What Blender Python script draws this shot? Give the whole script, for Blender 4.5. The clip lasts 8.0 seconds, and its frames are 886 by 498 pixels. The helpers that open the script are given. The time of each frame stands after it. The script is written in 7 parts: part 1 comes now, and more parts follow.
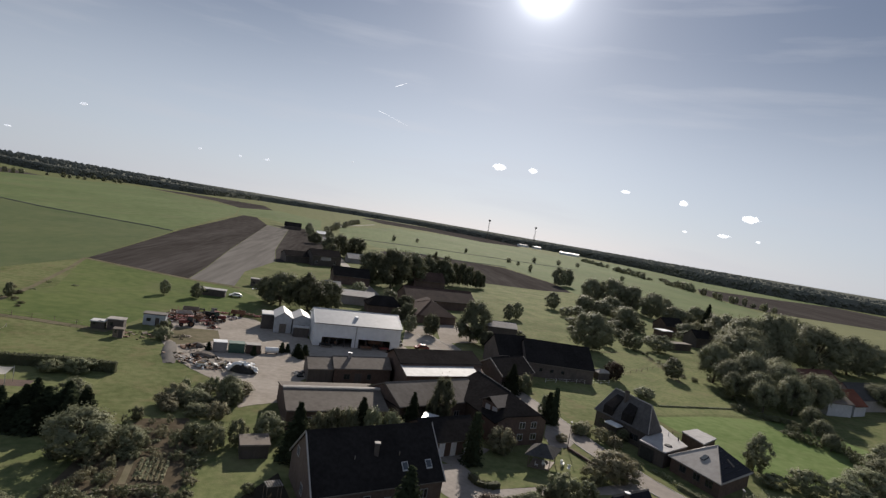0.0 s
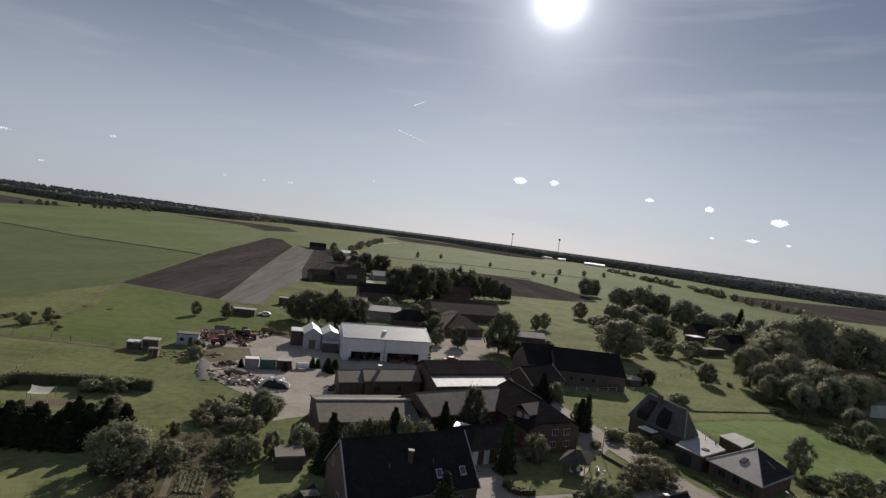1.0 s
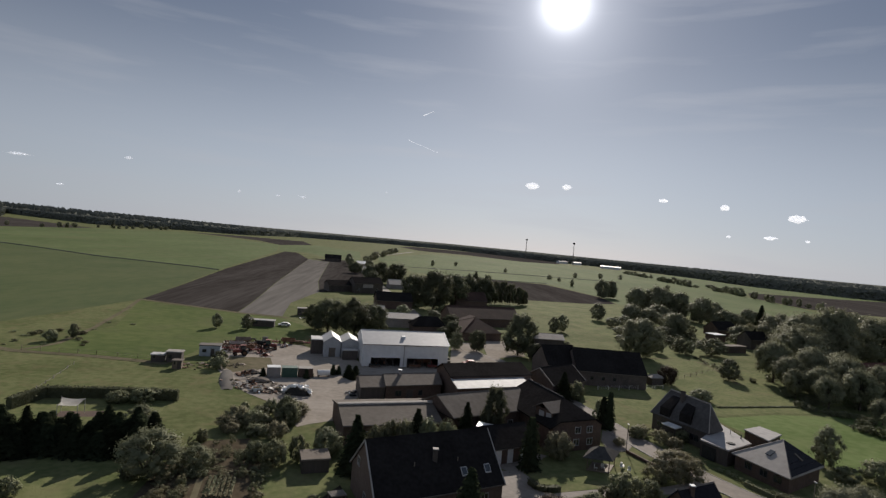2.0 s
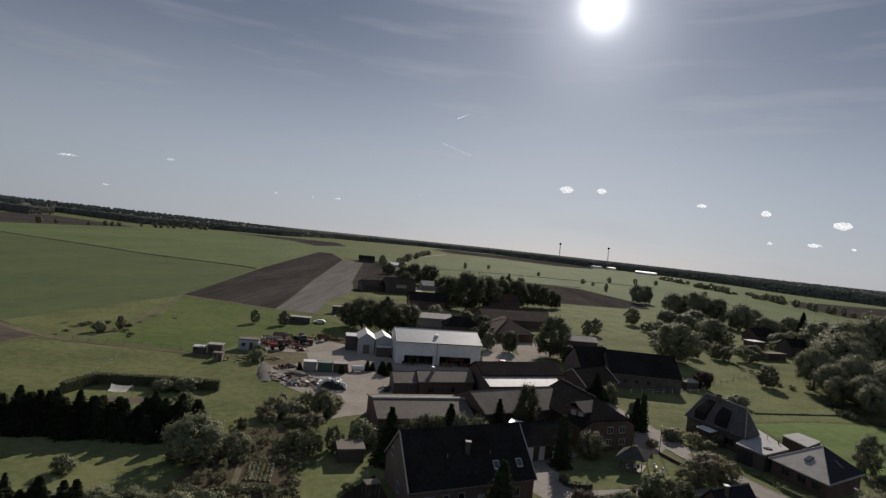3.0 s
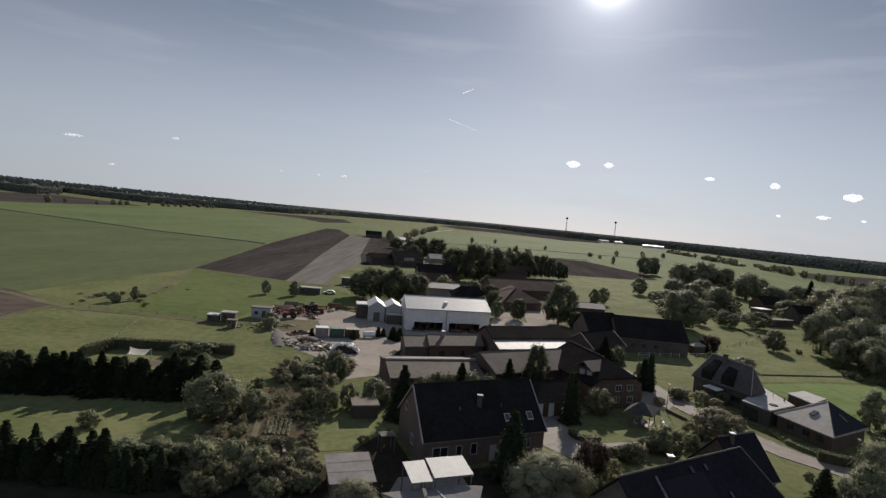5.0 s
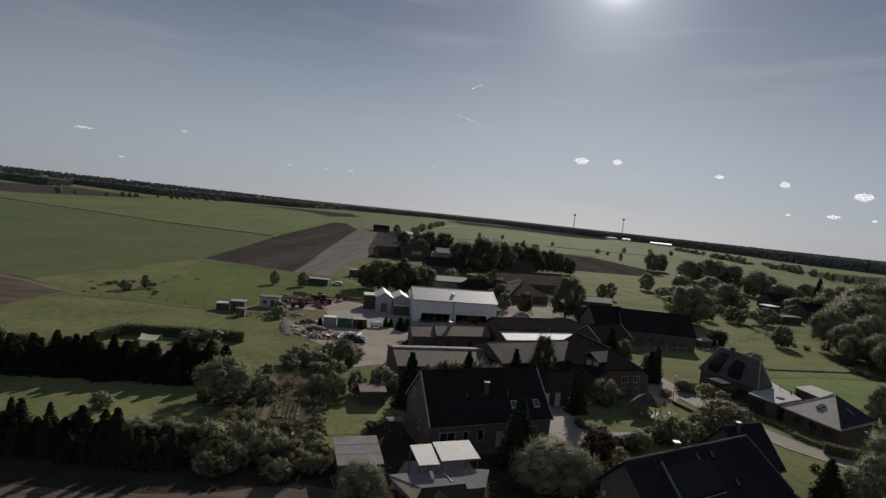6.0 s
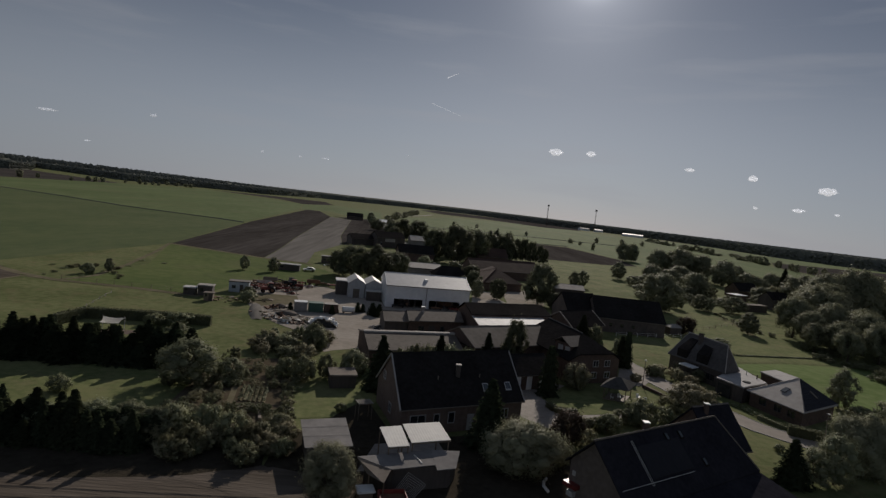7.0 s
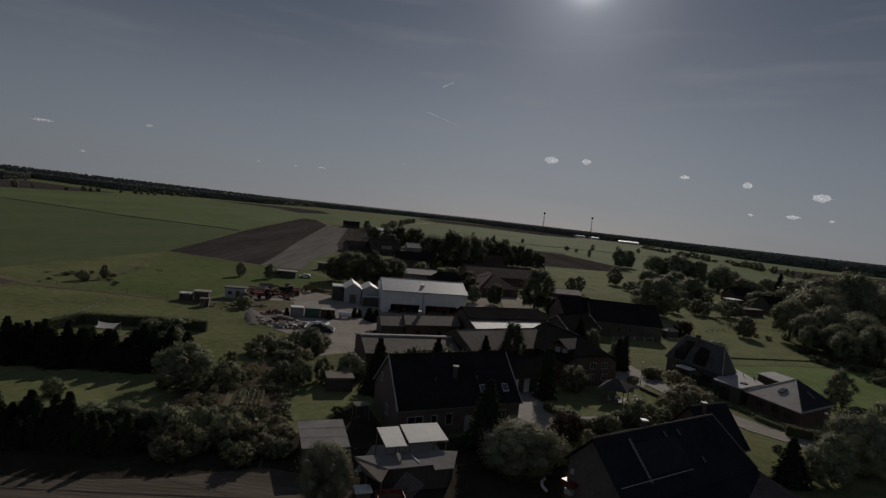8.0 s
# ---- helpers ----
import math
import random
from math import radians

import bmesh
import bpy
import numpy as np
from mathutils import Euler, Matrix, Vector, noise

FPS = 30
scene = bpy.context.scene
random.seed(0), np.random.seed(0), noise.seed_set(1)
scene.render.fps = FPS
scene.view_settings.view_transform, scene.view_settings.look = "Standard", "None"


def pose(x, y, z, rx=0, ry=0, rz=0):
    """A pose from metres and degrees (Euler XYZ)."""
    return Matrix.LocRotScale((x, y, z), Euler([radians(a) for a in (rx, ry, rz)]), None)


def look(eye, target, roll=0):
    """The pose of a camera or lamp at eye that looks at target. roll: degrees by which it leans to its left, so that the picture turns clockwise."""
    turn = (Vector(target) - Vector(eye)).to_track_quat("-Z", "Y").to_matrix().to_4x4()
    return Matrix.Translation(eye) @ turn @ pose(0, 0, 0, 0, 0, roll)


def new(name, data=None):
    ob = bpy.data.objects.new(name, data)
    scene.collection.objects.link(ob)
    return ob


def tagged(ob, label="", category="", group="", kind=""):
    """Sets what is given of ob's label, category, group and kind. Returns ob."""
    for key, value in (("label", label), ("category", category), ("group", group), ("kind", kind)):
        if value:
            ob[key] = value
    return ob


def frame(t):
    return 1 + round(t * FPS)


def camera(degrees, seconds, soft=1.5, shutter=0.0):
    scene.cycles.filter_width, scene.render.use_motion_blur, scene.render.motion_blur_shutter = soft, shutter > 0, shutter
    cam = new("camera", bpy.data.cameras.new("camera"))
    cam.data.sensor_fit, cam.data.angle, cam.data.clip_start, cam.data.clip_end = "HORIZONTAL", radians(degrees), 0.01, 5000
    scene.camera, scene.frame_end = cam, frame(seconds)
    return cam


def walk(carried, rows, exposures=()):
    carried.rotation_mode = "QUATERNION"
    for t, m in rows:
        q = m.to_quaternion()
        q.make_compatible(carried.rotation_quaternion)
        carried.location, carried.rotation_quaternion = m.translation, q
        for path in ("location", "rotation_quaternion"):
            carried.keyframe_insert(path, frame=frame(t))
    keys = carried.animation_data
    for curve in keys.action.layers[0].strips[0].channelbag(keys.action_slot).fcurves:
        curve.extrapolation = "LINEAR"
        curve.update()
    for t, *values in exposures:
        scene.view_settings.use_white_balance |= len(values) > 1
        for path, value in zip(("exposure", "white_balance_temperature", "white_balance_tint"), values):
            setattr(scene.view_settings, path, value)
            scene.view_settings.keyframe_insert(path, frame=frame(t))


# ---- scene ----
# ---- camera and its way ----
cam = camera(73.49, 8.0, soft=1.36)


def aim(x, y, z, yaw, pitch, roll):
    return pose(x, y, z, 90 + pitch, 0, yaw) @ pose(0, 0, 0, 0, 0, roll)


ROWS = [
    (0, aim(1.46, 4.34, 36.78, -8.92, -2.59, 9.31)),
    (0.5, aim(1.27, 3.76, 36.15, -7.47, -1.13, 6.77)),
    (1, aim(1.20, 3.65, 35.51, -6.45, -1.37, 7.12)),
    (1.5, aim(1.12, 3.71, 34.75, -6.32, -1.54, 6.55)),
    (1.7, aim(1.03, 3.38, 34.57, -5.90, -1.00, 5.54)),
    (2.8, aim(0.58, 1.60, 33.55, -2.72, -0.52, 6.01)),
    (3, aim(0.50, 1.27, 33.37, -1.84, -0.68, 5.79)),
    (3.5, aim(0.00, 0.00, 32.98, -0.35, -0.82, 4.85)),
    (4, aim(0.07, 0.04, 32.32, -0.46, -1.77, 5.13)),
    (4.5, aim(0.23, 0.20, 31.50, -1.19, -2.87, 5.85)),
    (4.7, aim(0.19, 0.10, 31.28, -1.62, -3.04, 5.33)),
    (5.8, aim(0.00, -0.49, 30.11, -0.77, -2.72, 5.03)),
    (6, aim(-0.03, -0.60, 29.89, -0.81, -3.46, 5.74)),
    (6.5, aim(0.09, -0.36, 29.34, -1.53, -4.34, 6.42)),
    (7, aim(0.37, 0.47, 28.72, -3.39, -4.19, 6.42)),
    (7.5, aim(0.54, 0.93, 28.16, -4.77, -2.11, 6.56)),
    (8, aim(0.47, 0.36, 27.74, -3.64, -3.33, 6.10)),
]
EXPOSURES = [(0.0, 0.34, 6250, 13), (0.5, 0.16, 6250, 13), (1.5, 0.1, 6250, 13), (3.0, -0.14, 6250, 13), (3.5, -0.12, 6250, 13), (4.0, 0.16, 6250, 13), (4.5, 0.3, 6250, 13), (5.2, 0.1, 6250, 13), (6.0, -0.28, 6250, 13), (6.5, -0.44, 6250, 13), (7.0, -0.68, 6250, 13), (7.5, -1.05, 6250, 13), (8.0, -1.28, 6250, 13)]
walk(cam, ROWS, EXPOSURES)

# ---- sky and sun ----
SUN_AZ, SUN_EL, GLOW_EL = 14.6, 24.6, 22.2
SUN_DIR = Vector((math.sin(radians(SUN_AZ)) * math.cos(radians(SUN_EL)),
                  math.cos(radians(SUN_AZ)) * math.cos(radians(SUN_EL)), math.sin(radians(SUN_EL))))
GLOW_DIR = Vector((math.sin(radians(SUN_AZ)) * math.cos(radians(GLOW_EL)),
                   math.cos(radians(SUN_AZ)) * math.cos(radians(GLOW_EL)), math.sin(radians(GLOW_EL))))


def build_world():
    world = bpy.data.worlds.new("sky")
    scene.world = world
    world.use_nodes = True
    nt = world.node_tree
    nt.nodes.clear()
    n, link = nt.nodes.new, nt.links.new
    out, back = n("ShaderNodeOutputWorld"), n("ShaderNodeBackground")
    sky = n("ShaderNodeTexSky")
    sky.sky_type = "NISHITA"
    sky.sun_disc = False
    sky.sun_elevation, sky.sun_rotation = radians(SUN_EL), radians(SUN_AZ)
    sky.air_density, sky.dust_density, sky.ozone_density, sky.altitude = 1.0, 0.35, 2.5, 60
    hsv = n("ShaderNodeHueSaturation")
    hsv.inputs["Saturation"].default_value = 0.8
    link(sky.outputs[0], hsv.inputs["Color"])
    # thin haze over the whole sky, palest towards the horizon
    place, up, low = n("ShaderNodeTexCoord"), n("ShaderNodeSeparateXYZ"), n("ShaderNodeMapRange")
    link(place.outputs["Generated"], up.inputs[0])
    link(up.outputs["Z"], low.inputs["Value"])
    low.inputs["From Min"].default_value, low.inputs["From Max"].default_value = 0.0, 0.42
    low.interpolation_type = "SMOOTHERSTEP"
    tone = n("ShaderNodeMix")
    tone.data_type = "RGBA"
    tone.inputs["A"].default_value, tone.inputs["B"].default_value = (9.7, 10.5, 11.4, 1), (2.75, 3.4, 4.65, 1)
    link(low.outputs[0], tone.inputs["Factor"])
    # brighter blue overhead, above the view, added as fill light
    crest, deep = n("ShaderNodeMapRange"), n("ShaderNodeMix")
    link(up.outputs["Z"], crest.inputs["Value"])
    crest.inputs["From Min"].default_value, crest.inputs["From Max"].default_value = 0.45, 0.9
    deep.data_type = "RGBA"
    deep.inputs["B"].default_value = (3.75, 4.55, 5.95, 1)
    link(crest.outputs[0], deep.inputs["Factor"])
    link(tone.outputs["Result"], deep.inputs["A"])
    haze = n("ShaderNodeMix")
    haze.data_type = "RGBA"
    haze.inputs["Factor"].default_value = 0.78
    link(deep.outputs["Result"], haze.inputs["B"])
    link(hsv.outputs[0], haze.inputs["A"])
    # thin high cirrus, drawn out along one direction
    coord, mp, cir = n("ShaderNodeTexCoord"), n("ShaderNodeMapping"), n("ShaderNodeTexNoise")
    mp.inputs["Rotation"].default_value = (0.0, radians(-16), radians(8))
    mp.inputs["Scale"].default_value = (2.0, 2.0, 17.0)
    link(coord.outputs["Generated"], mp.inputs["Vector"])
    link(mp.outputs[0], cir.inputs["Vector"])
    cir.inputs["Scale"].default_value, cir.inputs["Detail"].default_value = 1.6, 6.0
    ramp = n("ShaderNodeMapRange")
    ramp.inputs["From Min"].default_value, ramp.inputs["From Max"].default_value = 0.52, 0.80
    ramp.inputs["To Max"].default_value = 0.42
    link(cir.outputs["Fac"], ramp.inputs["Value"])
    veil = n("ShaderNodeMix")
    veil.data_type = "RGBA"
    veil.inputs["B"].default_value = (9.6, 9.8, 10.2, 1)
    link(ramp.outputs[0], veil.inputs["Factor"])
    link(haze.outputs["Result"], veil.inputs["A"])
    # a wide sun disc and halo drawn into the sky, lower than the lamp
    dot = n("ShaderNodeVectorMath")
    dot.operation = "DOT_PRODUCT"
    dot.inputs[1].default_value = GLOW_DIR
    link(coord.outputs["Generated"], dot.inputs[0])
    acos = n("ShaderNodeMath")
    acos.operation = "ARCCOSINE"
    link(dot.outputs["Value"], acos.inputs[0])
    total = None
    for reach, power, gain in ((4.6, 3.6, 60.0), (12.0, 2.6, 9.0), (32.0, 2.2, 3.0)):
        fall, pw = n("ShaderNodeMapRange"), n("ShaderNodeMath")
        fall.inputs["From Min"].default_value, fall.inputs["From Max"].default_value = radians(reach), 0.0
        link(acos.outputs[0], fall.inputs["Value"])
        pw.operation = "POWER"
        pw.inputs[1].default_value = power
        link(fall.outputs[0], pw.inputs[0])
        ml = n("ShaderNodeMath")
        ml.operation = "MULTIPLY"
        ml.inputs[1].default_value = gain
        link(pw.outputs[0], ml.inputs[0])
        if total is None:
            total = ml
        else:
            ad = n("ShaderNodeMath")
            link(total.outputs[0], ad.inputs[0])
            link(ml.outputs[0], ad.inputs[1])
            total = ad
    # the sky away from the sun is darker, as on any clear day
    away, dim = n("ShaderNodeMapRange"), n("ShaderNodeVectorMath")
    link(dot.outputs["Value"], away.inputs["Value"])
    away.inputs["From Min"].default_value, away.inputs["From Max"].default_value = 0.25, 0.96
    away.inputs["To Min"].default_value, away.inputs["To Max"].default_value = 0.63, 1.0
    dim.operation = "SCALE"
    # and is raised again behind the camera, unseen, as added fill light
    rear, sum_up = n("ShaderNodeMapRange"), n("ShaderNodeMath")
    link(dot.outputs["Value"], rear.inputs["Value"])
    rear.inputs["From Min"].default_value, rear.inputs["From Max"].default_value = 0.15, -0.75
    rear.inputs["To Min"].default_value, rear.inputs["To Max"].default_value = 0.0, 0.5
    link(away.outputs[0], sum_up.inputs[0])
    link(rear.outputs[0], sum_up.inputs[1])
    link(veil.outputs["Result"], dim.inputs[0])
    link(sum_up.outputs[0], dim.inputs["Scale"])
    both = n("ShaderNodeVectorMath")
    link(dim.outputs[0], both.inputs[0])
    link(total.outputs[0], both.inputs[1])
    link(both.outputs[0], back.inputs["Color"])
    back.inputs["Strength"].default_value = 0.05
    link(back.outputs[0], out.inputs["Surface"])


build_world()
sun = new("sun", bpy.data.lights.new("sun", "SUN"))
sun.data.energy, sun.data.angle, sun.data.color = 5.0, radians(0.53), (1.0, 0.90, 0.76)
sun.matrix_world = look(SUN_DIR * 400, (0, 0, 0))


# ---- materials ----
def mat(name, dark, light, size=2.0, rough=0.8, bump=0.0, bump_size=0.2, metal=0.0, spread=(0.3, 0.7), vary=0.0,
        stretch=(1, 1, 1), turn=0.0, spec=0.5, through_leaf=0.0, coarse=None, patch=None):
    """Two colours mixed by a coarse and a fine noise at real size in metres, with relief and a change from piece to piece."""
    m = bpy.data.materials.new(name)
    m.use_nodes = True
    nt = m.node_tree
    n, link = nt.nodes.new, nt.links.new
    bs = nt.nodes["Principled BSDF"]
    geo, mp = n("ShaderNodeNewGeometry"), n("ShaderNodeMapping")
    mp.inputs["Rotation"].default_value = (0, 0, radians(turn))
    mp.inputs["Scale"].default_value = stretch
    link(geo.outputs["Position"], mp.inputs["Vector"])
    big, fine = n("ShaderNodeTexNoise"), n("ShaderNodeTexNoise")
    for tex, s, d in ((big, coarse or size * 6, 3.0), (fine, size, 5.0)):
        tex.inputs["Scale"].default_value, tex.inputs["Detail"].default_value = 1.0 / s, d
        link(mp.outputs[0], tex.inputs["Vector"])
    mid = n("ShaderNodeMix")
    mid.inputs["Factor"].default_value = 0.5
    link(big.outputs["Fac"], mid.inputs["A"])
    link(fine.outputs["Fac"], mid.inputs["B"])
    rng = n("ShaderNodeMapRange")
    rng.inputs["From Min"].default_value, rng.inputs["From Max"].default_value = spread
    link(mid.outputs["Result"], rng.inputs["Value"])
    col = n("ShaderNodeMix")
    col.data_type = "RGBA"
    col.inputs["A"].default_value, col.inputs["B"].default_value = (*dark, 1), (*light, 1)
    link(rng.outputs[0], col.inputs["Factor"])
    last = col.outputs["Result"]
    if patch:
        # worn or dry patches of another colour, with ragged edges
        tint, across, share = patch
        spot, edge, over = n("ShaderNodeTexNoise"), n("ShaderNodeMapRange"), n("ShaderNodeMix")
        spot.inputs["Scale"].default_value, spot.inputs["Detail"].default_value, spot.inputs["Roughness"].default_value = 1.0 / across, 8.0, 0.68
        link(geo.outputs["Position"], spot.inputs["Vector"])
        link(spot.outputs["Fac"], edge.inputs["Value"])
        edge.inputs["From Min"].default_value, edge.inputs["From Max"].default_value = 0.50, 0.66
        edge.inputs["To Max"].default_value = share
        over.data_type = "RGBA"
        over.inputs["B"].default_value = (*tint, 1)
        link(edge.outputs[0], over.inputs["Factor"])
        link(last, over.inputs["A"])
        last = over.outputs["Result"]
    if vary:
        info, hs = n("ShaderNodeObjectInfo"), n("ShaderNodeHueSaturation")
        for socket, lo, hi in (("Value", 1 - vary, 1 + vary), ("Hue", 0.5 - vary * 0.05, 0.5 + vary * 0.05)):
            mr = n("ShaderNodeMapRange")
            mr.inputs["To Min"].default_value, mr.inputs["To Max"].default_value = lo, hi
            link(info.outputs["Random"], mr.inputs["Value"])
            link(mr.outputs[0], hs.inputs[socket])
        link(last, hs.inputs["Color"])
        last = hs.outputs[0]
    link(last, bs.inputs["Base Color"])
    bs.inputs["Roughness"].default_value, bs.inputs["Metallic"].default_value = rough, metal
    bs.inputs["Specular IOR Level"].default_value = spec
    if bump:
        relief, bm_node = n("ShaderNodeTexNoise"), n("ShaderNodeBump")
        relief.inputs["Scale"].default_value, relief.inputs["Detail"].default_value = 1.0 / bump_size, 4.0
        link(mp.outputs[0], relief.inputs["Vector"])
        link(relief.outputs["Fac"], bm_node.inputs["Height"])
        bm_node.inputs["Strength"].default_value, bm_node.inputs["Distance"].default_value = 0.8, bump
        link(bm_node.outputs[0], bs.inputs["Normal"])
    if through_leaf:
        tr, mx = n("ShaderNodeBsdfTranslucent"), n("ShaderNodeMixShader")
        link(last, tr.inputs["Color"])
        mx.inputs[0].default_value = through_leaf
        link(bs.outputs[0], mx.inputs[1])
        link(tr.outputs[0], mx.inputs[2])
        link(mx.outputs[0], nt.nodes["Material Output"].inputs["Surface"])
    return m


GRASS = mat("meadow_grass", (0.095, 0.113, 0.046), (0.157, 0.167, 0.078), 1.6, 0.9, 0.10, 0.5, spec=0.012, coarse=18, spread=(0.41, 0.59), patch=((0.170, 0.145, 0.080), 5, 0.6))
LAWN = mat("lawn_grass", (0.108, 0.129, 0.054), (0.177, 0.187, 0.086), 1.2, 0.9, 0.06, 0.25, spec=0.012, coarse=9, spread=(0.40, 0.60), patch=((0.175, 0.155, 0.09), 7, 0.5))
FRESH_GRASS = mat("freshly_mown_grass", (0.108, 0.152, 0.052), (0.158, 0.204, 0.080), 2.0, 0.9, 0.05, 0.3, spec=0.01, coarse=14, spread=(0.40, 0.60), patch=((0.16, 0.17, 0.08), 12, 0.35))
PASTURE = mat("pasture_grass", (0.082, 0.111, 0.040), (0.126, 0.149, 0.058), 3.0, 0.9, 0.06, 0.4, spec=0.01, coarse=30, spread=(0.40, 0.60), patch=((0.14, 0.14, 0.072), 16, 0.5))
CROP = mat("beet_leaves", (0.080, 0.105, 0.050), (0.112, 0.129, 0.062), 4.0, 0.9, 0.15, 0.8, spec=0.012, stretch=(1, 0.35, 1), turn=-62, coarse=34, spread=(0.36, 0.64), patch=((0.13, 0.14, 0.075), 60, 0.45))
BRIGHT_CROP = mat("young_grass_ley", (0.090, 0.122, 0.050), (0.138, 0.168, 0.076), 6.0, 0.9, 0.1, 0.9, spec=0.015, stretch=(1, 0.25, 1), turn=-62, coarse=70, spread=(0.36, 0.64), patch=((0.145, 0.145, 0.078), 90, 0.5))
STUBBLE = mat("stubble", (0.145, 0.155, 0.082), (0.200, 0.203, 0.112), 6.0, 0.95, 0.1, 0.5, spec=0.012, coarse=80)
PLOUGHED = mat("ploughed_soil", (0.044, 0.039, 0.036), (0.088, 0.080, 0.075), 2.0, 0.95, 0.25, 0.5, spec=0.0, stretch=(1, 0.06, 1), turn=-11, coarse=22, spread=(0.36, 0.64))
HARROWED = mat("harrowed_soil", (0.115, 0.107, 0.098), (0.20, 0.188, 0.172), 3.0, 0.95, 0.1, 0.4, spec=0.0, stretch=(1, 0.05, 1), turn=-11, coarse=40, spread=(0.36, 0.64))
SAND = mat("sandy_tilled_soil", (0.074, 0.062, 0.050), (0.142, 0.120, 0.100), 0.9, 0.95, 0.12, 0.3, spec=0.0, stretch=(0.12, 1, 1), turn=3, coarse=6, spread=(0.36, 0.64))
WORN_SHEET = mat("worn_grey_roof_sheet", (0.160, 0.152, 0.146), (0.260, 0.246, 0.236), 0.8, 0.85, 0.01, 0.2, coarse=3, spec=0.03)
DARK_FELT = mat("dark_roof_felt", (0.055, 0.053, 0.050), (0.100, 0.095, 0.090), 0.5, 0.9, 0.01, 0.1, coarse=2, spec=0.02)
DIRT = mat("trodden_dirt", (0.105, 0.098, 0.060), (0.20, 0.175, 0.122), 1.4, 0.95, 0.05, 0.3, spec=0.0, coarse=8)
# soil with the near-black of shaded ground put into its colour
SHADED_SOIL = mat("shade_darkened_soil", (0.030, 0.026, 0.020), (0.062, 0.053, 0.040), 0.8, 0.95, 0.08, 0.3, spec=0.0, coarse=5)
GARDEN_SOIL = mat("kitchen_garden_soil", (0.060, 0.050, 0.034), (0.125, 0.102, 0.072), 0.9, 0.95, 0.08, 0.3, spec=0.0, coarse=4)
DRY_LEAF = mat("dry_brown_leaves", (0.098, 0.094, 0.054), (0.190, 0.176, 0.105), 0.6, 0.7, vary=0.3, through_leaf=0.3, spec=0.05, coarse=3)
GRAVEL = mat("yard_gravel", (0.245, 0.218, 0.186), (0.40, 0.360, 0.315), 1.2, 0.9, 0.03, 0.12, spec=0.0, coarse=9)
ASPHALT = mat("village_asphalt", (0.185, 0.162, 0.140), (0.285, 0.252, 0.220), 1.5, 0.85, 0.01, 0.06, spec=0.1, coarse=10)
PAVING = mat("concrete_paving", (0.20, 0.178, 0.155), (0.31, 0.28, 0.25), 0.7, 0.85, 0.02, 0.1, coarse=5, spec=0.1)
KERB = mat("kerb_stone", (0.22, 0.21, 0.2), (0.36, 0.35, 0.33), 0.5, 0.85, 0.01, 0.05)
BRICK = mat("red_brown_brick", (0.078, 0.056, 0.046), (0.150, 0.104, 0.083), 0.5, 0.85, 0.02, 0.12, coarse=4, spec=0.15)
DARK_BRICK = mat("dark_grey_brown_brick", (0.082, 0.068, 0.061), (0.150, 0.124, 0.110), 0.5, 0.85, 0.02, 0.12, coarse=4, spec=0.15)
FADED_BRICK = mat("faded_brick", (0.112, 0.083, 0.069), (0.188, 0.141, 0.117), 0.5, 0.85, 0.02, 0.12, coarse=4, spec=0.15)
PALE_RENDER = mat("pale_render", (0.36, 0.36, 0.365), (0.50, 0.50, 0.505), 0.8, 0.9, 0.01, 0.08, coarse=5, spec=0.15)
GREY_RENDER = mat("grey_render", (0.22, 0.20, 0.185), (0.34, 0.31, 0.29), 0.8, 0.9, 0.01, 0.08, coarse=5, spec=0.15)
WHITE_WALL = mat("white_cladding", (0.55, 0.55, 0.55), (0.74, 0.74, 0.73), 1.2, 0.6, 0.004, 0.2, coarse=7)
DARK_WOOD = mat("tarred_boards", (0.048, 0.040, 0.035), (0.100, 0.082, 0.070), 0.4, 0.8, 0.02, 0.1, stretch=(1, 1, 0.15), coarse=3)
WOOD = mat("weathered_wood", (0.12, 0.09, 0.065), (0.24, 0.19, 0.14), 0.4, 0.8, 0.01, 0.08, coarse=3)
DARK_TILE = mat("anthracite_tile", (0.016, 0.0145, 0.014), (0.034, 0.031, 0.030), 0.5, 0.85, 0.03, 0.3, coarse=4, spec=0.0)
CHALET_SLATE = mat("brown_grey_slate", (0.074, 0.070, 0.068), (0.130, 0.123, 0.119), 0.5, 0.8, 0.03, 0.3, coarse=4, spec=0.0)
GREY_SLATE = mat("dark_grey_slate", (0.105, 0.101, 0.099), (0.180, 0.174, 0.169), 0.5, 0.8, 0.03, 0.3, coarse=4, spec=0.0)
BLUE_TILE = mat("blue_black_tile", (0.018, 0.0175, 0.022), (0.036, 0.035, 0.042), 0.5, 0.85, 0.03, 0.3, coarse=4, spec=0.0)
BROWN_TILE = mat("brown_clay_tile", (0.046, 0.030, 0.025), (0.100, 0.063, 0.050), 0.6, 0.75, 0.03, 0.3, coarse=5, spec=0.05)
DULL_RED = mat("dull_red_clay_tile", (0.082, 0.042, 0.035), (0.140, 0.070, 0.056), 0.6, 0.8, 0.03, 0.3, coarse=4, spec=0.03)
RED_TILE = mat("red_clay_tile", (0.13, 0.052, 0.036), (0.22, 0.088, 0.058), 0.6, 0.8, 0.03, 0.3, coarse=4, spec=0.03)
GREY_SHEET = mat("grey_fibre_cement", (0.125, 0.106, 0.088), (0.21, 0.182, 0.156), 0.8, 0.8, 0.02, 0.25, coarse=5, spec=0.05)
DULL_SHEET = mat("weathered_fibre_cement", (0.096, 0.082, 0.069), (0.162, 0.141, 0.121), 0.8, 0.8, 0.02, 0.25, coarse=5, spec=0.05)
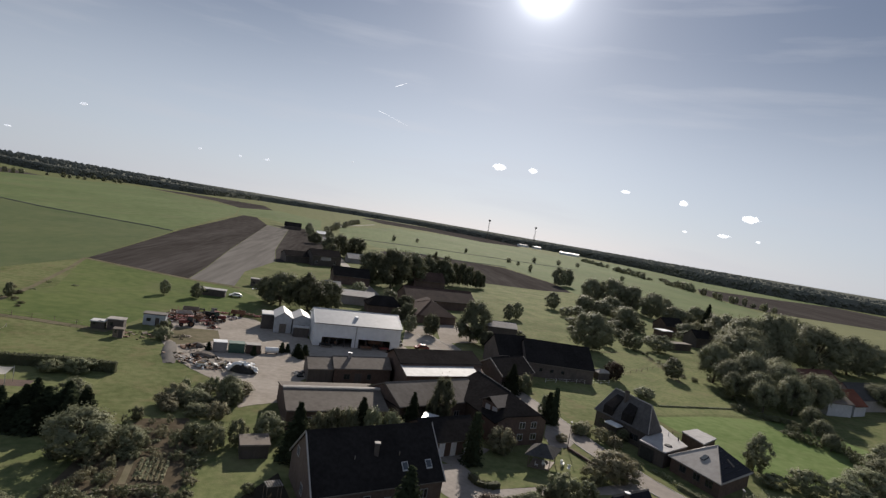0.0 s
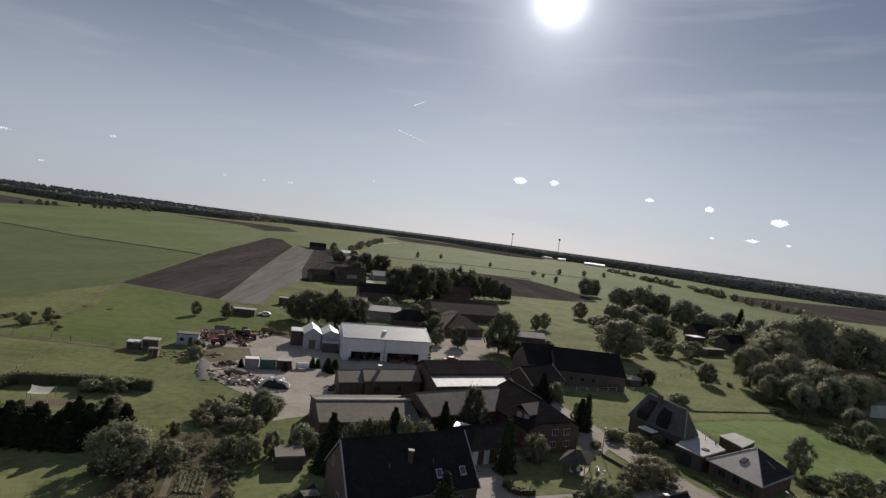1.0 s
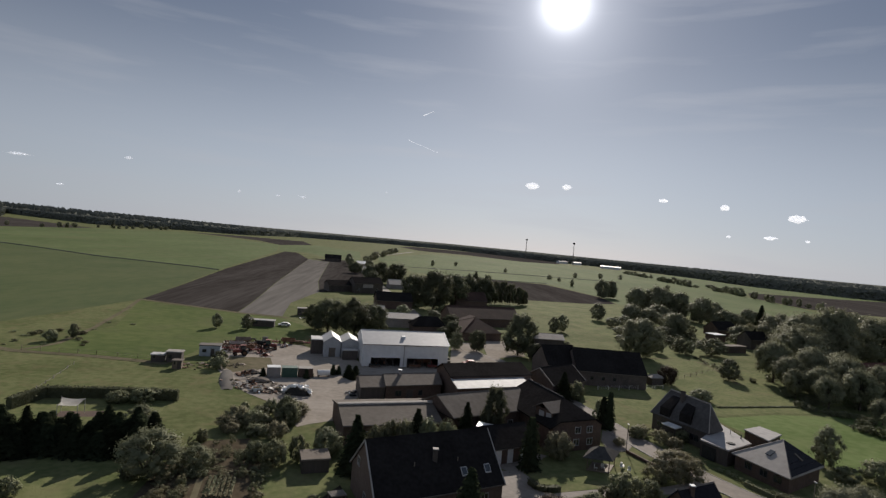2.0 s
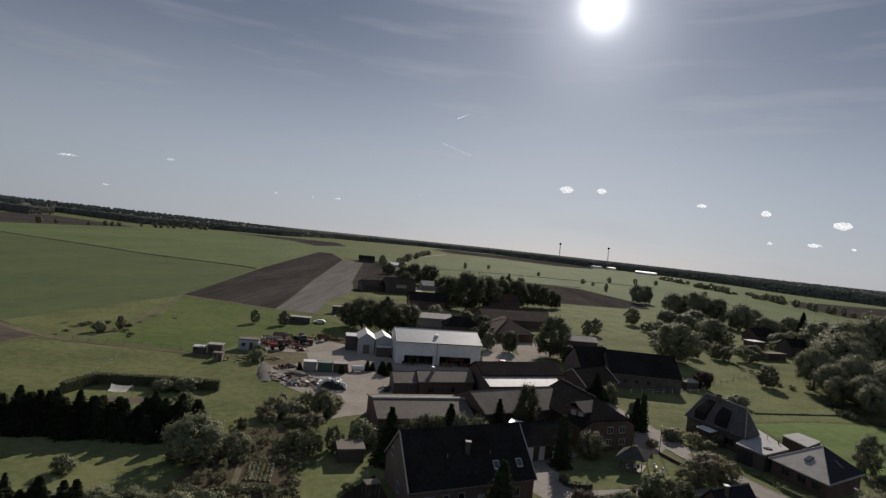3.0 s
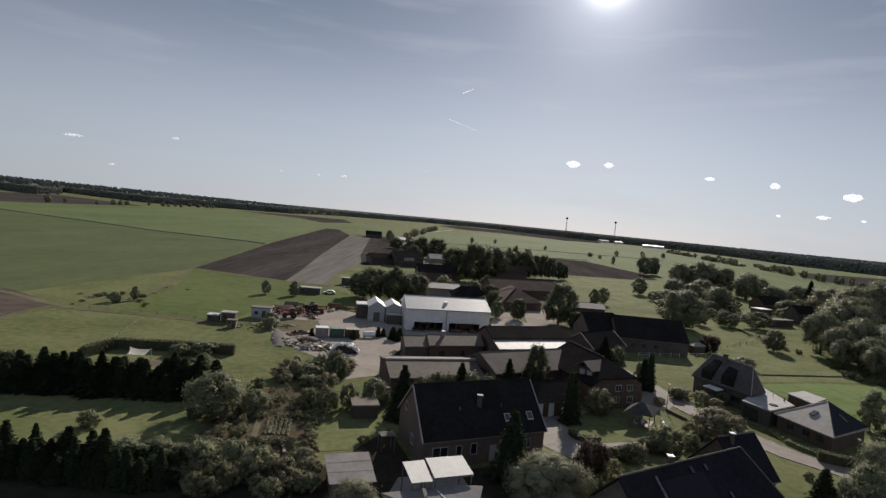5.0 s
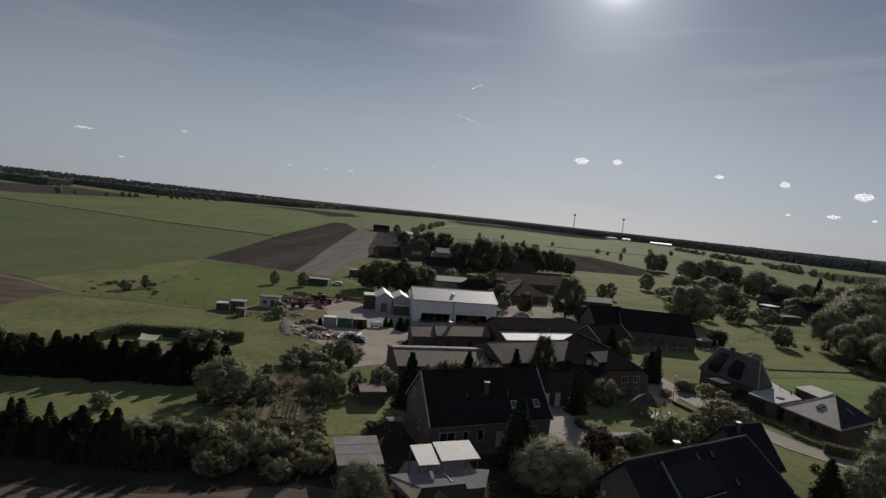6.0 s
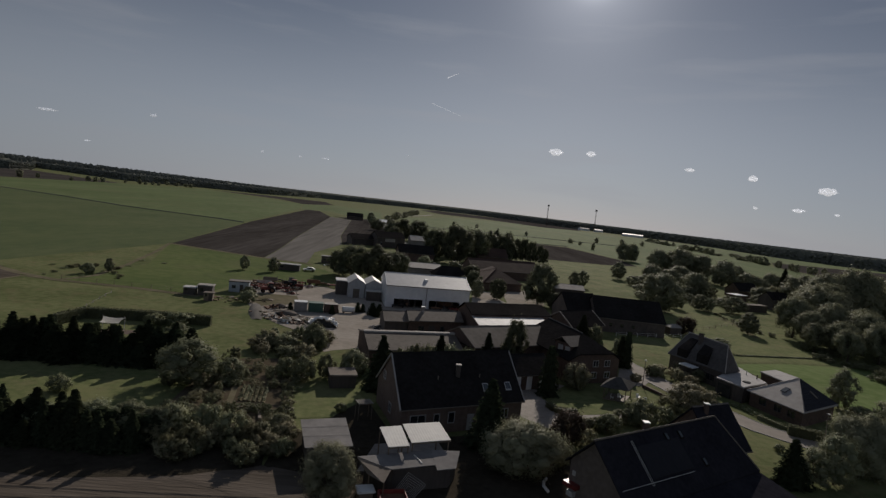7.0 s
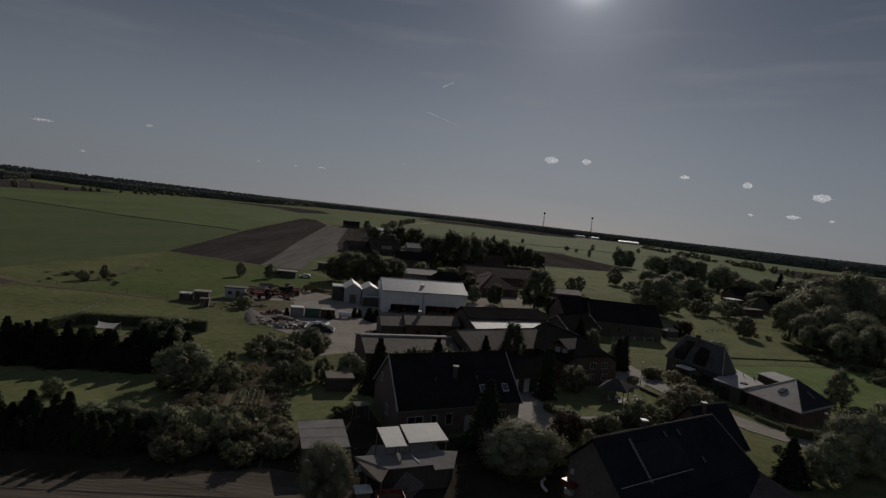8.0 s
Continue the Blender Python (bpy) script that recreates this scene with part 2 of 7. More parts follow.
PALE_SHEET = mat("pale_fibre_cement", (0.28, 0.258, 0.235), (0.43, 0.40, 0.37), 1.0, 0.7, 0.02, 0.25, coarse=6, spec=0.05)
METAL_SHEET = mat("galvanised_sheet", (0.42, 0.412, 0.40), (0.54, 0.53, 0.515), 1.2, 0.55, 0.004, 0.4, coarse=7, spec=0.3)
BRIGHT_SHEET = mat("white_trapezoid_sheet", (0.66, 0.66, 0.65), (0.82, 0.82, 0.80), 1.2, 0.4, 0.004, 0.3, coarse=6)
FROSTED = mat("weathered_translucent_sheet", (0.34, 0.34, 0.335), (0.50, 0.50, 0.49), 1.0, 0.6, 0.004, 0.3, coarse=3, spec=0.1)
BITUMEN = mat("grey_bitumen_felt", (0.27, 0.26, 0.255), (0.42, 0.405, 0.39), 0.9, 0.8, 0.006, 0.1, coarse=4, spec=0.15)
WHITE_PAINT = mat("white_paint", (0.66, 0.66, 0.64), (0.8, 0.8, 0.78), 0.6, 0.5, coarse=3)
GREEN_PAINT = mat("green_container_paint", (0.03, 0.075, 0.055), (0.055, 0.115, 0.085), 0.8, 0.55, coarse=3)
RED_PAINT = mat("red_machine_paint", (0.13, 0.026, 0.020), (0.24, 0.05, 0.036), 0.5, 0.6, coarse=2)
DARK_RED = mat("dark_red_paint", (0.10, 0.012, 0.012), (0.16, 0.025, 0.022), 0.5, 0.45, coarse=2)
BLUE_PAINT = mat("pale_blue_paint", (0.29, 0.32, 0.355), (0.42, 0.45, 0.475), 0.8, 0.6, coarse=3)
DARK_PAINT = mat("dark_machine_paint", (0.02, 0.021, 0.020), (0.055, 0.054, 0.05), 0.5, 0.7, coarse=2, spec=0.1)
RUST = mat("rusty_iron", (0.09, 0.045, 0.025), (0.22, 0.11, 0.06), 0.3, 0.85, 0.01, 0.06, coarse=1.5)
RUBBER = mat("black_rubber", (0.012, 0.012, 0.012), (0.03, 0.03, 0.03), 0.3, 0.9, coarse=1, spec=0.05)
CANVAS = mat("pale_canvas", (0.56, 0.54, 0.50), (0.72, 0.70, 0.65), 0.8, 0.8, coarse=4)
FRAME = mat("dull_white_frame", (0.30, 0.29, 0.28), (0.42, 0.41, 0.40), 0.5, 0.6, coarse=2)
GLASS = mat("window_glass", (0.012, 0.014, 0.018), (0.03, 0.034, 0.04), 0.8, 0.06, spec=0.8)
SKY_GLASS = mat("roof_window_glass", (0.05, 0.06, 0.07), (0.08, 0.09, 0.1), 0.8, 0.15, spec=0.4)
# for solar panels, and for the rows that darken the bungalow's shaded slope
DARK_PANEL = mat("solar_and_shade_glass", (0.022, 0.022, 0.027), (0.030, 0.030, 0.036), 0.5, 0.6, spec=0.05)
BARK = mat("bark", (0.045, 0.035, 0.026), (0.11, 0.088, 0.066), 0.3, 0.9, 0.03, 0.1)
LEAF = mat("broad_leaves", (0.140, 0.150, 0.094), (0.242, 0.252, 0.152), 1.4, 0.6, vary=0.25, through_leaf=0.26, spec=0.04, coarse=5)
# paler than LEAF, with the glare over distant trees in the colour
HAZED_LEAF = mat("hazed_tree_leaves", (0.160, 0.165, 0.104), (0.265, 0.268, 0.168), 1.6, 0.6, vary=0.1, through_leaf=0.3, spec=0.04, coarse=7)
VILLAGE_LEAF = mat("dark_village_leaves", (0.088, 0.094, 0.058), (0.165, 0.170, 0.104), 1.6, 0.6, vary=0.2, through_leaf=0.4, spec=0.03, coarse=7)
GREY_LEAF = mat("grey_olive_leaves", (0.150, 0.152, 0.095), (0.275, 0.272, 0.176), 1.0, 0.6, vary=0.15, through_leaf=0.16, spec=0.03, coarse=3)
SHRUB_LEAF = mat("shrub_leaves", (0.120, 0.128, 0.074), (0.228, 0.232, 0.136), 0.9, 0.6, vary=0.32, through_leaf=0.22, spec=0.04, coarse=3)
BEECH_LEAF = mat("copper_beech_leaves", (0.050, 0.039, 0.031), (0.098, 0.074, 0.057), 0.9, 0.6, vary=0.1, through_leaf=0.35, spec=0.04, coarse=3)
PALE_LEAF = mat("pale_olive_leaves", (0.190, 0.178, 0.108), (0.310, 0.288, 0.185), 0.9, 0.6, vary=0.2, through_leaf=0.36, spec=0.04, coarse=3)
NEEDLE = mat("conifer_needles", (0.020, 0.026, 0.015), (0.042, 0.049, 0.027), 0.5, 0.75, vary=0.25, through_leaf=0.06, spec=0.0, coarse=3)
# paled towards grey: distance haze is put into this colour
WOODLAND = mat("hazed_woodland", (0.112, 0.118, 0.100), (0.160, 0.164, 0.140), 9.0, 0.95, spec=0.0, coarse=90)
CLOUD = mat("cloud_vapour", (0.8, 0.8, 0.81), (0.92, 0.92, 0.92), 60, 1.0, spec=0.0)
# the glow stands in for sunlight scattered through the cloud
CLOUD.node_tree.nodes["Principled BSDF"].inputs["Emission Color"].default_value = (1.0, 0.99, 0.97, 1)
CLOUD.node_tree.nodes["Principled BSDF"].inputs["Emission Strength"].default_value = 0.72
THIN_CLOUD = mat("thin_cloud_vapour", (0.8, 0.8, 0.81), (0.92, 0.92, 0.92), 60, 1.0, spec=0.0)
# a fainter glow, likewise in place of scattered sunlight
THIN_CLOUD.node_tree.nodes["Principled BSDF"].inputs["Emission Color"].default_value = (0.96, 0.98, 1.0, 1)
THIN_CLOUD.node_tree.nodes["Principled BSDF"].inputs["Emission Strength"].default_value = 0.42


# ---- building blocks ----
def base_of(ob):
    at = Vector((0, 0, 0))
    while ob is not None:
        at += ob.location
        ob = ob.parent
    return at


def thing(name, at, label, category, group="", kind=""):
    """An empty at a thing's base, which its parts hang under."""
    ob = new(name)
    ob.location = at if len(at) == 3 else (at[0], at[1], 0)
    ob.empty_display_size = 0.2
    return tagged(ob, label, category, group, kind)


def part(name, bm, material, parent, label="", bevel=0.0, smooth=False):
    """Links a bmesh, drawn in world metres, as one mesh under a thing or a part."""
    if bevel:
        bmesh.ops.bevel(bm, geom=bm.edges[:], offset=bevel, segments=1, affect="EDGES", clamp_overlap=True)
    bmesh.ops.translate(bm, verts=bm.verts[:], vec=-base_of(parent))
    bmesh.ops.recalc_face_normals(bm, faces=bm.faces[:])
    me = bpy.data.meshes.new(name)
    bm.to_mesh(me)
    bm.free()
    me.materials.append(material)
    if smooth:
        me.shade_smooth()
    ob = new(name, me)
    ob.parent = parent
    if label:
        ob["label"] = label
    return ob


def hexa(bm, low, high):
    """A solid between two rings of as many corners."""
    a = [bm.verts.new(p) for p in low]
    b = [bm.verts.new(p) for p in high]
    k = len(a)
    bm.faces.new(a[::-1])
    bm.faces.new(b)
    for i in range(k):
        bm.faces.new((a[i], a[(i + 1) % k], b[(i + 1) % k], b[i]))
    return bm


def slab(bm, corners, thick):
    """A plate of that thickness under the given corners."""
    return hexa(bm, [(p[0], p[1], p[2] - thick) for p in corners], corners)


def plan_of(front_left, front_right, back_left):
    """Metres along the front (a), to the back (b) and up (z), to the world."""
    o, u, v = Vector(front_left), Vector(front_right) - Vector(front_left), Vector(back_left) - Vector(front_left)
    la, lb = u.length, v.length
    u, v = u / la, v / lb

    def to_world(a, b, z=0.0):
        p = o + u * a + v * b
        return Vector((p.x, p.y, z))
    return to_world, la, lb


def box(bm, to_world, a0, a1, b0, b1, z0, z1):
    ring = ((a0, b0), (a1, b0), (a1, b1), (a0, b1))
    return hexa(bm, [to_world(a, b, z0) for a, b in ring], [to_world(a, b, z1) for a, b in ring])


def tube(bm, p, q, r0, r1, sides=6):
    p, q = Vector(p), Vector(q)
    d = (q - p).normalized()
    x = d.orthogonal().normalized()
    y = d.cross(x)
    ring = [x * math.cos(i * math.tau / sides) + y * math.sin(i * math.tau / sides) for i in range(sides)]
    return hexa(bm, [p + c * r0 for c in ring], [q + c * r1 for c in ring])


def window(to_world, side, s0, s1, z0, z1, house, wall_at=0.0, frame_material=None, door=False):
    """A framed opening with its pane, on the front (wall at b) or the left gable (wall at a)."""
    fm = frame_material or FRAME
    def place(s, d, z):
        return to_world(s, wall_at + d, z) if side == "front" else to_world(wall_at + d, s, z)
    def bar(bm, sa, sb, za, zb, d0, d1):
        ring = ((sa, za), (sb, za), (sb, zb), (sa, zb))
        hexa(bm, [place(s, d0, z) for s, z in ring], [place(s, d1, z) for s, z in ring])
    w = 0.09
    bm = bmesh.new()
    bar(bm, s0, s1, z1 - w, z1, -0.07, 0.02)
    bar(bm, s0, s1, z0, z0 + w, -0.09, 0.02)
    bar(bm, s0, s0 + w, z0 + w, z1 - w, -0.07, 0.02)
    bar(bm, s1 - w, s1, z0 + w, z1 - w, -0.07, 0.02)
    if s1 - s0 > 1.1:
        mid = (s0 + s1) / 2
        bar(bm, mid - w / 2, mid + w / 2, z0 + w, z1 - w, -0.06, 0.02)
    frame_ob = part("door" if door else "window", bm, fm, house)
    bm = bmesh.new()
    bar(bm, s0 + w, s1 - w, z0 + w, z1 - w, -0.02, 0.01)
    part("door_leaf" if door else "pane", bm, fm if door else GLASS, frame_ob)
    return frame_ob


def roof_side(bm, corners, thick=0.2):
    return slab(bm, corners, thick)


def gable_house(name, label, category, fl, fr, bl, eave, ridge, wall, roof, over=0.45, back=None, cap=None, half_hip=0.0,
                verge=None, group=""):
    """A building with a ridge along its front. back: the height of the far eave. half_hip: how far the gables' tips are cut back."""
    w, la, lb = plan_of(fl, fr, bl)
    house = thing(name, fl, label, category, group)
    back = eave if back is None else back
    mid = lb / 2
    bm = bmesh.new()
    rz = ridge - 0.22
    cut = half_hip
    left = [w(0, 0, 0), w(0, 0, eave - 0.15), w(0, mid, rz), w(0, lb, back - 0.15), w(0, lb, 0)]
    right = [w(la, 0, 0), w(la, 0, eave - 0.15), w(la, mid, rz), w(la, lb, back - 0.15), w(la, lb, 0)]
    if cut:
        k = 0.45
        for side, end in ((left, 0), (right, la)):
            tip = [w(end, mid * (1 - k), eave + (rz - eave) * (1 - k)), w(end, mid * (1 + k), back + (rz - back) * (1 - k))]
            side[2:3] = tip
    hexa(bm, left, right)
    part("wall", bm, wall, house)
    drop_f, drop_b = over * (ridge - eave) / mid, over * (ridge - back) / mid
    e0, e1 = -over * 0.7, la + over * 0.7
    for b_eave, z_eave, sign in ((-over, eave - drop_f, 1), (lb + over, back - drop_b, -1)):
        bm = bmesh.new()
        if cut:
            k = 0.45
            zk = z_eave + (ridge - z_eave) * (1 - k)
            bk = b_eave + (mid - b_eave) * (1 - k)
            ring = [w(e0, b_eave, z_eave), w(e1, b_eave, z_eave), w(e1, bk, zk), w(e1 - cut, mid, ridge), w(e0 + cut, mid, ridge), w(e0, bk, zk)]
        else:
            ring = [w(e0, b_eave, z_eave), w(e1, b_eave, z_eave), w(e1, mid, ridge), w(e0, mid, ridge)]
        roof_side(bm, ring if sign > 0 else ring[::-1])
        part("roof_slope", bm, roof, house)
    if cut:
        k = 0.45
        for e, inner in ((e0, e0 + cut), (e1, e1 - cut)):
            zf = eave - drop_f + (ridge - eave + drop_f) * (1 - k)
            zb = back - drop_b + (ridge - back + drop_b) * (1 - k)
            bm = bmesh.new()
            ring = [w(e, -over + (mid + over) * (1 - k), zf), w(inner, mid, ridge), w(e, lb + over - (mid + over) * (1 - k), zb)]
            slab(bm, ring if e == e0 else ring[::-1], 0.15)
            part("half_hip", bm, roof, house)
    bm = bmesh.new()
    ring = [(mid - 0.18, ridge - 0.04), (mid, ridge + 0.09), (mid + 0.18, ridge - 0.04)]
    hexa(bm, [w(e0 + cut, b, z) for b, z in ring], [w(e1 - cut, b, z) for b, z in ring])
    part("ridge_cap", bm, cap or roof, house)
    if verge:
        for e in (e0 - 0.06, e1 - 0.10):
            for b_eave, z_eave in ((-over, eave - drop_f), (lb + over, back - drop_b)):
                bm = bmesh.new()
                lo = [w(e, b_eave, z_eave - 0.22), w(e + 0.16, b_eave, z_eave - 0.22), w(e + 0.16, b_eave, z_eave + 0.05), w(e, b_eave, z_eave + 0.05)]
                hi = [w(e, mid, ridge - 0.22), w(e + 0.16, mid, ridge - 0.22), w(e + 0.16, mid, ridge + 0.05), w(e, mid, ridge + 0.05)]
                hexa(bm, lo, hi)
                part("verge_board", bm, verge, house)
    # a gutter along the front eave
    bm = bmesh.new()
    tube(bm, w(e0, -over - 0.06, eave - drop_f - 0.12), w(e1, -over - 0.06, eave - drop_f - 0.12), 0.08, 0.08, 6)
    part("gutter", bm, GREY_SHEET, house)
    return house, w, la, lb


def on_roof(w, lb, eave, ridge, a, f):
    """A point of the front slope: f runs from the eave (0) to the ridge (1)."""
    return w(a, lb / 2 * f, eave + (ridge - eave) * f)


def roof_window(w, lb, eave, ridge, a, f, house, width=0.8, high=0.09):
    """A framed roof window lying in the front slope."""
    rows = []
    for lift in (0.02, 0.12):
        rows.append([on_roof(w, lb, eave, ridge, x, y) + Vector((0, 0, lift)) for x, y in
                     ((a, f), (a + width, f), (a + width, f + high * 2), (a, f + high * 2))])
    bm = bmesh.new()
    hexa(bm, *rows)
    fr = part("roof_window", bm, METAL_SHEET, house, "grey metal roof window frame")
    bm = bmesh.new()
    g = 0.08
    ring = [on_roof(w, lb, eave, ridge, x, y) + Vector((0, 0, 0.14)) for x, y in
            ((a + g, f + 0.015), (a + width - g, f + 0.015), (a + width - g, f + high * 2 - 0.015), (a + g, f + high * 2 - 0.015))]
    slab(bm, ring, 0.03)
    part("pane", bm, SKY_GLASS, fr)


def chimney(at, top, house, size=0.6, material=None, cap=None):
    x, y, z = at
    bm = bmesh.new()
    h = size / 2
    hexa(bm, [(x - h, y - h, z), (x + h, y - h, z), (x + h, y + h, z), (x - h, y + h, z)],
         [(x - h, y - h, top), (x + h, y - h, top), (x + h, y + h, top), (x - h, y + h, top)])
    c = part("chimney", bm, material or BRICK, house)
    bm = bmesh.new()
    h += 0.08
    hexa(bm, [(x - h, y - h, top), (x + h, y - h, top), (x + h, y + h, top), (x - h, y + h, top)],
         [(x - h, y - h, top + 0.1), (x + h, y - h, top + 0.1), (x + h, y + h, top + 0.1), (x - h, y + h, top + 0.1)])
    part("chimney_cap", bm, cap or PALE_SHEET, c)


def hip_house(name, label, category, corners, eave, apex_a, apex_b, ridge, wall, roof, over=0.5, group="", cap=None):
    """Four corners, front-left round to back-left, and a ridge from apex_a to apex_b; the same point twice gives a pyramid."""
    house = thing(name, corners[0], label, category, group)
    c = [Vector((x, y, 0)) for x, y in corners]
    mid = sum(c, Vector()) / 4
    bm = bmesh.new()
    hexa(bm, c, [p + Vector((0, 0, eave - 0.1)) for p in c])
    part("wall", bm, wall, house)
    e = [p + (p - mid).normalized() * over + Vector((0, 0, eave - 0.12)) for p in c]
    ra, rb = Vector((*apex_a, ridge)), Vector((*apex_b, ridge))
    same = (ra - rb).length < 0.1
    sides = [[e[0], e[1], ra] if same else [e[0], e[1], rb, ra], [e[1], e[2], rb],
             [e[2], e[3], ra] if same else [e[2], e[3], ra, rb], [e[3], e[0], ra]]
    for ring in sides:
        bm = bmesh.new()
        slab(bm, ring, 0.16)
        part("roof_slope", bm, roof, house)
    for p, q in ((e[0], ra), (e[1], rb), (e[2], rb), (e[3], ra)):
        bm = bmesh.new()
        tube(bm, p + Vector((0, 0, 0.02)), q + Vector((0, 0, 0.02)), 0.09, 0.09, 5)
        part("hip_cap", bm, cap or roof, house)
    return house


def flat_box(name, label, category, corners, height, wall, roof, group="", over=0.25, thick=0.25):
    """A flat-roofed building or hut over its corners, front-left round to back-left."""
    house = thing(name, corners[0], label, category, group)
    c = [Vector((x, y, 0)) for x, y in corners]
    mid = sum(c, Vector()) / len(c)
    bm = bmesh.new()
    hexa(bm, c, [p + Vector((0, 0, height - thick)) for p in c])
    part("wall", bm, wall, house)
    bm = bmesh.new()
    e = [p + (p - mid).normalized() * over + Vector((0, 0, height)) for p in c]
    slab(bm, e, thick - 0.003)
    part("roof", bm, roof, house, bevel=0.04)
    return house


def corrugated(p0, p1, p2, p3, parent, material, name="roof", pitch=0.28, amp=0.035):
    """A wavy sheet: the waves run from the near edge p0-p1 to the far edge p3-p2."""
    p0, p1, p2, p3 = (Vector(p) for p in (p0, p1, p2, p3))
    k = max(4, int((p1 - p0).length / pitch * 2))
    bm = bmesh.new()
    rows = []
    for i in range(k + 1):
        f = i / k
        up = Vector((0, 0, amp if i % 2 else -amp))
        near, far = p0.lerp(p1, f) + up, p3.lerp(p2, f) + up
        low = Vector((0, 0, -0.05))
        rows.append([bm.verts.new(q) for q in (near, far, far + low, near + low)])
    for r, s in zip(rows, rows[1:]):
        for j in range(4):
            bm.faces.new((r[j], r[(j + 1) % 4], s[(j + 1) % 4], s[j]))
    bm.faces.new(rows[0])
    bm.faces.new(rows[-1][::-1])
    return part(name, bm, material, parent)


# ---- ground, fields and ways ----
def sheet(name, outline, z, material, label, category="field", kind="structure", thick=0.0):
    bm = bmesh.new()
    f = bm.faces.new([bm.verts.new((x, y, z)) for x, y in outline])
    if f.calc_area() and f.normal.z < 0:
        f.normal_flip()
    bm.normal_update()
    if f.normal.z < 0:
        f.normal_flip()
    bmesh.ops.triangulate(bm, faces=bm.faces[:])
    me = bpy.data.meshes.new(name)
    bm.to_mesh(me)
    bm.free()
    me.materials.append(material)
    return tagged(new(name, me), label, category, kind=kind)


def ribbon(name, line, width, z, material, label, category="road", kerb=0.0):
    """A way of even width along a line of points, with kerbs as real steps where it has them."""
    pts = [Vector((x, y, 0)) for x, y in line]
    sides = []
    for i, p in enumerate(pts):
        d = (pts[min(i + 1, len(pts) - 1)] - pts[max(i - 1, 0)]).normalized()
        nrm = Vector((-d.y, d.x, 0))
        sides.append((p, nrm))
    bm = bmesh.new()
    rows = [[bm.verts.new(p + nrm * s * width / 2 + Vector((0, 0, z))) for s in (-1, 1)] for p, nrm in sides]
    for r, s in zip(rows, rows[1:]):
        bm.faces.new((r[0], s[0], s[1], r[1]))
    bm.normal_update()
    for f in bm.faces:
        if f.normal.z < 0:
            f.normal_flip()
    me = bpy.data.meshes.new(name)
    bm.to_mesh(me)
    bm.free()
    me.materials.append(material)
    road = tagged(new(name, me), label, category, kind="structure")
    if kerb:
        for side in (-1, 1):
            bm = bmesh.new()
            prof = ((0, 0), (0.14, 0), (0.14, kerb), (0, kerb))
            rings = [[p + nrm * side * (width / 2 + d) + Vector((0, 0, h + 0.001)) for d, h in prof] for p, nrm in sides]
            vs = [[bm.verts.new(q) for q in ring] for ring in rings]
            for r, s in zip(vs, vs[1:]):
                for j in range(4):
                    bm.faces.new((r[j], r[(j + 1) % 4], s[(j + 1) % 4], s[j]))
            bmesh.ops.recalc_face_normals(bm, faces=bm.faces[:])
            me = bpy.data.meshes.new("kerb")
            bm.to_mesh(me)
            bm.free()
            me.materials.append(KERB)
            kb = new("kerb", me)
            kb.parent = road
    return road


ring = [(4900 * math.cos(i * math.tau / 96), 4900 * math.sin(i * math.tau / 96)) for i in range(96)]
sheet("ground", ring, 0.0, GRASS, "flat green farmland meadow reaching the horizon", "ground")
sheet("ploughed_field", [(-99, 256), (-56.2, 239.5), (-58.7, 276), (-68, 375), (-95, 715), (-134, 882), (-153, 887), (-121, 464), (-106, 326)], 0.06,
      PLOUGHED, "dark brown freshly ploughed field beside the village")
sheet("harrowed_field", [(-55.9, 239.3), (-38.7, 237), (-43, 282), (-37.3, 341), (-46.6, 413), (-68, 690), (-94.8, 715), (-67.7, 375), (-58.4, 276)], 0.05, HARROWED,
      "grey harrowed field beside the dark ploughed one")
sheet("tilled_field", [(-37, 341), (-28.3, 350), (-24.7, 442), (-15, 488), (-51, 768), (-94.5, 738), (-67.7, 691), (-46.3, 413)], 0.045, PLOUGHED,
      "brown tilled strip behind the farmhouses")
sheet("crop_field", [(-99, 256), (-112, 168), (-330, 235), (-700, 420), (-620, 720), (-377, 570), (-294, 526), (-224, 481), (-138, 451), (-120, 440), (-107, 326)], 0.04,
      CROP, "dark green crop field with drill rows")
sheet("ley_field", [(-121, 441), (-138, 452), (-224, 482), (-294, 527), (-377, 571), (-620, 722), (-560, 830), (-575, 1022), (-590, 1250), (-540, 1600), (-216, 1190), (-160, 862)], 0.03,
      BRIGHT_CROP, "bright green grass ley far behind the crops")
sheet("far_brown_strip", [(-1190, 1250), (-962, 1370), (-1017, 1627), (-697, 1344), (-592, 1250), (-577, 1022), (-569, 812), (-900, 760)], 0.05,
      PLOUGHED, "brown ploughed strip behind a row of trees")
sheet("distant_brown_field", [(-538, 1640), (-311, 1419), (-216, 1194), (-180, 1400), (-251, 1742), (-420, 1760)], 0.05, PLOUGHED, "distant brown ploughed field")
sheet("distant_ley", [(-158, 865), (-126, 912), (-60, 760), (-35, 735), (-60, 1200), (-170, 1400), (-214, 1190)], 0.04, BRIGHT_CROP, "distant bright green field")
sheet("village_meadow", [(60, 180), (98, 235), (88, 300), (82, 372), (140, 406), (166, 420), (230, 330), (150, 262), (112, 200), (95, 176), (72, 168)], 0.03,
      LAWN, "mown village meadow behind the barns")
sheet("fallow_field", [(40, 425), (78, 374), (96, 398), (140, 407), (168, 424), (176, 482), (160, 598), (122, 601), (60, 614), (30, 560)], 0.05,
      PLOUGHED, "brown fallow field behind the village trees")
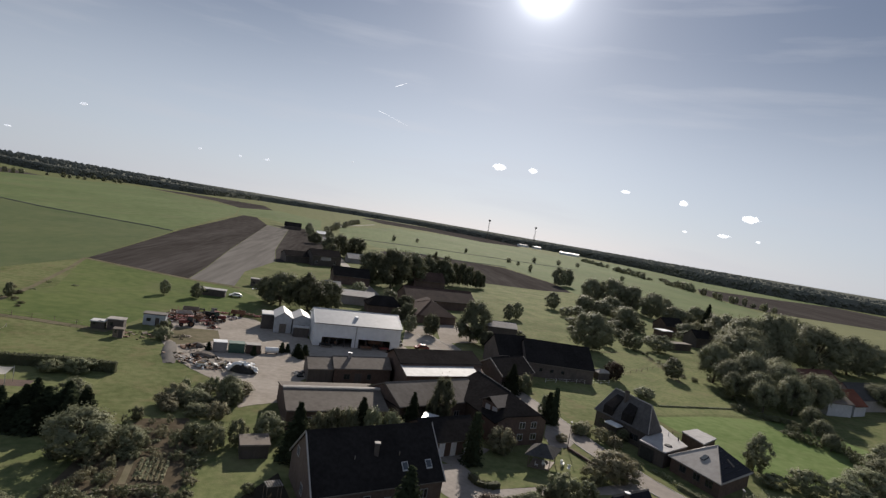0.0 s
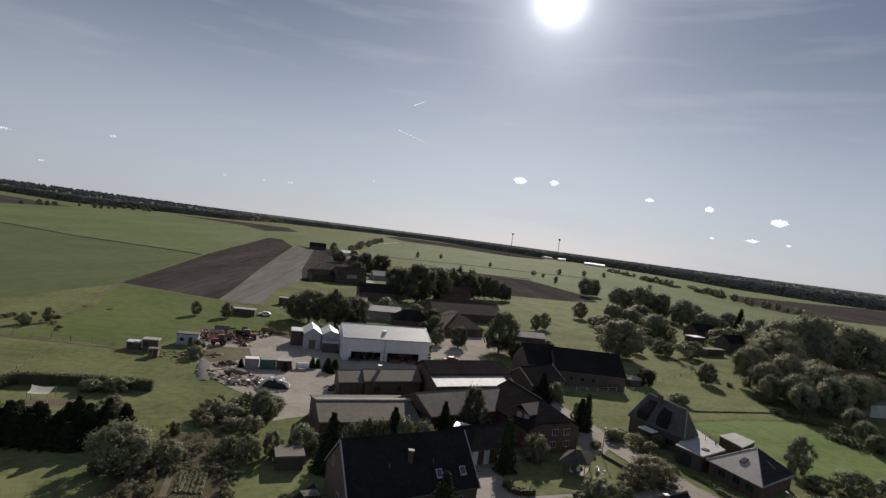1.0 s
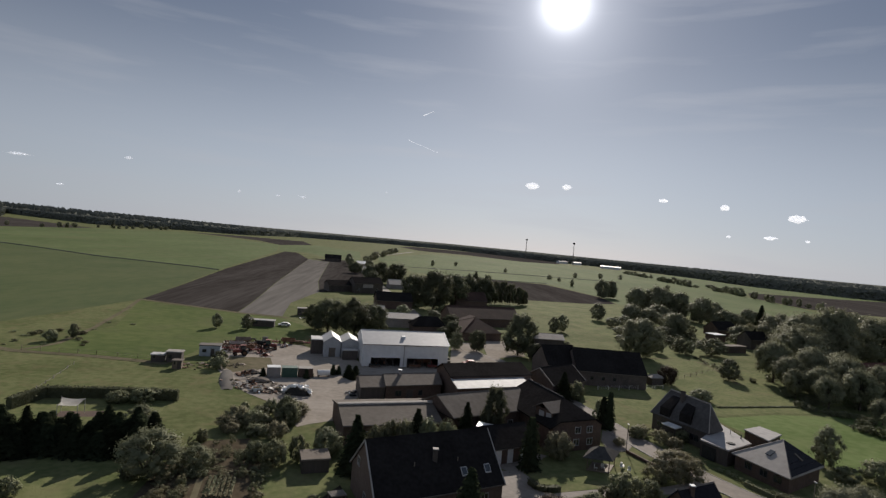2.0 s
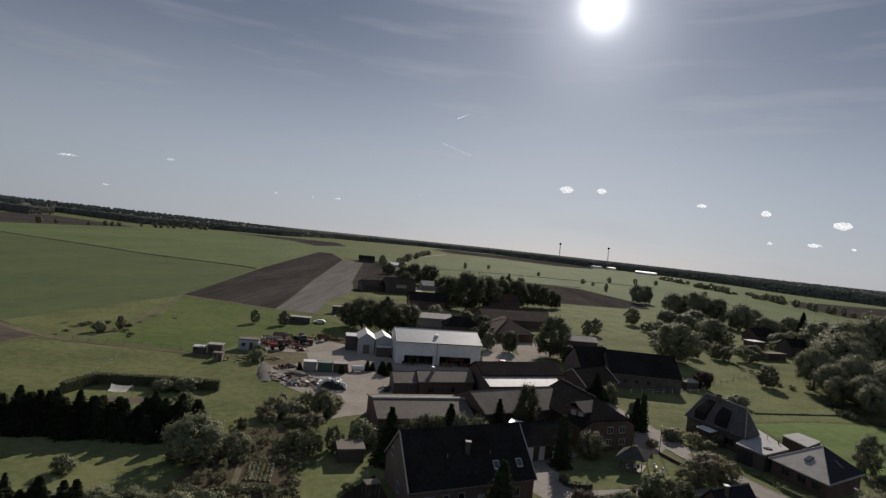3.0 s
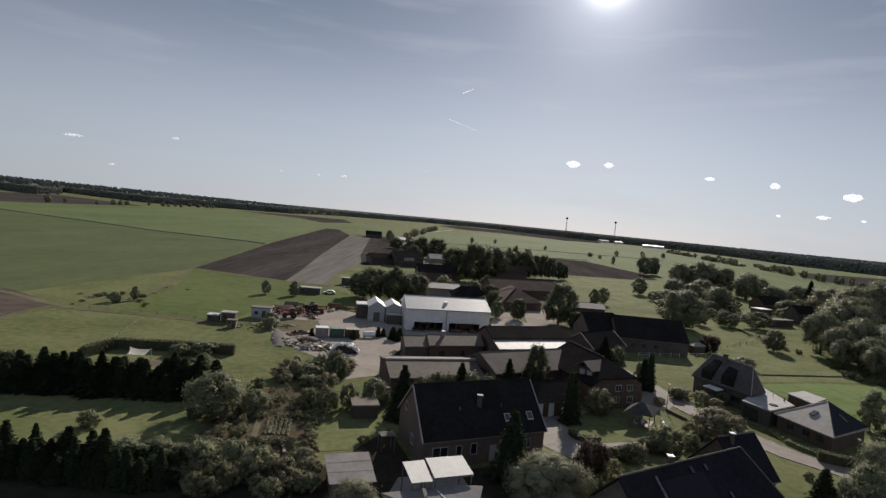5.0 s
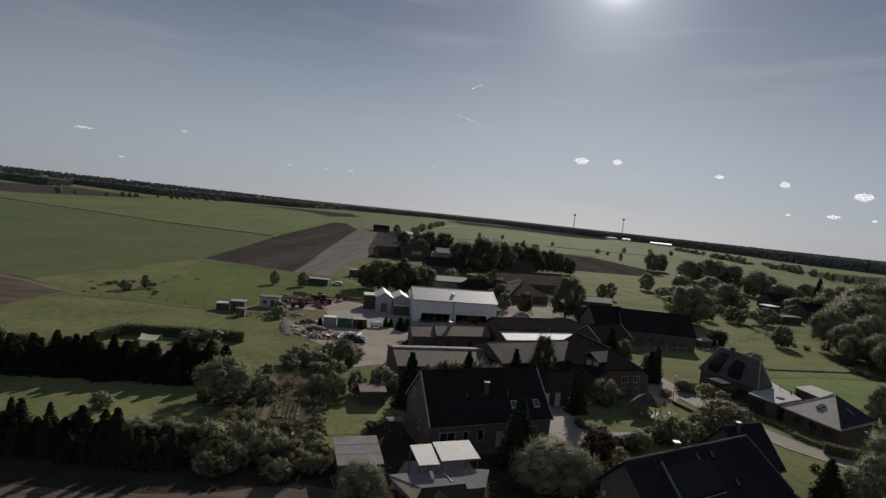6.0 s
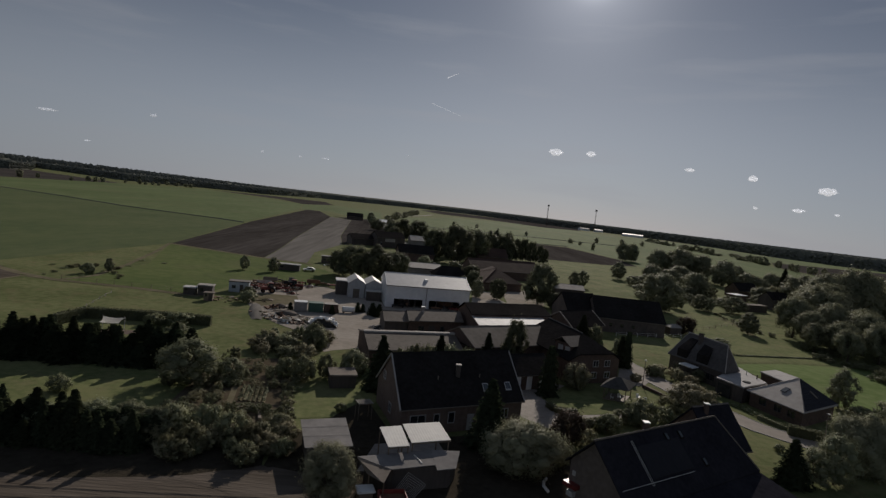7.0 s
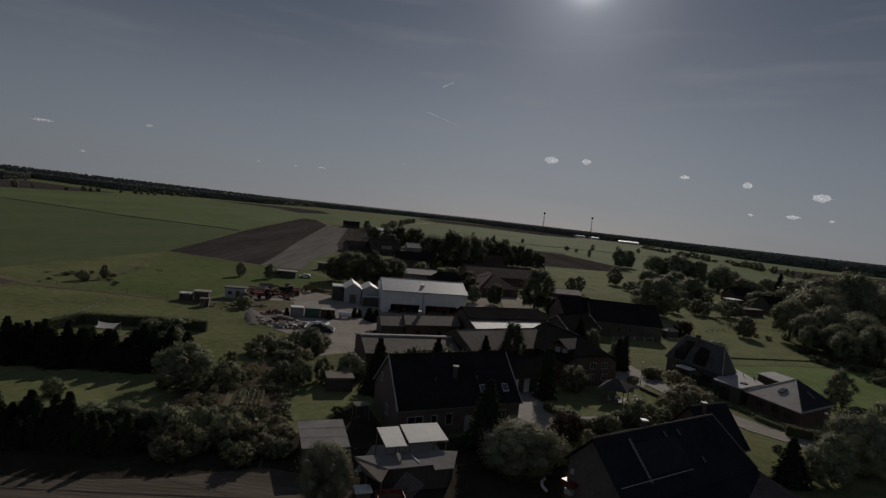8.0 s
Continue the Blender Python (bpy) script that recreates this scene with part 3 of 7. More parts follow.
sheet("distant_fallow", [(30, 2300), (90, 1850), (240, 1810), (352, 1560), (470, 1640), (560, 1900), (420, 2500), (100, 2700)], 0.05, PLOUGHED, "distant brown fallow strip before the woods")
sheet("large_ley", [(30, 616), (122, 603), (166, 616), (178, 484), (170, 425), (235, 335), (330, 300), (405, 555), (412, 601), (433, 687), (450, 782), (446, 833), (459, 975), (491, 1078), (511, 1259), (420, 1790), (100, 1500), (-20, 1000), (-10, 720)],
      0.025, BRIGHT_CROP, "wide bright green field right up to the far woods")
sheet("far_right_brown_field", [(412, 556), (430, 531), (620, 520), (900, 640), (820, 900), (680, 848), (512, 808), (435, 680)], 0.05, PLOUGHED, "brown ploughed field beyond the hedgerow")
sheet("far_right_stubble", [(430, 529), (330, 298), (260, 230), (420, 230), (900, 420), (1000, 660), (620, 518)], 0.035, STUBBLE, "pale stubble field with tufts of grass")
sheet("far_right_ley", [(512, 810), (680, 850), (822, 905), (860, 1190), (815, 1290), (810, 1500), (620, 1420), (530, 1560), (513, 1262), (493, 1080), (461, 978), (448, 834)], 0.03,
      BRIGHT_CROP, "pale green field in front of the far woods")
sheet("paddock", [(-98, 252), (-54, 236), (-40, 234), (-24, 214), (-24, 184), (-46, 181), (-48, 160), (-50, 149.5), (-67, 151), (-84, 151), (-86, 162), (-80, 190)], 0.03,
      PASTURE, "green fenced paddock beside the farmyard")
sheet("dirt_patch", [(-160, 182), (-131, 176), (-114, 168), (-98, 156), (-93.5, 150.5), (-95, 140), (-93, 126), (-118, 112), (-160, 108)], 0.045, SAND, "bare brown tilled corner beside the field track")
ribbon("field_track", [(-130, 170), (-111, 163), (-96, 154), (-84.5, 149.5), (-67, 149.5), (-49, 147)], 2.4, 0.06, DIRT, "worn earth field track along the paddock", "track")
ribbon("corner_track", [(-92, 127), (-94.3, 140), (-93.2, 150.5), (-84.5, 149.5)], 1.2, 0.058, DIRT, "pale worn track along the tilled corner", "track")
ribbon("grass_track", [(-84.5, 149), (-81, 161), (-84, 185), (-92, 225), (-99, 254)], 1.5, 0.055, DIRT, "worn strip along the field edge", "track")
ribbon("field_edge", [(-100, 255.5), (-77, 246.5), (-56, 238.3), (-36, 233.5)], 2.4, 0.07, DIRT, "dry grassy edge of the ploughed field", "track")
sheet("yard", [(-45, 179), (-34, 182), (-22.5, 181), (-14.6, 171), (-3, 163.5), (21, 171), (24, 160), (16, 140), (1, 139), (-3.9, 126.7), (-6.5, 112), (-10.9, 109), (-12.7, 107), (-18, 119), (-25.5, 126), (-31, 133), (-37, 145), (-39, 160)], 0.05,
      GRAVEL, "pale gravel farmyard with wheel marks", "yard")
sheet("yard_mound", [(-37.8, 159.5), (-28, 161), (-25.5, 152), (-28.5, 146), (-33, 143), (-37, 149)], 0.07, DIRT, "strip of bare brown earth in the yard", "yard")
sheet("tilled_sand_field", [(-120, 30), (-120, 51), (-100, 57), (-60, 59), (-36, 59.6), (-26, 60), (-17, 60.4), (-12, 60.6), (-8, 58), (4, 30)], 0.05, SAND,
      "sandy tilled field with wheel ruts")
# trodden ground, its colour darkened for the house's shadow
sheet("shed_yard", [(-12, 59.5), (-6, 58.5), (-2.5, 56), (2, 53), (6, 49), (13, 52), (24, 60), (24, 72), (19, 77), (1.4, 70), (-1.2, 78), (-3.2, 84), (-6.5, 77), (-8.5, 71), (-12, 70)], 0.035, SHADED_SOIL,
      "trodden ground between the sheds, darkened as if shaded by the house", "yard")
# earth under the hedge; the dark colour reaches to the shadow's edge
sheet("hedge_strip", [(-100, 53), (-60, 54.6), (-48, 54.2), (-36, 55.0), (-30, 54.6), (-22, 56.2), (-16, 58.0), (-12.2, 60.6), (-13, 66), (-16, 71), (-30, 71), (-75, 68), (-100, 66)], 0.055, SHADED_SOIL,
      "bare earth under the conifer hedge, darkened out to where its shadow ends", "garden")
# earth under the far hedge, coloured dark as its shade
sheet("far_hedge_strip", [(-84, 84.6), (-34, 89.2), (-29, 91), (-30, 99), (-86, 93)], 0.045, SHADED_SOIL, "earth under the far conifer hedge, darkened like its shadow", "garden")
sheet("garden_soil", [(-27.5, 70), (-14.5, 70.5), (-13.5, 84), (-16, 93), (-19, 100), (-25, 98), (-28, 88)], 0.05, GARDEN_SOIL, "kitchen garden soil between shrubs", "garden")
sheet("lawn_between_hedges", [(-80, 66), (-28, 70), (-29, 84), (-38, 90), (-80, 86)], 0.03, LAWN, "sunlit strip of lawn between two conifer hedges", "lawn")
sheet("house_meadow", [(52, 152), (58, 176), (72, 167), (95, 175), (113, 198), (138, 190), (128, 156), (120, 142), (95, 138), (76, 131.5), (60, 133)], 0.035, LAWN, "smooth green meadow behind the houses", "lawn")
sheet("mown_paddock", [(76, 130), (95, 136.5), (122, 140), (128, 120), (112, 104), (92, 97), (84, 100), (79, 112)], 0.04, FRESH_GRASS, "bright green freshly mown paddock behind the bungalow", "lawn")
sheet("enclosed_lawn", [(-62, 101), (-36, 104), (-38, 118.5), (-61, 117.5)], 0.03, LAWN, "small lawn inside clipped hedges", "lawn")
ribbon("bed_path", [(-20.6, 77.2), (-21.4, 82), (-23.0, 90.0)], 0.8, 0.058, DIRT, "bare earth path beside the vegetable rows", "path")
sheet("back_lawn", [(-13.5, 73.5), (-6, 76), (-1, 84), (-4, 90), (-9, 90), (-14, 82)], 0.03, LAWN, "small mown lawn behind the brick house", "lawn")
sheet("front_lawn", [(24.2, 87.6), (25.6, 97), (31, 99), (41, 96.5), (44.5, 95), (44.8, 91.2), (40, 89.2), (35.9, 87.8), (28.4, 85.5), (25.6, 85.6)], 0.04, LAWN, "small front lawn beside the gazebo", "lawn")
ribbon("road", [(110, 62), (80, 73), (63, 80.5), (57.3, 87), (54.6, 93), (52.2, 101), (50.2, 109), (48.7, 117), (46, 130), (41.5, 150), (36, 168), (31, 184), (25, 215), (15, 270), (4, 350), (-14, 500), (-32, 720), (-20, 1050), (60, 1600)], 4.8, 0.05,
       ASPHALT, "narrow pale asphalt village road", "road", kerb=0.1)
sheet("house_forecourt", [(42.2, 103.4), (42.8, 109.5), (45.4, 116), (48.4, 114), (48.4, 108), (46.0, 104.8)], 0.054, ASPHALT, "pale worn asphalt between the dormer house and the road", "driveway")
ribbon("drive", [(53, 91.4), (46, 88.2), (36, 86.3), (28, 83.9), (22.5, 80.4)], 2.6, 0.045, PAVING, "pale paved driveway to the houses", "driveway")
sheet("forecourt", [(14, 100), (22, 92), (19, 82.5), (22.5, 78), (27, 84), (24, 92), (30, 100), (22, 104)], 0.04, PAVING, "pale paved forecourt beside the brick house", "driveway")
ribbon("meadow_path", [(90.5, 200.8), (103.3, 206.4), (111.6, 203.4), (111.5, 191.2), (106.1, 168.8)], 1.1, 0.04, DIRT, "narrow worn path across the meadow", "path")
sheet("hall_forecourt", [(23.8, 198.4), (31.4, 209.0), (31.0, 175.4), (20.4, 170.7)], 0.06, GRAVEL, "pale gravel beside the white hall", "yard")
sheet("street_yard", [(35.7, 211.3), (50.0, 226.5), (46.9, 189.6), (33.4, 181.6)], 0.065, GRAVEL, "pale paved yard under a round tree", "yard")
# paving sheet cut to the outline of the sunlit patch between shadows
sheet("sunlit_strip", [(20.1, 92.2), (21.9, 92.3), (20.8, 83.2), (18.9, 82.6)], 0.06, PAVING, "pale paved strip in the shape of a sunlit patch beside the brick house", "driveway")
sheet("rough_verge", [(-20, 56.3), (-16, 58.6), (-11, 60.4), (-5.5, 59.2), (-2, 56.6), (2.6, 53.6), (6.6, 49.4), (9, 44), (2, 40), (-5, 46), (-10, 52.5), (-15, 55.0)], 0.062, SAND, "rough brown soil at the corner of the sandy field", "verge")
sheet("patio", [(-2.5, 61), (8, 64.5), (6.5, 71), (-1, 68.5)], 0.04, PAVING, "small paved patio under sheet roofs", "patio")
sheet("street_forecourt", [(27, 165), (34, 162), (40, 170), (36, 188), (28, 186)], 0.055, GRAVEL, "pale gravel forecourt by the street", "yard")


# ---- farm buildings ----
def build_hall():
    ob, w, la, lb = gable_house("machine_hall", "long white-clad machine hall with pale metal roof and two open bays", "hall",
                                (-4.0, 158.6), (18.9, 163.9), (-6.2, 172.6), 6.1, 8.6, WHITE_WALL, METAL_SHEET, over=0.3, cap=METAL_SHEET, verge=WHITE_PAINT)
    # walls of their own round an empty inside, with two bays left open at the front
    for c in list(ob.children):
        if c.name.startswith("wall"):
            bpy.data.objects.remove(c)

    def panel(name, a0, a1, b0, b1, z0, z1, material=WHITE_WALL, words=""):
        bm = bmesh.new()
        box(bm, w, a0, a1, b0, b1, z0, z1)
        return part(name, bm, material, ob, words)
    panel("back_wall", 0.25, la - 0.25, lb - 0.25, lb, 0, 6.0)
    for a in (0, la - 0.25):
        ring = lambda q: [w(q, 0, 0), w(q, lb, 0), w(q, lb, 6.0), w(q, lb / 2, 8.45), w(q, 0, 6.0)]
        bm = bmesh.new()
        hexa(bm, ring(a), ring(a + 0.25))
        part("gable_wall", bm, WHITE_WALL, ob)
    panel("front_wall", 0.25, la - 0.25, 0, 0.25, 2.5, 6.0)
    for a0, a1 in ((0.25, 2.2), (10.2, 12.0), (20.8, la - 0.25)):
        panel("pier", a0, a1, 0, 0.25, 0, 2.5)
    panel("hall_floor", 0.25, la - 0.25, 0.25, lb - 0.25, 0.0, 0.09, PAVING, "grey concrete floor")
    for a0, a1 in ((2.2, 10.2), (12.0, 20.8)):
        for k in range(1, 4):
            x = a0 + (a1 - a0) * k / 4
            panel("post", x - 0.08, x + 0.08, 0.05, 0.2, 0.09, 2.5, DARK_WOOD, "dark wooden post")
        panel("lintel", a0 - 0.2, a1 + 0.2, -0.06, -0.003, 2.42, 2.54)
    bm = bmesh.new()
    tube(bm, w(11.1, -0.12, 0.1), w(11.1, -0.12, 5.9), 0.07, 0.07)
    part("downpipe", bm, GREY_SHEET, ob)
    p = on_roof(w, lb, 6.1, 8.6, 11.3, 0.5)
    bm = bmesh.new()
    hexa(bm, [p + Vector(q) for q in ((-0.5, -0.6, -0.2), (0.5, -0.36, -0.2), (0.38, 0.7, 0.1), (-0.62, 0.46, 0.1))],
         [p + Vector(q) for q in ((-0.45, -0.5, 0.3), (0.4, -0.3, 0.3), (0.3, 0.5, 0.42), (-0.5, 0.4, 0.42))])
    part("roof_light", bm, BRIGHT_SHEET, ob, "white raised roof light")


build_hall()


def build_workshop(fl, fr, depth, eave, apex, label):
    """A shed whose gable looks at the yard: the ridge runs away from the front."""
    w, la, lb = plan_of(fl, fr, (fl[0] - 0.16 * depth, fl[1] + 0.987 * depth))
    ob = thing("workshop", fl, label, "shed", "twin-gabled workshops")
    bm = bmesh.new()
    ring = lambda b: [w(0, b, 0), w(la, b, 0), w(la, b, eave), w(la / 2, b, apex - 0.1), w(0, b, eave)]
    hexa(bm, ring(0), ring(lb))
    part("wall", bm, PALE_RENDER, ob)
    for a_eave, side in ((-0.25, 1), (la + 0.25, -1)):
        bm = bmesh.new()
        r = [w(a_eave, -0.3, eave - 0.1), w(la / 2, -0.3, apex), w(la / 2, lb, apex), w(a_eave, lb, eave - 0.1)]
        slab(bm, r, 0.12)
        part("roof_slope", bm, METAL_SHEET, ob)
    bm = bmesh.new()
    box(bm, w, la * 0.3, la * 0.7, -0.06, 0.02, 0, 2.6)
    part("door", bm, GREY_SHEET, ob)
    return ob


build_workshop((-15.0, 167.0), (-10.6, 168.3), 10.0, 4.3, 5.8, "grey rendered workshop with a pale metal gable roof")
build_workshop((-10.3, 168.4), (-5.8, 169.7), 9.0, 4.2, 5.5, "grey rendered workshop beside the white hall")
ob = flat_box("lean_to", "small lean-to with a pale flat roof beside the workshop", "shed", [(-18.8, 170.0), (-15.4, 170.8), (-16.2, 176.0), (-19.6, 175.2)], 4.2, DARK_WOOD, METAL_SHEET)
ob = flat_box("porch_shed", "low porch with a pale sloping sheet between workshop and hall", "shed", [(-9.6, 164.9), (-5.6, 165.8), (-5.9, 167.9), (-9.9, 167.0)], 2.8, DARK_WOOD, METAL_SHEET)


def build_barn_a():
    ob, w, la, lb = gable_house("cow_barn", "long low brick barn with grey fibre-cement roof and pale ridge", "barn",
                                (-4.2, 99.2), (12.2, 104.2), (-7.2, 113.4), 3.4, 4.75, BRICK, DULL_SHEET, over=0.3, cap=PALE_SHEET)
    bm = bmesh.new()
    ringf = [(lb / 2 - 0.5, 4.60), (lb / 2 + 0.3, 4.7), (lb / 2 + 0.3, 4.98), (lb / 2 - 0.1, 5.00), (lb / 2 - 0.5, 4.90)]
    hexa(bm, [w(-0.2, b, z) for b, z in ringf], [w(la + 0.2, b, z) for b, z in ringf])
    part("ridge_vent", bm, PALE_SHEET, ob, "pale raised ridge ventilator strip")
    window(w, "front", 3, 4.2, 1.2, 2.2, ob)
    window(w, "front", 9, 10.2, 1.2, 2.2, ob)


build_barn_a()


def build_shed_b():
    ob, w, la, lb = gable_house("brick_shed", "low brick outbuilding with grey roof and a stubby chimney", "shed",
                                (2.4, 127.2), (14.4, 131.6), (1.2, 135.6), 3.4, 4.75, BRICK, GREY_SHEET, over=0.3)
    x, y, z = on_roof(w, lb, 3.4, 4.75, 3.6, 0.92)
    chimney((x, y, z - 0.3), 5.6, ob, 0.7, GREY_RENDER, WHITE_PAINT)
    window(w, "front", 2.2, 3.6, 0.9, 2.1, ob, frame_material=DARK_WOOD)
    window(w, "front", 7.4, 8.4, 0.9, 2.1, ob, frame_material=DARK_WOOD)
    bm = bmesh.new()
    box(bm, w, 4.6, 6.2, -0.05, 0.02, 0, 2.2)
    part("door", bm, DARK_WOOD, ob)
    gable_house("open_shelter", "dark open timber shelter joined to the brick outbuilding", "shed",
                (-2.8, 125.9), (2.2, 127.7), (-4.2, 134.6), 3.0, 4.3, DARK_WOOD, GREY_SHEET, over=0.25)


build_shed_b()


def build_barn_c():
    w, la, lb = plan_of((17.0, 124.0), (33.4, 130.6), (14.2, 139.0))
    ob = thing("hay_barn", (17.0, 124.0), "large dark barn with a translucent white lower roof", "barn")
    bm = bmesh.new()
    ringw = [(0, 0), (0, 4.3), (3.6, 5.2), (3.7, 5.7), (11.0, 7.0), (16.5, 5.0), (16.5, 0)]
    hexa(bm, [w(0, b, z) for b, z in ringw], [w(la + 2.5, b, z) for b, z in ringw])
    part("wall", bm, BRICK, ob)
    corrugated(w(-0.2, -0.9, 4.6), w(la + 0.2, -0.9, 4.6), w(la + 0.4, 4.2, 5.55), w(-0.4, 4.2, 5.55), ob, FROSTED, "lower_roof", 0.5, 0.008)
    for ringr in ([w(-0.5, 3.9, 5.9), w(la + 3, 3.9, 5.9), w(la + 3, 11.0, 7.3), w(-0.5, 11.0, 7.3)],
                  [w(-0.5, 11.0, 7.3), w(la + 3, 11.0, 7.3), w(la + 3, 17.2, 4.8), w(-0.5, 17.2, 4.8)]):
        bm = bmesh.new()
        slab(bm, ringr, 0.2)
        part("roof_slope", bm, DARK_TILE, ob)


build_barn_c()


def build_barn_d():
    ob, w, la, lb = gable_house("stable", "brick stable with a broad grey fibre-cement roof", "barn",
                                (14.3, 105.0), (31.2, 114.4), (9.0, 114.6), 4.2, 6.6, BRICK, GREY_SHEET, over=0.35)
    for a in (2.0, 5.5, 9.0, 12.5):
        window(w, "front", a, a + 1.2, 1.4, 2.4, ob)
    bm = bmesh.new()
    box(bm, w, -0.36, -0.26, -0.4, lb * 0.5, 3.75, 3.85)
    part("gutter_end", bm, DARK_TILE, ob)


build_barn_d()


def build_brick_house():
    ob, w, la, lb = gable_house("brick_house", "two-storey brick farmhouse with a steep dark tiled roof and white verges", "house",
                                (1.7, 71.2), (18.1, 79.0), (-1.8, 83.4), 3.8, 8.8, FADED_BRICK, DARK_TILE, over=0.35, verge=PALE_SHEET)
    window(w, "front", 1.3, 3.5, 1.3, 2.6, ob)
    window(w, "front", 4.6, 5.5, 1.3, 2.6, ob)
    window(w, "front", 6.7, 7.7, 1.2, 2.7, ob)
    window(w, "front", 9.6, 10.6, 0.1, 2.2, ob, door=True)
    window(w, "front", 14.8, 16.0, 1.3, 2.6, ob)
    window(w, "left", 4.6, 5.8, 1.2, 2.5, ob)
    window(w, "left", 8.6, 9.8, 4.4, 5.6, ob)
    for a in (12.3, 15.9):
        roof_window(w, lb, 3.8, 8.8, a, 0.17, ob, 0.9, 0.075)
    x, y, z = on_roof(w, lb, 3.8, 8.8, 8.9, 0.52)
    chimney((x, y, z - 0.5), 7.75, ob, 0.6, DARK_WOOD, PALE_SHEET)
    for a in (5.8, 12.2):
        bm = bmesh.new()
        p = on_roof(w, lb, 3.8, 8.8, a, 0.45)
        tube(bm, p, p + Vector((0, 0, 0.5)), 0.07, 0.07)
        part("vent_pipe", bm, GREY_SHEET, ob)


build_brick_house()


def build_garages():
    ob, w, la, lb = gable_house("garage_block", "dark-roofed brick garage wing with white doors", "garage",
                                (17.8, 93.4), (27.2, 98.0), (15.4, 102.0), 2.7, 4.8, BRICK, DARK_TILE, over=0.3)
    for a in (2.6, 4.9, 7.6):
        bm = bmesh.new()
        box(bm, w, a, a + 1.1, -0.06, 0.03, 0.02, 2.3)
        part("door", bm, WHITE_PAINT, ob, "white painted door", bevel=0.02)


build_garages()


def build_dormer_house():
    ob = thing("dormer_house", (31.0, 101.4), "brick house with a very large dark roof and a gabled dormer", "house")
    c = [Vector(q) for q in ((31.0, 101.4, 0), (41.0, 105.4, 0), (37.0, 124.0, 0), (25.4, 119.4, 0))]
    e = [Vector(q) for q in ((30.4, 101.0, 4.3), (41.5, 105.2, 4.3), (37.6, 124.4, 4.3), (24.8, 119.6, 4.3))]
    near, far = Vector((34.6, 108.6, 7.9)), Vector((31.2, 121.6, 7.9))
    bl, br = Vector((32.4, 101.7, 5.4)), Vector((39.7, 104.5, 5.5))
    up = Vector((0, 0, 1))
    bm = bmesh.new()
    hexa(bm, c, [p + up * 4.3 for p in c])
    part("wall", bm, BRICK, ob)
    bm = bmesh.new()
    tip = [c[0] + up * 4.31, c[1] + up * 4.31, Vector((39.4, 104.76, 5.3)), Vector((32.6, 102.06, 5.2))]
    hexa(bm, tip, [p + Vector((-0.12, 0.3, 0)) for p in tip])
    part("gable", bm, BRICK, ob)
    for r in ([e[3], e[0], bl, near, far], [e[1], e[2], far, near, br], [bl, br, near], [e[2], e[3], far]):
        bm = bmesh.new()
        slab(bm, r, 0.2)
        part("roof_slope", bm, DARK_TILE, ob)
    bm = bmesh.new()
    tube(bm, near + up * 0.03, far + up * 0.03, 0.1, 0.1, 5)
    part("ridge_cap", bm, GREY_SLATE, ob)
    # the gable end towards the garden
    g, ga, gb = plan_of((31.0, 101.4), (41.0, 105.4), (25.4, 119.4))
    for a0, z0 in ((4.6, 0.9), (7.6, 0.9), (4.8, 3.0), (7.4, 3.0)):
        window(g, "front", a0, a0 + 1.3, z0, z0 + 1.2, ob, frame_material=FRAME)
    # the dormer on the near slope
    d, da, db = plan_of((29.4, 107.6), (31.4, 104.1), (32.6, 109.7))
    bm = bmesh.new()
    box(bm, d, 0, da, 0, db, 4.4, 6.4)
    dm = part("dormer", bm, BRICK, ob, "gabled dormer with small white windows")
    for s in (-1, 1):
        bm = bmesh.new()
        aa = -0.4 if s < 0 else da + 0.4
        slab(bm, [d(aa, -0.6, 6.2), d(da / 2, -0.6, 7.5), d(da / 2, db + 1, 7.5), d(aa, db + 1, 6.2)], 0.12)
        part("dormer_roof", bm, GREY_SHEET, dm)
    for a0 in (0.9, 2.7):
        bm = bmesh.new()
        box(bm, d, a0, a0 + 1.2, -0.06, 0.02, 4.9, 5.9)
        part("dormer_window", bm, FRAME, dm)


build_dormer_house()


def build_gazebo():
    at = (36.6, 94.8)
    ob = thing("gazebo", at, "wooden garden gazebo with a grey hipped roof", "gazebo")
    c = [(34.9, 94.3), (38.2, 93.5), (40.5, 97.1), (37.1, 98.1)]
    for x, y in c:
        bm = bmesh.new()
        tube(bm, (x, y, 0), (x, y, 2.6), 0.08, 0.08)
        part("post", bm, WOOD, ob)
    e = [Vector((37.7 + (x - 37.7) * 1.36, 95.75 + (y - 95.75) * 1.36, 2.3)) for x, y in c]
    ra, rb = Vector((37.2, 95.8, 3.6)), Vector((38.0, 95.7, 3.6))
    for r in ([e[0], e[1], rb, ra], [e[1], e[2], rb], [e[2], e[3], ra, rb], [e[3], e[0], ra]):
        bm = bmesh.new()
        slab(bm, r, 0.1)
        part("roof_slope", bm, DARK_FELT, ob)
    bm = bmesh.new()
    hexa(bm, [(x, y, 0.05) for x, y in c], [(x, y, 0.15) for x, y in c])
    part("deck", bm, WOOD, ob)


build_gazebo()


def build_long_barn():
    ob, w, la, lb = gable_house("long_barn", "long dark-roofed brick barn standing in the meadow", "barn",
                                (52.4, 154.8), (70.8, 153.4), (53.4, 169.4), 4.0, 8.6, DARK_BRICK, DARK_TILE, over=0.3)
    for a in (3.5, 6.5, 9.5):
        window(w, "front", a, a + 1.0, 1.6, 2.6, ob, frame_material=DARK_WOOD)
    bm = bmesh.new()
    box(bm, w, 12.2, 13.6, -0.05, 0.02, 0, 2.4)
    part("door", bm, DARK_WOOD, ob)


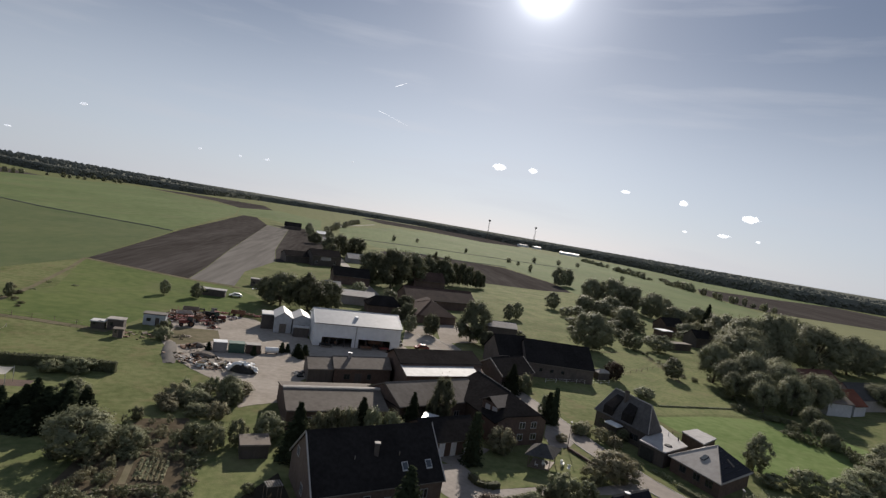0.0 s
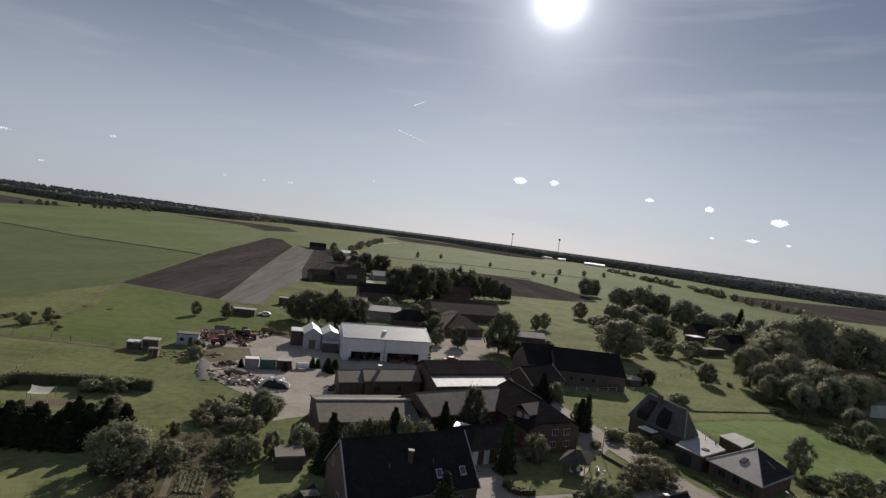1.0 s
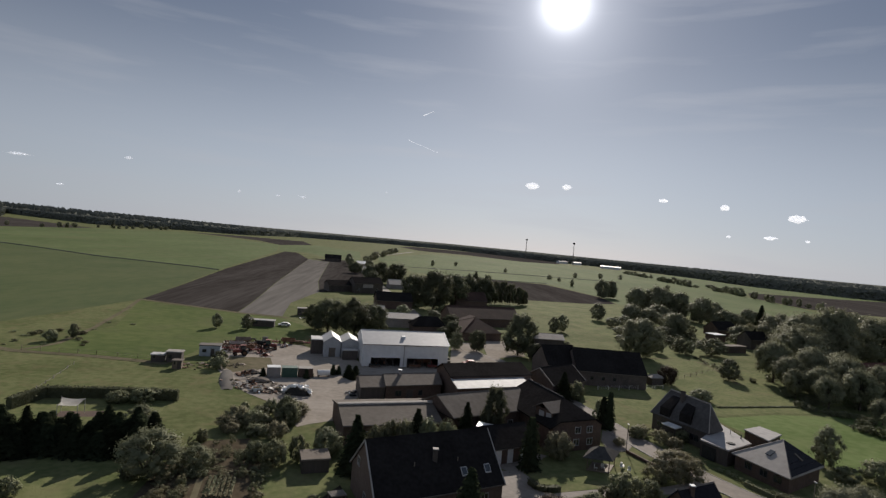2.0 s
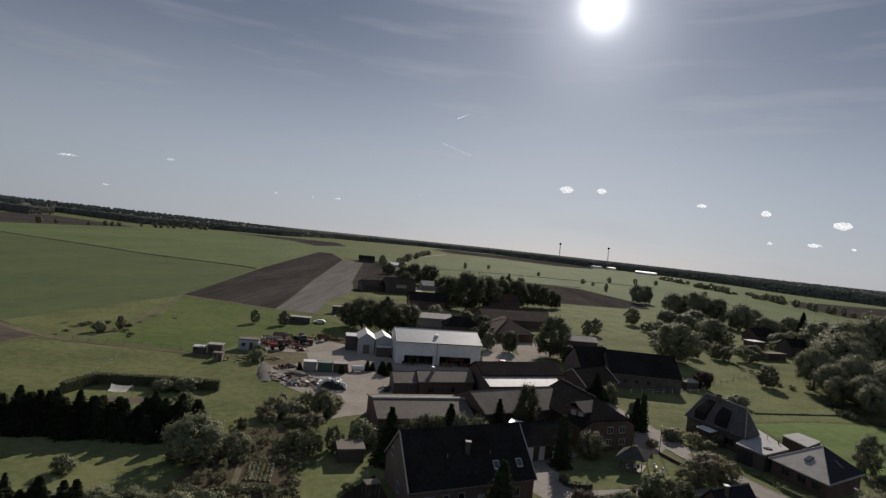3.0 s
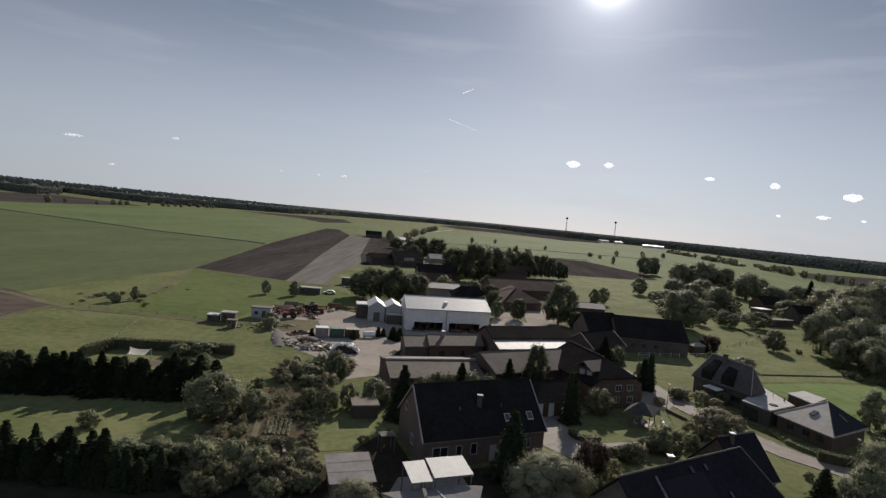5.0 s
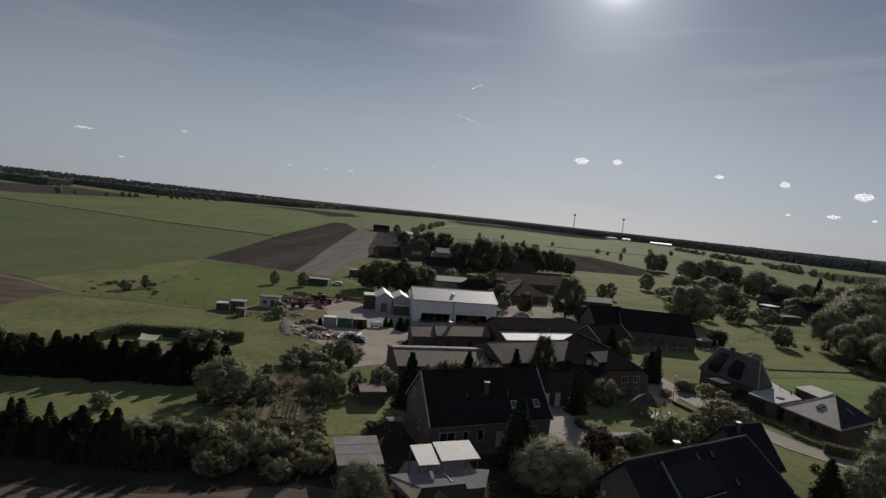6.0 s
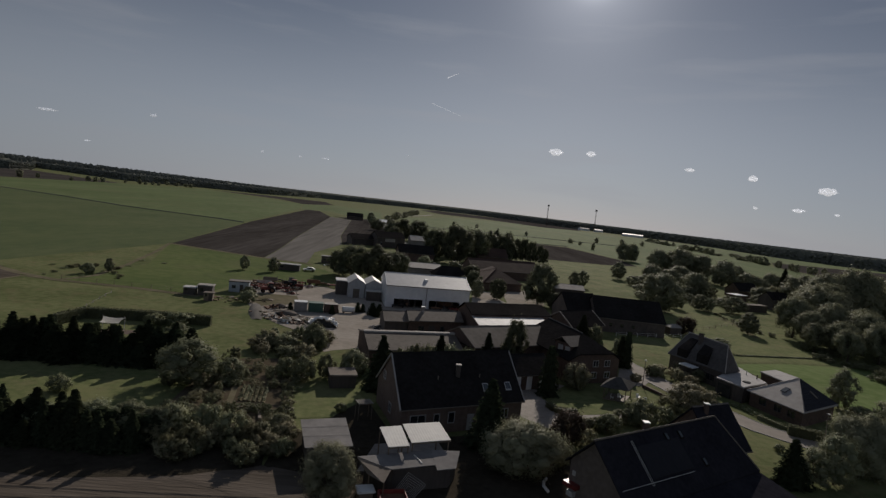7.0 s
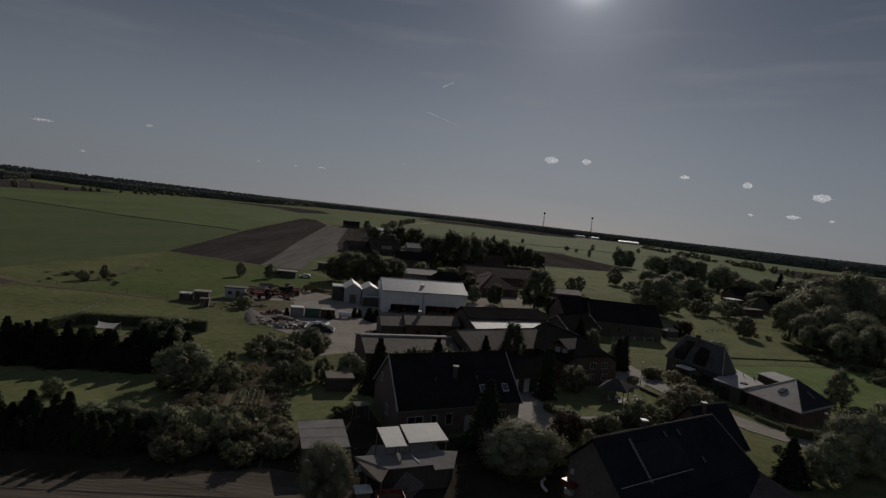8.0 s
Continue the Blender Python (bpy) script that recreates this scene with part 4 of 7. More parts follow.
build_long_barn()
gable_house("side_barn", "dark tiled barn joined to the long barn", "barn", (45.5, 158.0), (55.0, 161.0), (43.8, 169.0), 4.2, 8.4, DARK_BRICK, DARK_TILE, over=0.3)
gable_house("brown_barn", "low barn with a dark tiled roof and pale verge", "barn", (41.0, 137.0), (51.0, 144.5), (36.8, 147.0), 3.6, 6.4, DARK_BRICK, DARK_TILE, over=0.3, verge=PALE_SHEET)
gable_house("pale_roofed_house", "house with a low pale grey roof by the street", "house", (49.0, 188.0), (58.6, 188.6), (50.8, 199.5), 6.4, 7.3, DARK_WOOD, WORN_SHEET, over=0.4)
hip_house("shelter", "small pale-roofed shelter beside the barn", "shed", [(75.4, 160.0), (79.2, 161.2), (78.6, 163.6), (74.8, 162.4)], 2.2, (76.4, 161.5), (77.6, 161.9), 2.9, DARK_WOOD, PALE_SHEET, 0.3)


def build_chalet():
    ob = hip_house("chalet_house", "house with a deep dark roof, dark dormers and a dark chimney", "house",
                   [(57.2, 119.8), (62.2, 107.6), (66.4, 110.6), (64.6, 124.6)], 3.4, (61.2, 121.0), (64.0, 110.6), 7.9, DARK_WOOD, CHALET_SLATE, 0.5, cap=PALE_SHEET)
    bm = bmesh.new()
    tube(bm, (61.2, 121.0, 7.98), (64.0, 110.6, 7.98), 0.14, 0.14, 6)
    part("ridge_cap", bm, PALE_SHEET, ob, "pale ridge capping")
    e0, e1, r0, r1 = Vector((57.0, 119.8, 3.3)), Vector((62.1, 107.4, 3.3)), Vector((61.2, 121.0, 7.9)), Vector((64.0, 110.6, 7.9))
    on = lambda u, f: e0.lerp(e1, u).lerp(r0.lerp(r1, u), f)
    for u0, u1, f0, f1 in ((0.14, 0.33, 0.02, 0.82), (0.50, 0.71, 0.04, 0.78)):
        ring0 = [on(u, f) + Vector((0, 0, 0.02)) for u, f in ((u0, f0), (u1, f0), (u1, f1), (u0, f1))]
        top = [p + Vector((0, 0, h)) for p, h in zip(ring0, (1.7, 1.7, 0.12, 0.12))]
        bm = bmesh.new()
        hexa(bm, ring0, top)
        part("dormer", bm, DARK_TILE, ob, "dark flat-roofed dormer")
    p = on(0.40, 0.72)
    chimney((p.x, p.y, p.z - 3.0), 8.7, ob, 0.7, DARK_WOOD, DARK_TILE)
    w, la, lb = plan_of((57.2, 119.8), (62.2, 107.6), (64.6, 124.6))
    bm = bmesh.new()
    box(bm, w, 4.2, 7.6, -2.6, -0.3, 2.5, 2.72)
    part("awning", bm, BRIGHT_SHEET, ob, "white flat canopy over the terrace", bevel=0.03)
    for a in (4.4, 7.4):
        bm = bmesh.new()
        box(bm, w, a - 0.06, a + 0.06, -2.5, -2.38, 0, 2.5)
        part("post", bm, DARK_WOOD, ob)
    window(w, "front", 1.2, 2.8, 0.9, 2.2, ob, frame_material=DARK_WOOD)
    window(w, "front", 9.2, 11.4, 0.9, 2.2, ob, frame_material=DARK_WOOD)


build_chalet()


def build_flat_wing():
    ob = flat_box("flat_wing", "low flat-roofed wing with pale felt roof and a grey garage door", "house wing",
                  [(59.4, 104.8), (61.5, 99.6), (68.4, 104.2), (69.2, 115.0), (66.6, 112.4)], 3.0, DARK_WOOD, BITUMEN)
    w, la, lb = plan_of((59.4, 104.8), (61.5, 99.6), (64.0, 107.0))
    bm = bmesh.new()
    box(bm, w, 0.6, 3.4, -0.32, -0.22, 0.05, 2.3)
    part("garage_door", bm, DARK_PAINT, ob, "dark garage door")
    bm = bmesh.new()
    tube(bm, (67.2, 108.6, 3.0), (67.2, 108.6, 3.9), 0.06, 0.06)
    part("vent_pipe", bm, METAL_SHEET, ob)
    bm = bmesh.new()
    tube(bm, (68.0, 106.4, 3.0), (68.0, 106.4, 3.7), 0.12, 0.1)
    part("vent_pipe", bm, DARK_PAINT, ob)
    bm = bmesh.new()
    tube(bm, (64.0, 103.0, 3.0), (64.0, 103.0, 3.18), 0.8, 0.62, 14)
    part("skylight", bm, DARK_PAINT, ob, "round dark skylight")


build_flat_wing()


def build_bungalow():
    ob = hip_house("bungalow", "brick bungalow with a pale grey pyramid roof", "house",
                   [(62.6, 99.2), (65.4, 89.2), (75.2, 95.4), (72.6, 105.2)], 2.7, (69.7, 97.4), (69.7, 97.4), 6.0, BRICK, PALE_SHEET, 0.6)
    w, la, lb = plan_of((62.6, 99.2), (65.4, 89.2), (72.6, 105.2))
    for a in (2.0, 5.0, 7.6):
        window(w, "front", a, a + 1.5, 0.9, 2.1, ob, frame_material=DARK_WOOD)
    # added dark sheeting, row by row, that gives this slope its shade
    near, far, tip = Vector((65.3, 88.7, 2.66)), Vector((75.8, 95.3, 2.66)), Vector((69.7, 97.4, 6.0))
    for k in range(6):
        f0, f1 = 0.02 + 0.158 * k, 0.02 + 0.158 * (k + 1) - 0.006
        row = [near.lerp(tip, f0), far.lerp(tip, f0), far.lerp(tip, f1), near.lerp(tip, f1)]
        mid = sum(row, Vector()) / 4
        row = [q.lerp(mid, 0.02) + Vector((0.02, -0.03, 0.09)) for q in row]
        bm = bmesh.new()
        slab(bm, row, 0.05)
        part("dark_roof_panel", bm, DARK_PANEL, ob, "blue-black sheeting row that darkens the shaded slope")
    far_eave = Vector((62.3, 99.5, 2.66))
    for a, b, at, size, mt in ((far_eave, near, Vector((66.4, 95.6, 4.14)), (0.9, 1.3), SKY_GLASS), (near, far, Vector((70.4, 94.4, 4.04)), (0.5, 1.5), GREY_SHEET)):
        al = (b - a).normalized()
        face = (b - a).cross(tip - a).normalized()
        face = face if face.z > 0 else -face
        rise = face.cross(al).normalized()
        ring = [at + al * (u * size[0] / 2) + rise * (v * size[1] / 2) + face * 0.1 for u, v in ((-1, -1), (1, -1), (1, 1), (-1, 1))]
        bm = bmesh.new()
        hexa(bm, [p - face * 0.06 for p in ring], [p + face * 0.12 for p in ring])
        part("roof_window", bm, mt, ob)


build_bungalow()
flat_box("garden_annex", "flat-roofed garden annex with pale felt roof", "annex", [(73.0, 105.8), (78.2, 110.0), (77.0, 114.6), (72.3, 112.0)], 3.2, BRICK, BITUMEN)


def build_solar_house():
    ob = thing("solar_house", (22.5, 49.6), "large brick house with a long steep dark roof and solar panels", "house")
    up = Vector((0, 0, 1))
    rl, rr = Vector((19.8, 53.5, 8.55)), Vector((36.8, 64.2, 8.5))
    d = (rr - rl).normalized()
    n = Vector((-d.y, d.x, 0))
    nl, nr, e1 = rl - n * 4.7 - up * 4.7, rr - n * 4.7 - up * 4.7 + d * 2.2, rr - n * 4.7 - up * 4.7
    fl, fr = rl + n * 3.1 - up * 3.1, rr + n * 3.1 - up * 3.1 + d * 1.2
    low = lambda p: Vector((p.x, p.y, 0))
    ins = n * 0.45
    left = [low(nl + ins), nl + ins + up * 0.25, rl - up * 0.25, fl - ins + up * 0.25, low(fl - ins)]
    mid_right = (nr + fr) / 2
    right = [low(nr + ins), nr + ins - up * 0.1, Vector((mid_right.x, mid_right.y, 4.9)), fr - ins - up * 0.8, low(fr - ins)]
    bm = bmesh.new()
    hexa(bm, left, [p - d * 0.5 for p in right])
    # the darker brick puts the gable's shade into the wall colour
    part("wall", bm, DARK_BRICK, ob)
    out = d * 0.35
    for ring in ([nl - out, nr, rr, rl - out], [fr, fl - out, rl - out, rr], [nr, fr, rr]):
        bm = bmesh.new()
        slab(bm, ring, 0.16)
        part("roof_slope", bm, BLUE_TILE, ob)
    bm = bmesh.new()
    tube(bm, rl - out + up * 0.05, rr + up * 0.05, 0.1, 0.1, 6)
    part("ridge_cap", bm, GREY_SHEET, ob, "grey ridge capping")
    bm = bmesh.new()
    tube(bm, rr + up * 0.05, nr + up * 0.05, 0.08, 0.08, 6)
    part("hip_cap", bm, GREY_SHEET, ob, "grey hip capping")
    # the gable end: a small window over a red awning
    wall_at = lambda o, z, off: Vector((rl.x, rl.y, z)) + n * o - d * off
    for name, o0, o1, z0, z1, off, mt, words in (("window", 1.9, 2.3, 4.2, 4.7, 0.04, FRAME, "small white-framed gable window"), ("awning", 1.2, 2.8, 3.2, 3.6, 0.7, DARK_RED, "dark red awning"), ("balcony_front", 1.6, 2.4, 2.3, 2.8, 0.5, FRAME, "pale balcony front")):
        bm = bmesh.new()
        hexa(bm, [wall_at(o0, z0, -0.3), wall_at(o1, z0, -0.3), wall_at(o1, z0, off), wall_at(o0, z0, off)], [wall_at(o0, z1, -0.3), wall_at(o1, z1, -0.3), wall_at(o1, z1, off), wall_at(o0, z1, off)])
        part(name, bm, mt, ob, words)
    on = lambda v, f: rl.lerp(rr, v).lerp(nl.lerp(e1, v), f) + up * 0.02

    def lying(u0, u1, f0, f1, low, high):
        ring0 = [on(u, f) + up * low for u, f in ((u0, f0), (u1, f0), (u1, f1), (u0, f1))]
        bm = bmesh.new()
        return hexa(bm, ring0, [p + up * (high - low) for p in ring0])
    # solar panels, five by five
    for i in range(5):
        for j in range(5):
            u0, f0 = 0.238 + 0.068 * i, 0.22 + 0.096 * j
            part("dark_roof_panel", lying(u0, u0 + 0.0674, f0, f0 + 0.0954, 0.06, 0.15), DARK_PANEL, ob)
    bm = bmesh.new()
    for s in (0.216, 0.228):
        tube(bm, on(s, 0.13) + up * 0.14, on(s, 0.78) + up * 0.14, 0.02, 0.02, 4)
    for k in range(22):
        f = 0.13 + 0.65 * k / 21
        tube(bm, on(0.216, f) + up * 0.14, on(0.228, f) + up * 0.14, 0.018, 0.018, 4)
    part("roof_ladder", bm, METAL_SHEET, ob, "pale metal roof ladder")
    for u0, f0, w0 in ((0.485, 0.11, 0.03), (0.60, 0.12, 0.03), (0.675, 0.60, 0.03)):
        fr = part("roof_window", lying(u0, u0 + w0, f0, f0 + 0.13, 0.06, 0.17), DARK_TILE, ob, "slim dark roof window")
        part("pane", lying(u0 + 0.006, u0 + w0 - 0.006, f0 + 0.015, f0 + 0.115, 0.175, 0.19), SKY_GLASS, fr)
    chimney((26.4, 58.2, 7.6), 9.1, ob, 0.5, BRICK, WHITE_PAINT)
    chimney((38.4, 69.0, 6.6), 8.4, ob, 0.45, BRICK, WHITE_PAINT)
    bm = bmesh.new()
    tube(bm, on(0.0, 0.75) + up * 0.2, on(0.56, 0.76) + up * 0.2, 0.03, 0.03, 5)
    part("snow_guard", bm, METAL_SHEET, ob, "pale metal snow guard rail")
    # the lower lean-to roof along the front
    bm = bmesh.new()
    slab(bm, [nl - n * 5.0 - up * 1.3, nr - n * 5.0 - up * 1.3, nr + n * 0.1 - up * 0.1, nl + n * 0.1 - up * 0.1], 0.15)
    part("lean_to_roof", bm, BLUE_TILE, ob)
    for q in (nl - n * 4.8 + d * 0.3, (nl + nr) / 2 - n * 4.8, nr - n * 4.8 - d * 0.3):
        bm = bmesh.new()
        tube(bm, low(q), q - up * 1.38, 0.09, 0.09, 6)
        part("post", bm, WOOD, ob)
    gable_house("cross_wing", "lower dark-roofed wing joined to the solar house", "house wing", (38.2, 65.4), (43.8, 68.1), (35.2, 72.2), 4.0, 8.0, BRICK, BLUE_TILE, over=0.4, cap=GREY_SHEET)


build_solar_house()


# ---- small sheds by the patio ----
def build_sheet_roof(label, corners, z_near, z_far, material, wall=None):
    """A wavy sheet on posts: near-left, near-right, far-right, far-left."""
    ob = thing("carport", corners[0], label, "carport", "sheet roofs on the patio")
    p = [(x, y, z_near if i < 2 else z_far) for i, (x, y) in enumerate(corners)]
    corrugated(*p, ob, material, pitch=0.3, amp=0.006)
    mid = sum((Vector(q) for q in p), Vector()) / 4
    for x, y, z in p:
        x, y = x + (mid.x - x) * 0.08, y + (mid.y - y) * 0.08
        bm = bmesh.new()
        tube(bm, (x, y, 0), (x, y, z - 0.08), 0.07, 0.07)
        part("post", bm, WOOD, ob)
    for i, j in ((0, 1), (3, 2)):
        bm = bmesh.new()
        tube(bm, Vector(p[i]) - Vector((0, 0, 0.15)), Vector(p[j]) - Vector((0, 0, 0.15)), 0.07, 0.07, 4)
        part("beam", bm, WOOD, ob)
    return ob


build_sheet_roof("small carport with a white trapezoid sheet roof", [(0.6, 59.2), (2.75, 60.0), (1.75, 64.3), (-0.6, 63.3)], 3.75, 4.15, CANVAS)
build_sheet_roof("carport with a pale cream trapezoid sheet roof", [(2.95, 60.8), (7.2, 62.5), (6.1, 66.4), (1.9, 64.8)], 3.75, 4.15, CANVAS)


def build_grey_shed():
    ob = thing("garden_shed", (-8.2, 59.8), "timber garden shed with a grey corrugated roof", "shed")
    c = [(-7.4, 60.0), (-3.9, 61.2), (-5.4, 68.2), (-9.2, 66.6)]
    bm = bmesh.new()
    hexa(bm, [(x, y, 0) for x, y in c], [(x, y, 2.35 if i < 2 else 2.65) for i, (x, y) in enumerate(c)])
    part("wall", bm, DARK_WOOD, ob)
    corrugated((-3.1, 61.5, 2.55), (-4.7, 68.4, 2.9), (-9.6, 66.6, 2.9), (-7.9, 60.0, 2.55), ob, WORN_SHEET, pitch=0.9, amp=0.004)
    for f in (0.36, 0.68):
        bm = bmesh.new()
        p, q = Vector((-3.1, 61.5, 2.6)).lerp(Vector((-4.7, 68.4, 2.95)), f), Vector((-7.9, 60.0, 2.6)).lerp(Vector((-9.6, 66.6, 2.95)), f)
        tube(bm, p, q, 0.018, 0.018, 4)
        part("seam", bm, WORN_SHEET, ob)
    ob2 = thing("tool_shed", (1.2, 57.2), "low tool shed with a worn pale sheet roof", "shed")
    c = [(1.3, 57.2), (7.1, 59.2), (7.9, 61.4), (-1.6, 58.3)]
    bm = bmesh.new()
    hexa(bm, [(x, y, 0) for x, y in c], [(x, y, 2.35 if i < 2 else 2.7) for i, (x, y) in enumerate(c)])
    part("wall", bm, DARK_WOOD, ob2)
    for ring in ([(1.1, 56.7, 2.6), (5.6, 58.6, 2.6), (5.0, 61.4, 2.9), (-2.4, 58.3, 2.9)], [(5.65, 57.6, 2.5), (7.6, 58.4, 2.5), (8.2, 61.7, 2.93), (5.05, 61.4, 2.93)]):
        bm = bmesh.new()
        slab(bm, ring, 0.08)
        part("roof", bm, WORN_SHEET, ob2)
    bm = bmesh.new()
    slab(bm, [(-1.2, 56.3, 2.2), (0.5, 54.4, 2.3), (1.06, 56.66, 2.58), (-2.4, 58.2, 2.88)], 0.08)
    part("side_roof", bm, GREY_SHEET, ob2)
    for x, y in ((-1.0, 56.4), (0.5, 54.8)):
        bm = bmesh.new()
        tube(bm, (x, y, 0), (x, y, 2.15), 0.06, 0.06)
        part("post", bm, WOOD, ob2)
    bm = bmesh.new()
    tube(bm, (3.3, 59.9, 2.86), (4.1, 58.5, 2.70), 0.06, 0.06, 4)
    part("loose_board", bm, CANVAS, ob2)
    flat_box("log_hut", "small timber hut with a grey flat roof on the lawn", "hut", [(-8.9, 87.0), (-5.2, 88.1), (-6.0, 91.8), (-9.7, 90.7)], 2.1, DARK_WOOD, GREY_SHEET)


build_grey_shed()


# ---- buildings deeper in the village ----
gable_house("dark_barn", "dark timber barn at the village edge", "barn", (-32.5, 348), (-20.5, 357), (-37, 362), 4.0, 6.2, DARK_WOOD, DARK_TILE)
def build_panel_barn():
    ob, w, la, lb = gable_house("dark_barn", "tall dark barn with a dull pale panel in its front", "barn", (-18.0, 350), (-2.0, 361), (-23, 366), 6.0, 9.0, DARK_WOOD, DARK_TILE)
    bm = bmesh.new()
    box(bm, w, 5.5, 12.5, -0.12, 0.02, 3.4, 5.4)
    part("panel", bm, PALE_SHEET, ob, "dull pale panel")
    for a in (2.0, 14.5):
        window(w, "front", a, a + 1.6, 1.4, 3.0, ob)


build_panel_barn()
gable_house("dark_house", "dark-roofed house between trees", "house", (-3.5, 286), (13.5, 290), (-5.5, 300), 4.2, 7.6, BRICK, DARK_TILE)
gable_house("tan_barn", "low barn with a pale tan roof", "barn", (1.0, 230), (14.0, 232.5), (0.2, 241), 3.6, 5.0, GREY_RENDER, PALE_SHEET)
hip_house("dark_hip_house", "small house with a dark hipped roof", "house", [(11.5, 218.5), (24.0, 222), (22.8, 231), (10.3, 227.5)], 3.0, (14.2, 224.2), (20.4, 226), 6.0, BRICK, DARK_TILE)
gable_house("tan_shed", "small shed with a pale tan roof", "shed", (-5.4, 246), (0.6, 248), (-6.4, 256), 3.4, 5.4, GREY_RENDER, PALE_SHEET)
gable_house("brown_farmhouse", "broad farmhouse with a brown tiled roof", "house", (28, 245), (59, 256), (25, 261), 3.8, 7.8, BRICK, BROWN_TILE)
gable_house("brown_farmhouse", "farmhouse with a dull brown roof under trees", "house", (38, 316), (56, 326), (36, 330), 4.0, 8.0, BRICK, BROWN_TILE)
hip_house("hipped_barn", "barn with a broad grey-brown hipped roof", "barn", [(28.5, 211), (43.5, 216), (40.0, 237), (25.0, 232)], 3.0, (34.4, 222.0), (33.4, 229.0), 7.4, BRICK, BROWN_TILE)
gable_house("distant_house", "distant dark barn at the field edge", "barn", (-74, 700), (-56, 706), (-76, 716), 4, 8, DARK_WOOD, DARK_TILE)
gable_house("distant_house", "distant house with a pale roof", "house", (-34, 650), (-25, 654), (-36, 662), 3.2, 5.6, GREY_RENDER, BRIGHT_SHEET)
gable_house("distant_house", "distant pale-roofed house among the trees", "house", (-26, 540), (-14, 545), (-28, 552), 3.2, 5.6, GREY_RENDER, PALE_SHEET)
gable_house("distant_house", "distant pale-roofed house by the street", "house", (2, 400), (16, 406), (0, 412), 3.2, 6, GREY_RENDER, PALE_SHEET)
flat_box("white_roofed_shed", "shed with a bright white roof between trees", "shed", [(150.5, 260), (157, 262.4), (155.4, 268), (149, 265.6)], 3.2, BRICK, BRIGHT_SHEET)
flat_box("garden_shed", "long low garden shed beside round bushes", "shed", [(136, 228), (148, 232), (147, 236), (135, 232)], 2.8, DARK_BRICK, GREY_SHEET)
gable_house("tall_house", "dark house half hidden by trees", "house", (163, 279), (176, 284), (161, 289), 3.6, 7.0, BRICK, DARK_TILE)
gable_house("dark_house", "dark timber house at the edge of the grove", "house", (157, 243), (167, 246), (155.5, 251), 4.6, 7.4, DARK_WOOD, DARK_TILE)
gable_house("red_house", "house with a dull red tiled roof under tall trees", "house", (154, 175), (174, 181.5), (152.5, 188), 3.4, 7.2, BRICK, DULL_RED)
gable_house("white_house", "pale rendered house with a grey roof", "house", (141.8, 152.2), (150.4, 153), (143, 161), 4.0, 5.5, PALE_RENDER, GREY_SHEET)
gable_house("orange_roofed_house", "house with an orange tiled roof", "house", (152.6, 154.4), (158.6, 156.6), (151.8, 165), 3.4, 6.6, PALE_RENDER, RED_TILE)
gable_house("grey_roofed_house", "house with a dark grey roof at the village edge", "house", (159, 160.5), (175, 165.5), (158, 172), 4.0, 7.6, GREY_RENDER, DARK_FELT)
gable_house("long_farm_hall", "distant long farm hall with a pale metal roof", "hall", (582, 1606), (630, 1580), (592, 1628), 6.0, 8.6, WHITE_WALL, METAL_SHEET)
gable_house("distant_farm", "distant pale-roofed farm by the woods", "farm", (520, 1794), (550, 1804), (516, 1812), 6.0, 8.4, WHITE_WALL, PALE_SHEET)
gable_house("distant_farm", "distant white farm building beside a mast", "farm", (566, 1794), (592, 1800), (564, 1812), 6.0, 8.4, WHITE_WALL, METAL_SHEET)


def build_mast(x, y, h):
    """A lattice mast with a platform at its tip."""
    ob = thing("mast", (x, y), "slender lattice radio mast with a platform on top", "mast", "masts on the horizon")
    for i in range(4):
        a = i * math.tau / 4 + 0.4
        bm = bmesh.new()
        tube(bm, (x + 2.2 * math.cos(a), y + 2.2 * math.sin(a), 0), (x + 0.9 * math.cos(a), y + 0.9 * math.sin(a), h), 0.42, 0.3, 4)
        part("leg", bm, GREY_SHEET, ob)
    bm = bmesh.new()
    for k in range(14):
        z = h * k / 14
        r = 2.2 - 1.3 * k / 14
        for i in range(4):
            a, b = i * math.tau / 4 + 0.4, (i + 1) * math.tau / 4 + 0.4
            tube(bm, (x + r * math.cos(a), y + r * math.sin(a), z), (x + r * math.cos(b), y + r * math.sin(b), z + h / 14), 0.16, 0.16, 3)
    part("bracing", bm, GREY_SHEET, ob)
    bm = bmesh.new()
    tube(bm, (x, y, h), (x, y, h + 5), 3.4, 3.0, 10)
    part("platform", bm, DARK_PAINT, ob)


build_mast(421, 1832, 62)
build_mast(560, 1790, 62)


# ---- trees ----
def quad_cloud(points, sizes, normals, rng):
    """Small three-cornered leaf plates at points, facing roughly along the normals."""
    verts, faces = [], []
    for p, s, nrm in zip(points, sizes, normals):
        nrm = Vector(nrm) + Vector((rng.uniform(-.7, .7), rng.uniform(-.7, .7), rng.uniform(-.3, .7)))
        if nrm.length < 1e-3:
            nrm = Vector((0, 0, 1))
        nrm.normalize()
        x = nrm.orthogonal().normalized()
        y = nrm.cross(x)
        a = rng.uniform(0, math.tau)
        long, wide = s * 1.25, s * rng.uniform(0.65, 1.0)
        u, v = x * math.cos(a) + y * math.sin(a), y * math.cos(a) - x * math.sin(a)
        i = len(verts)
        p = Vector(p)
        verts += [p + u * long, p - u * long * 0.6 + v * wide, p - u * long * 0.6 - v * wide]
        faces.append((i, i + 1, i + 2))
    return verts, faces


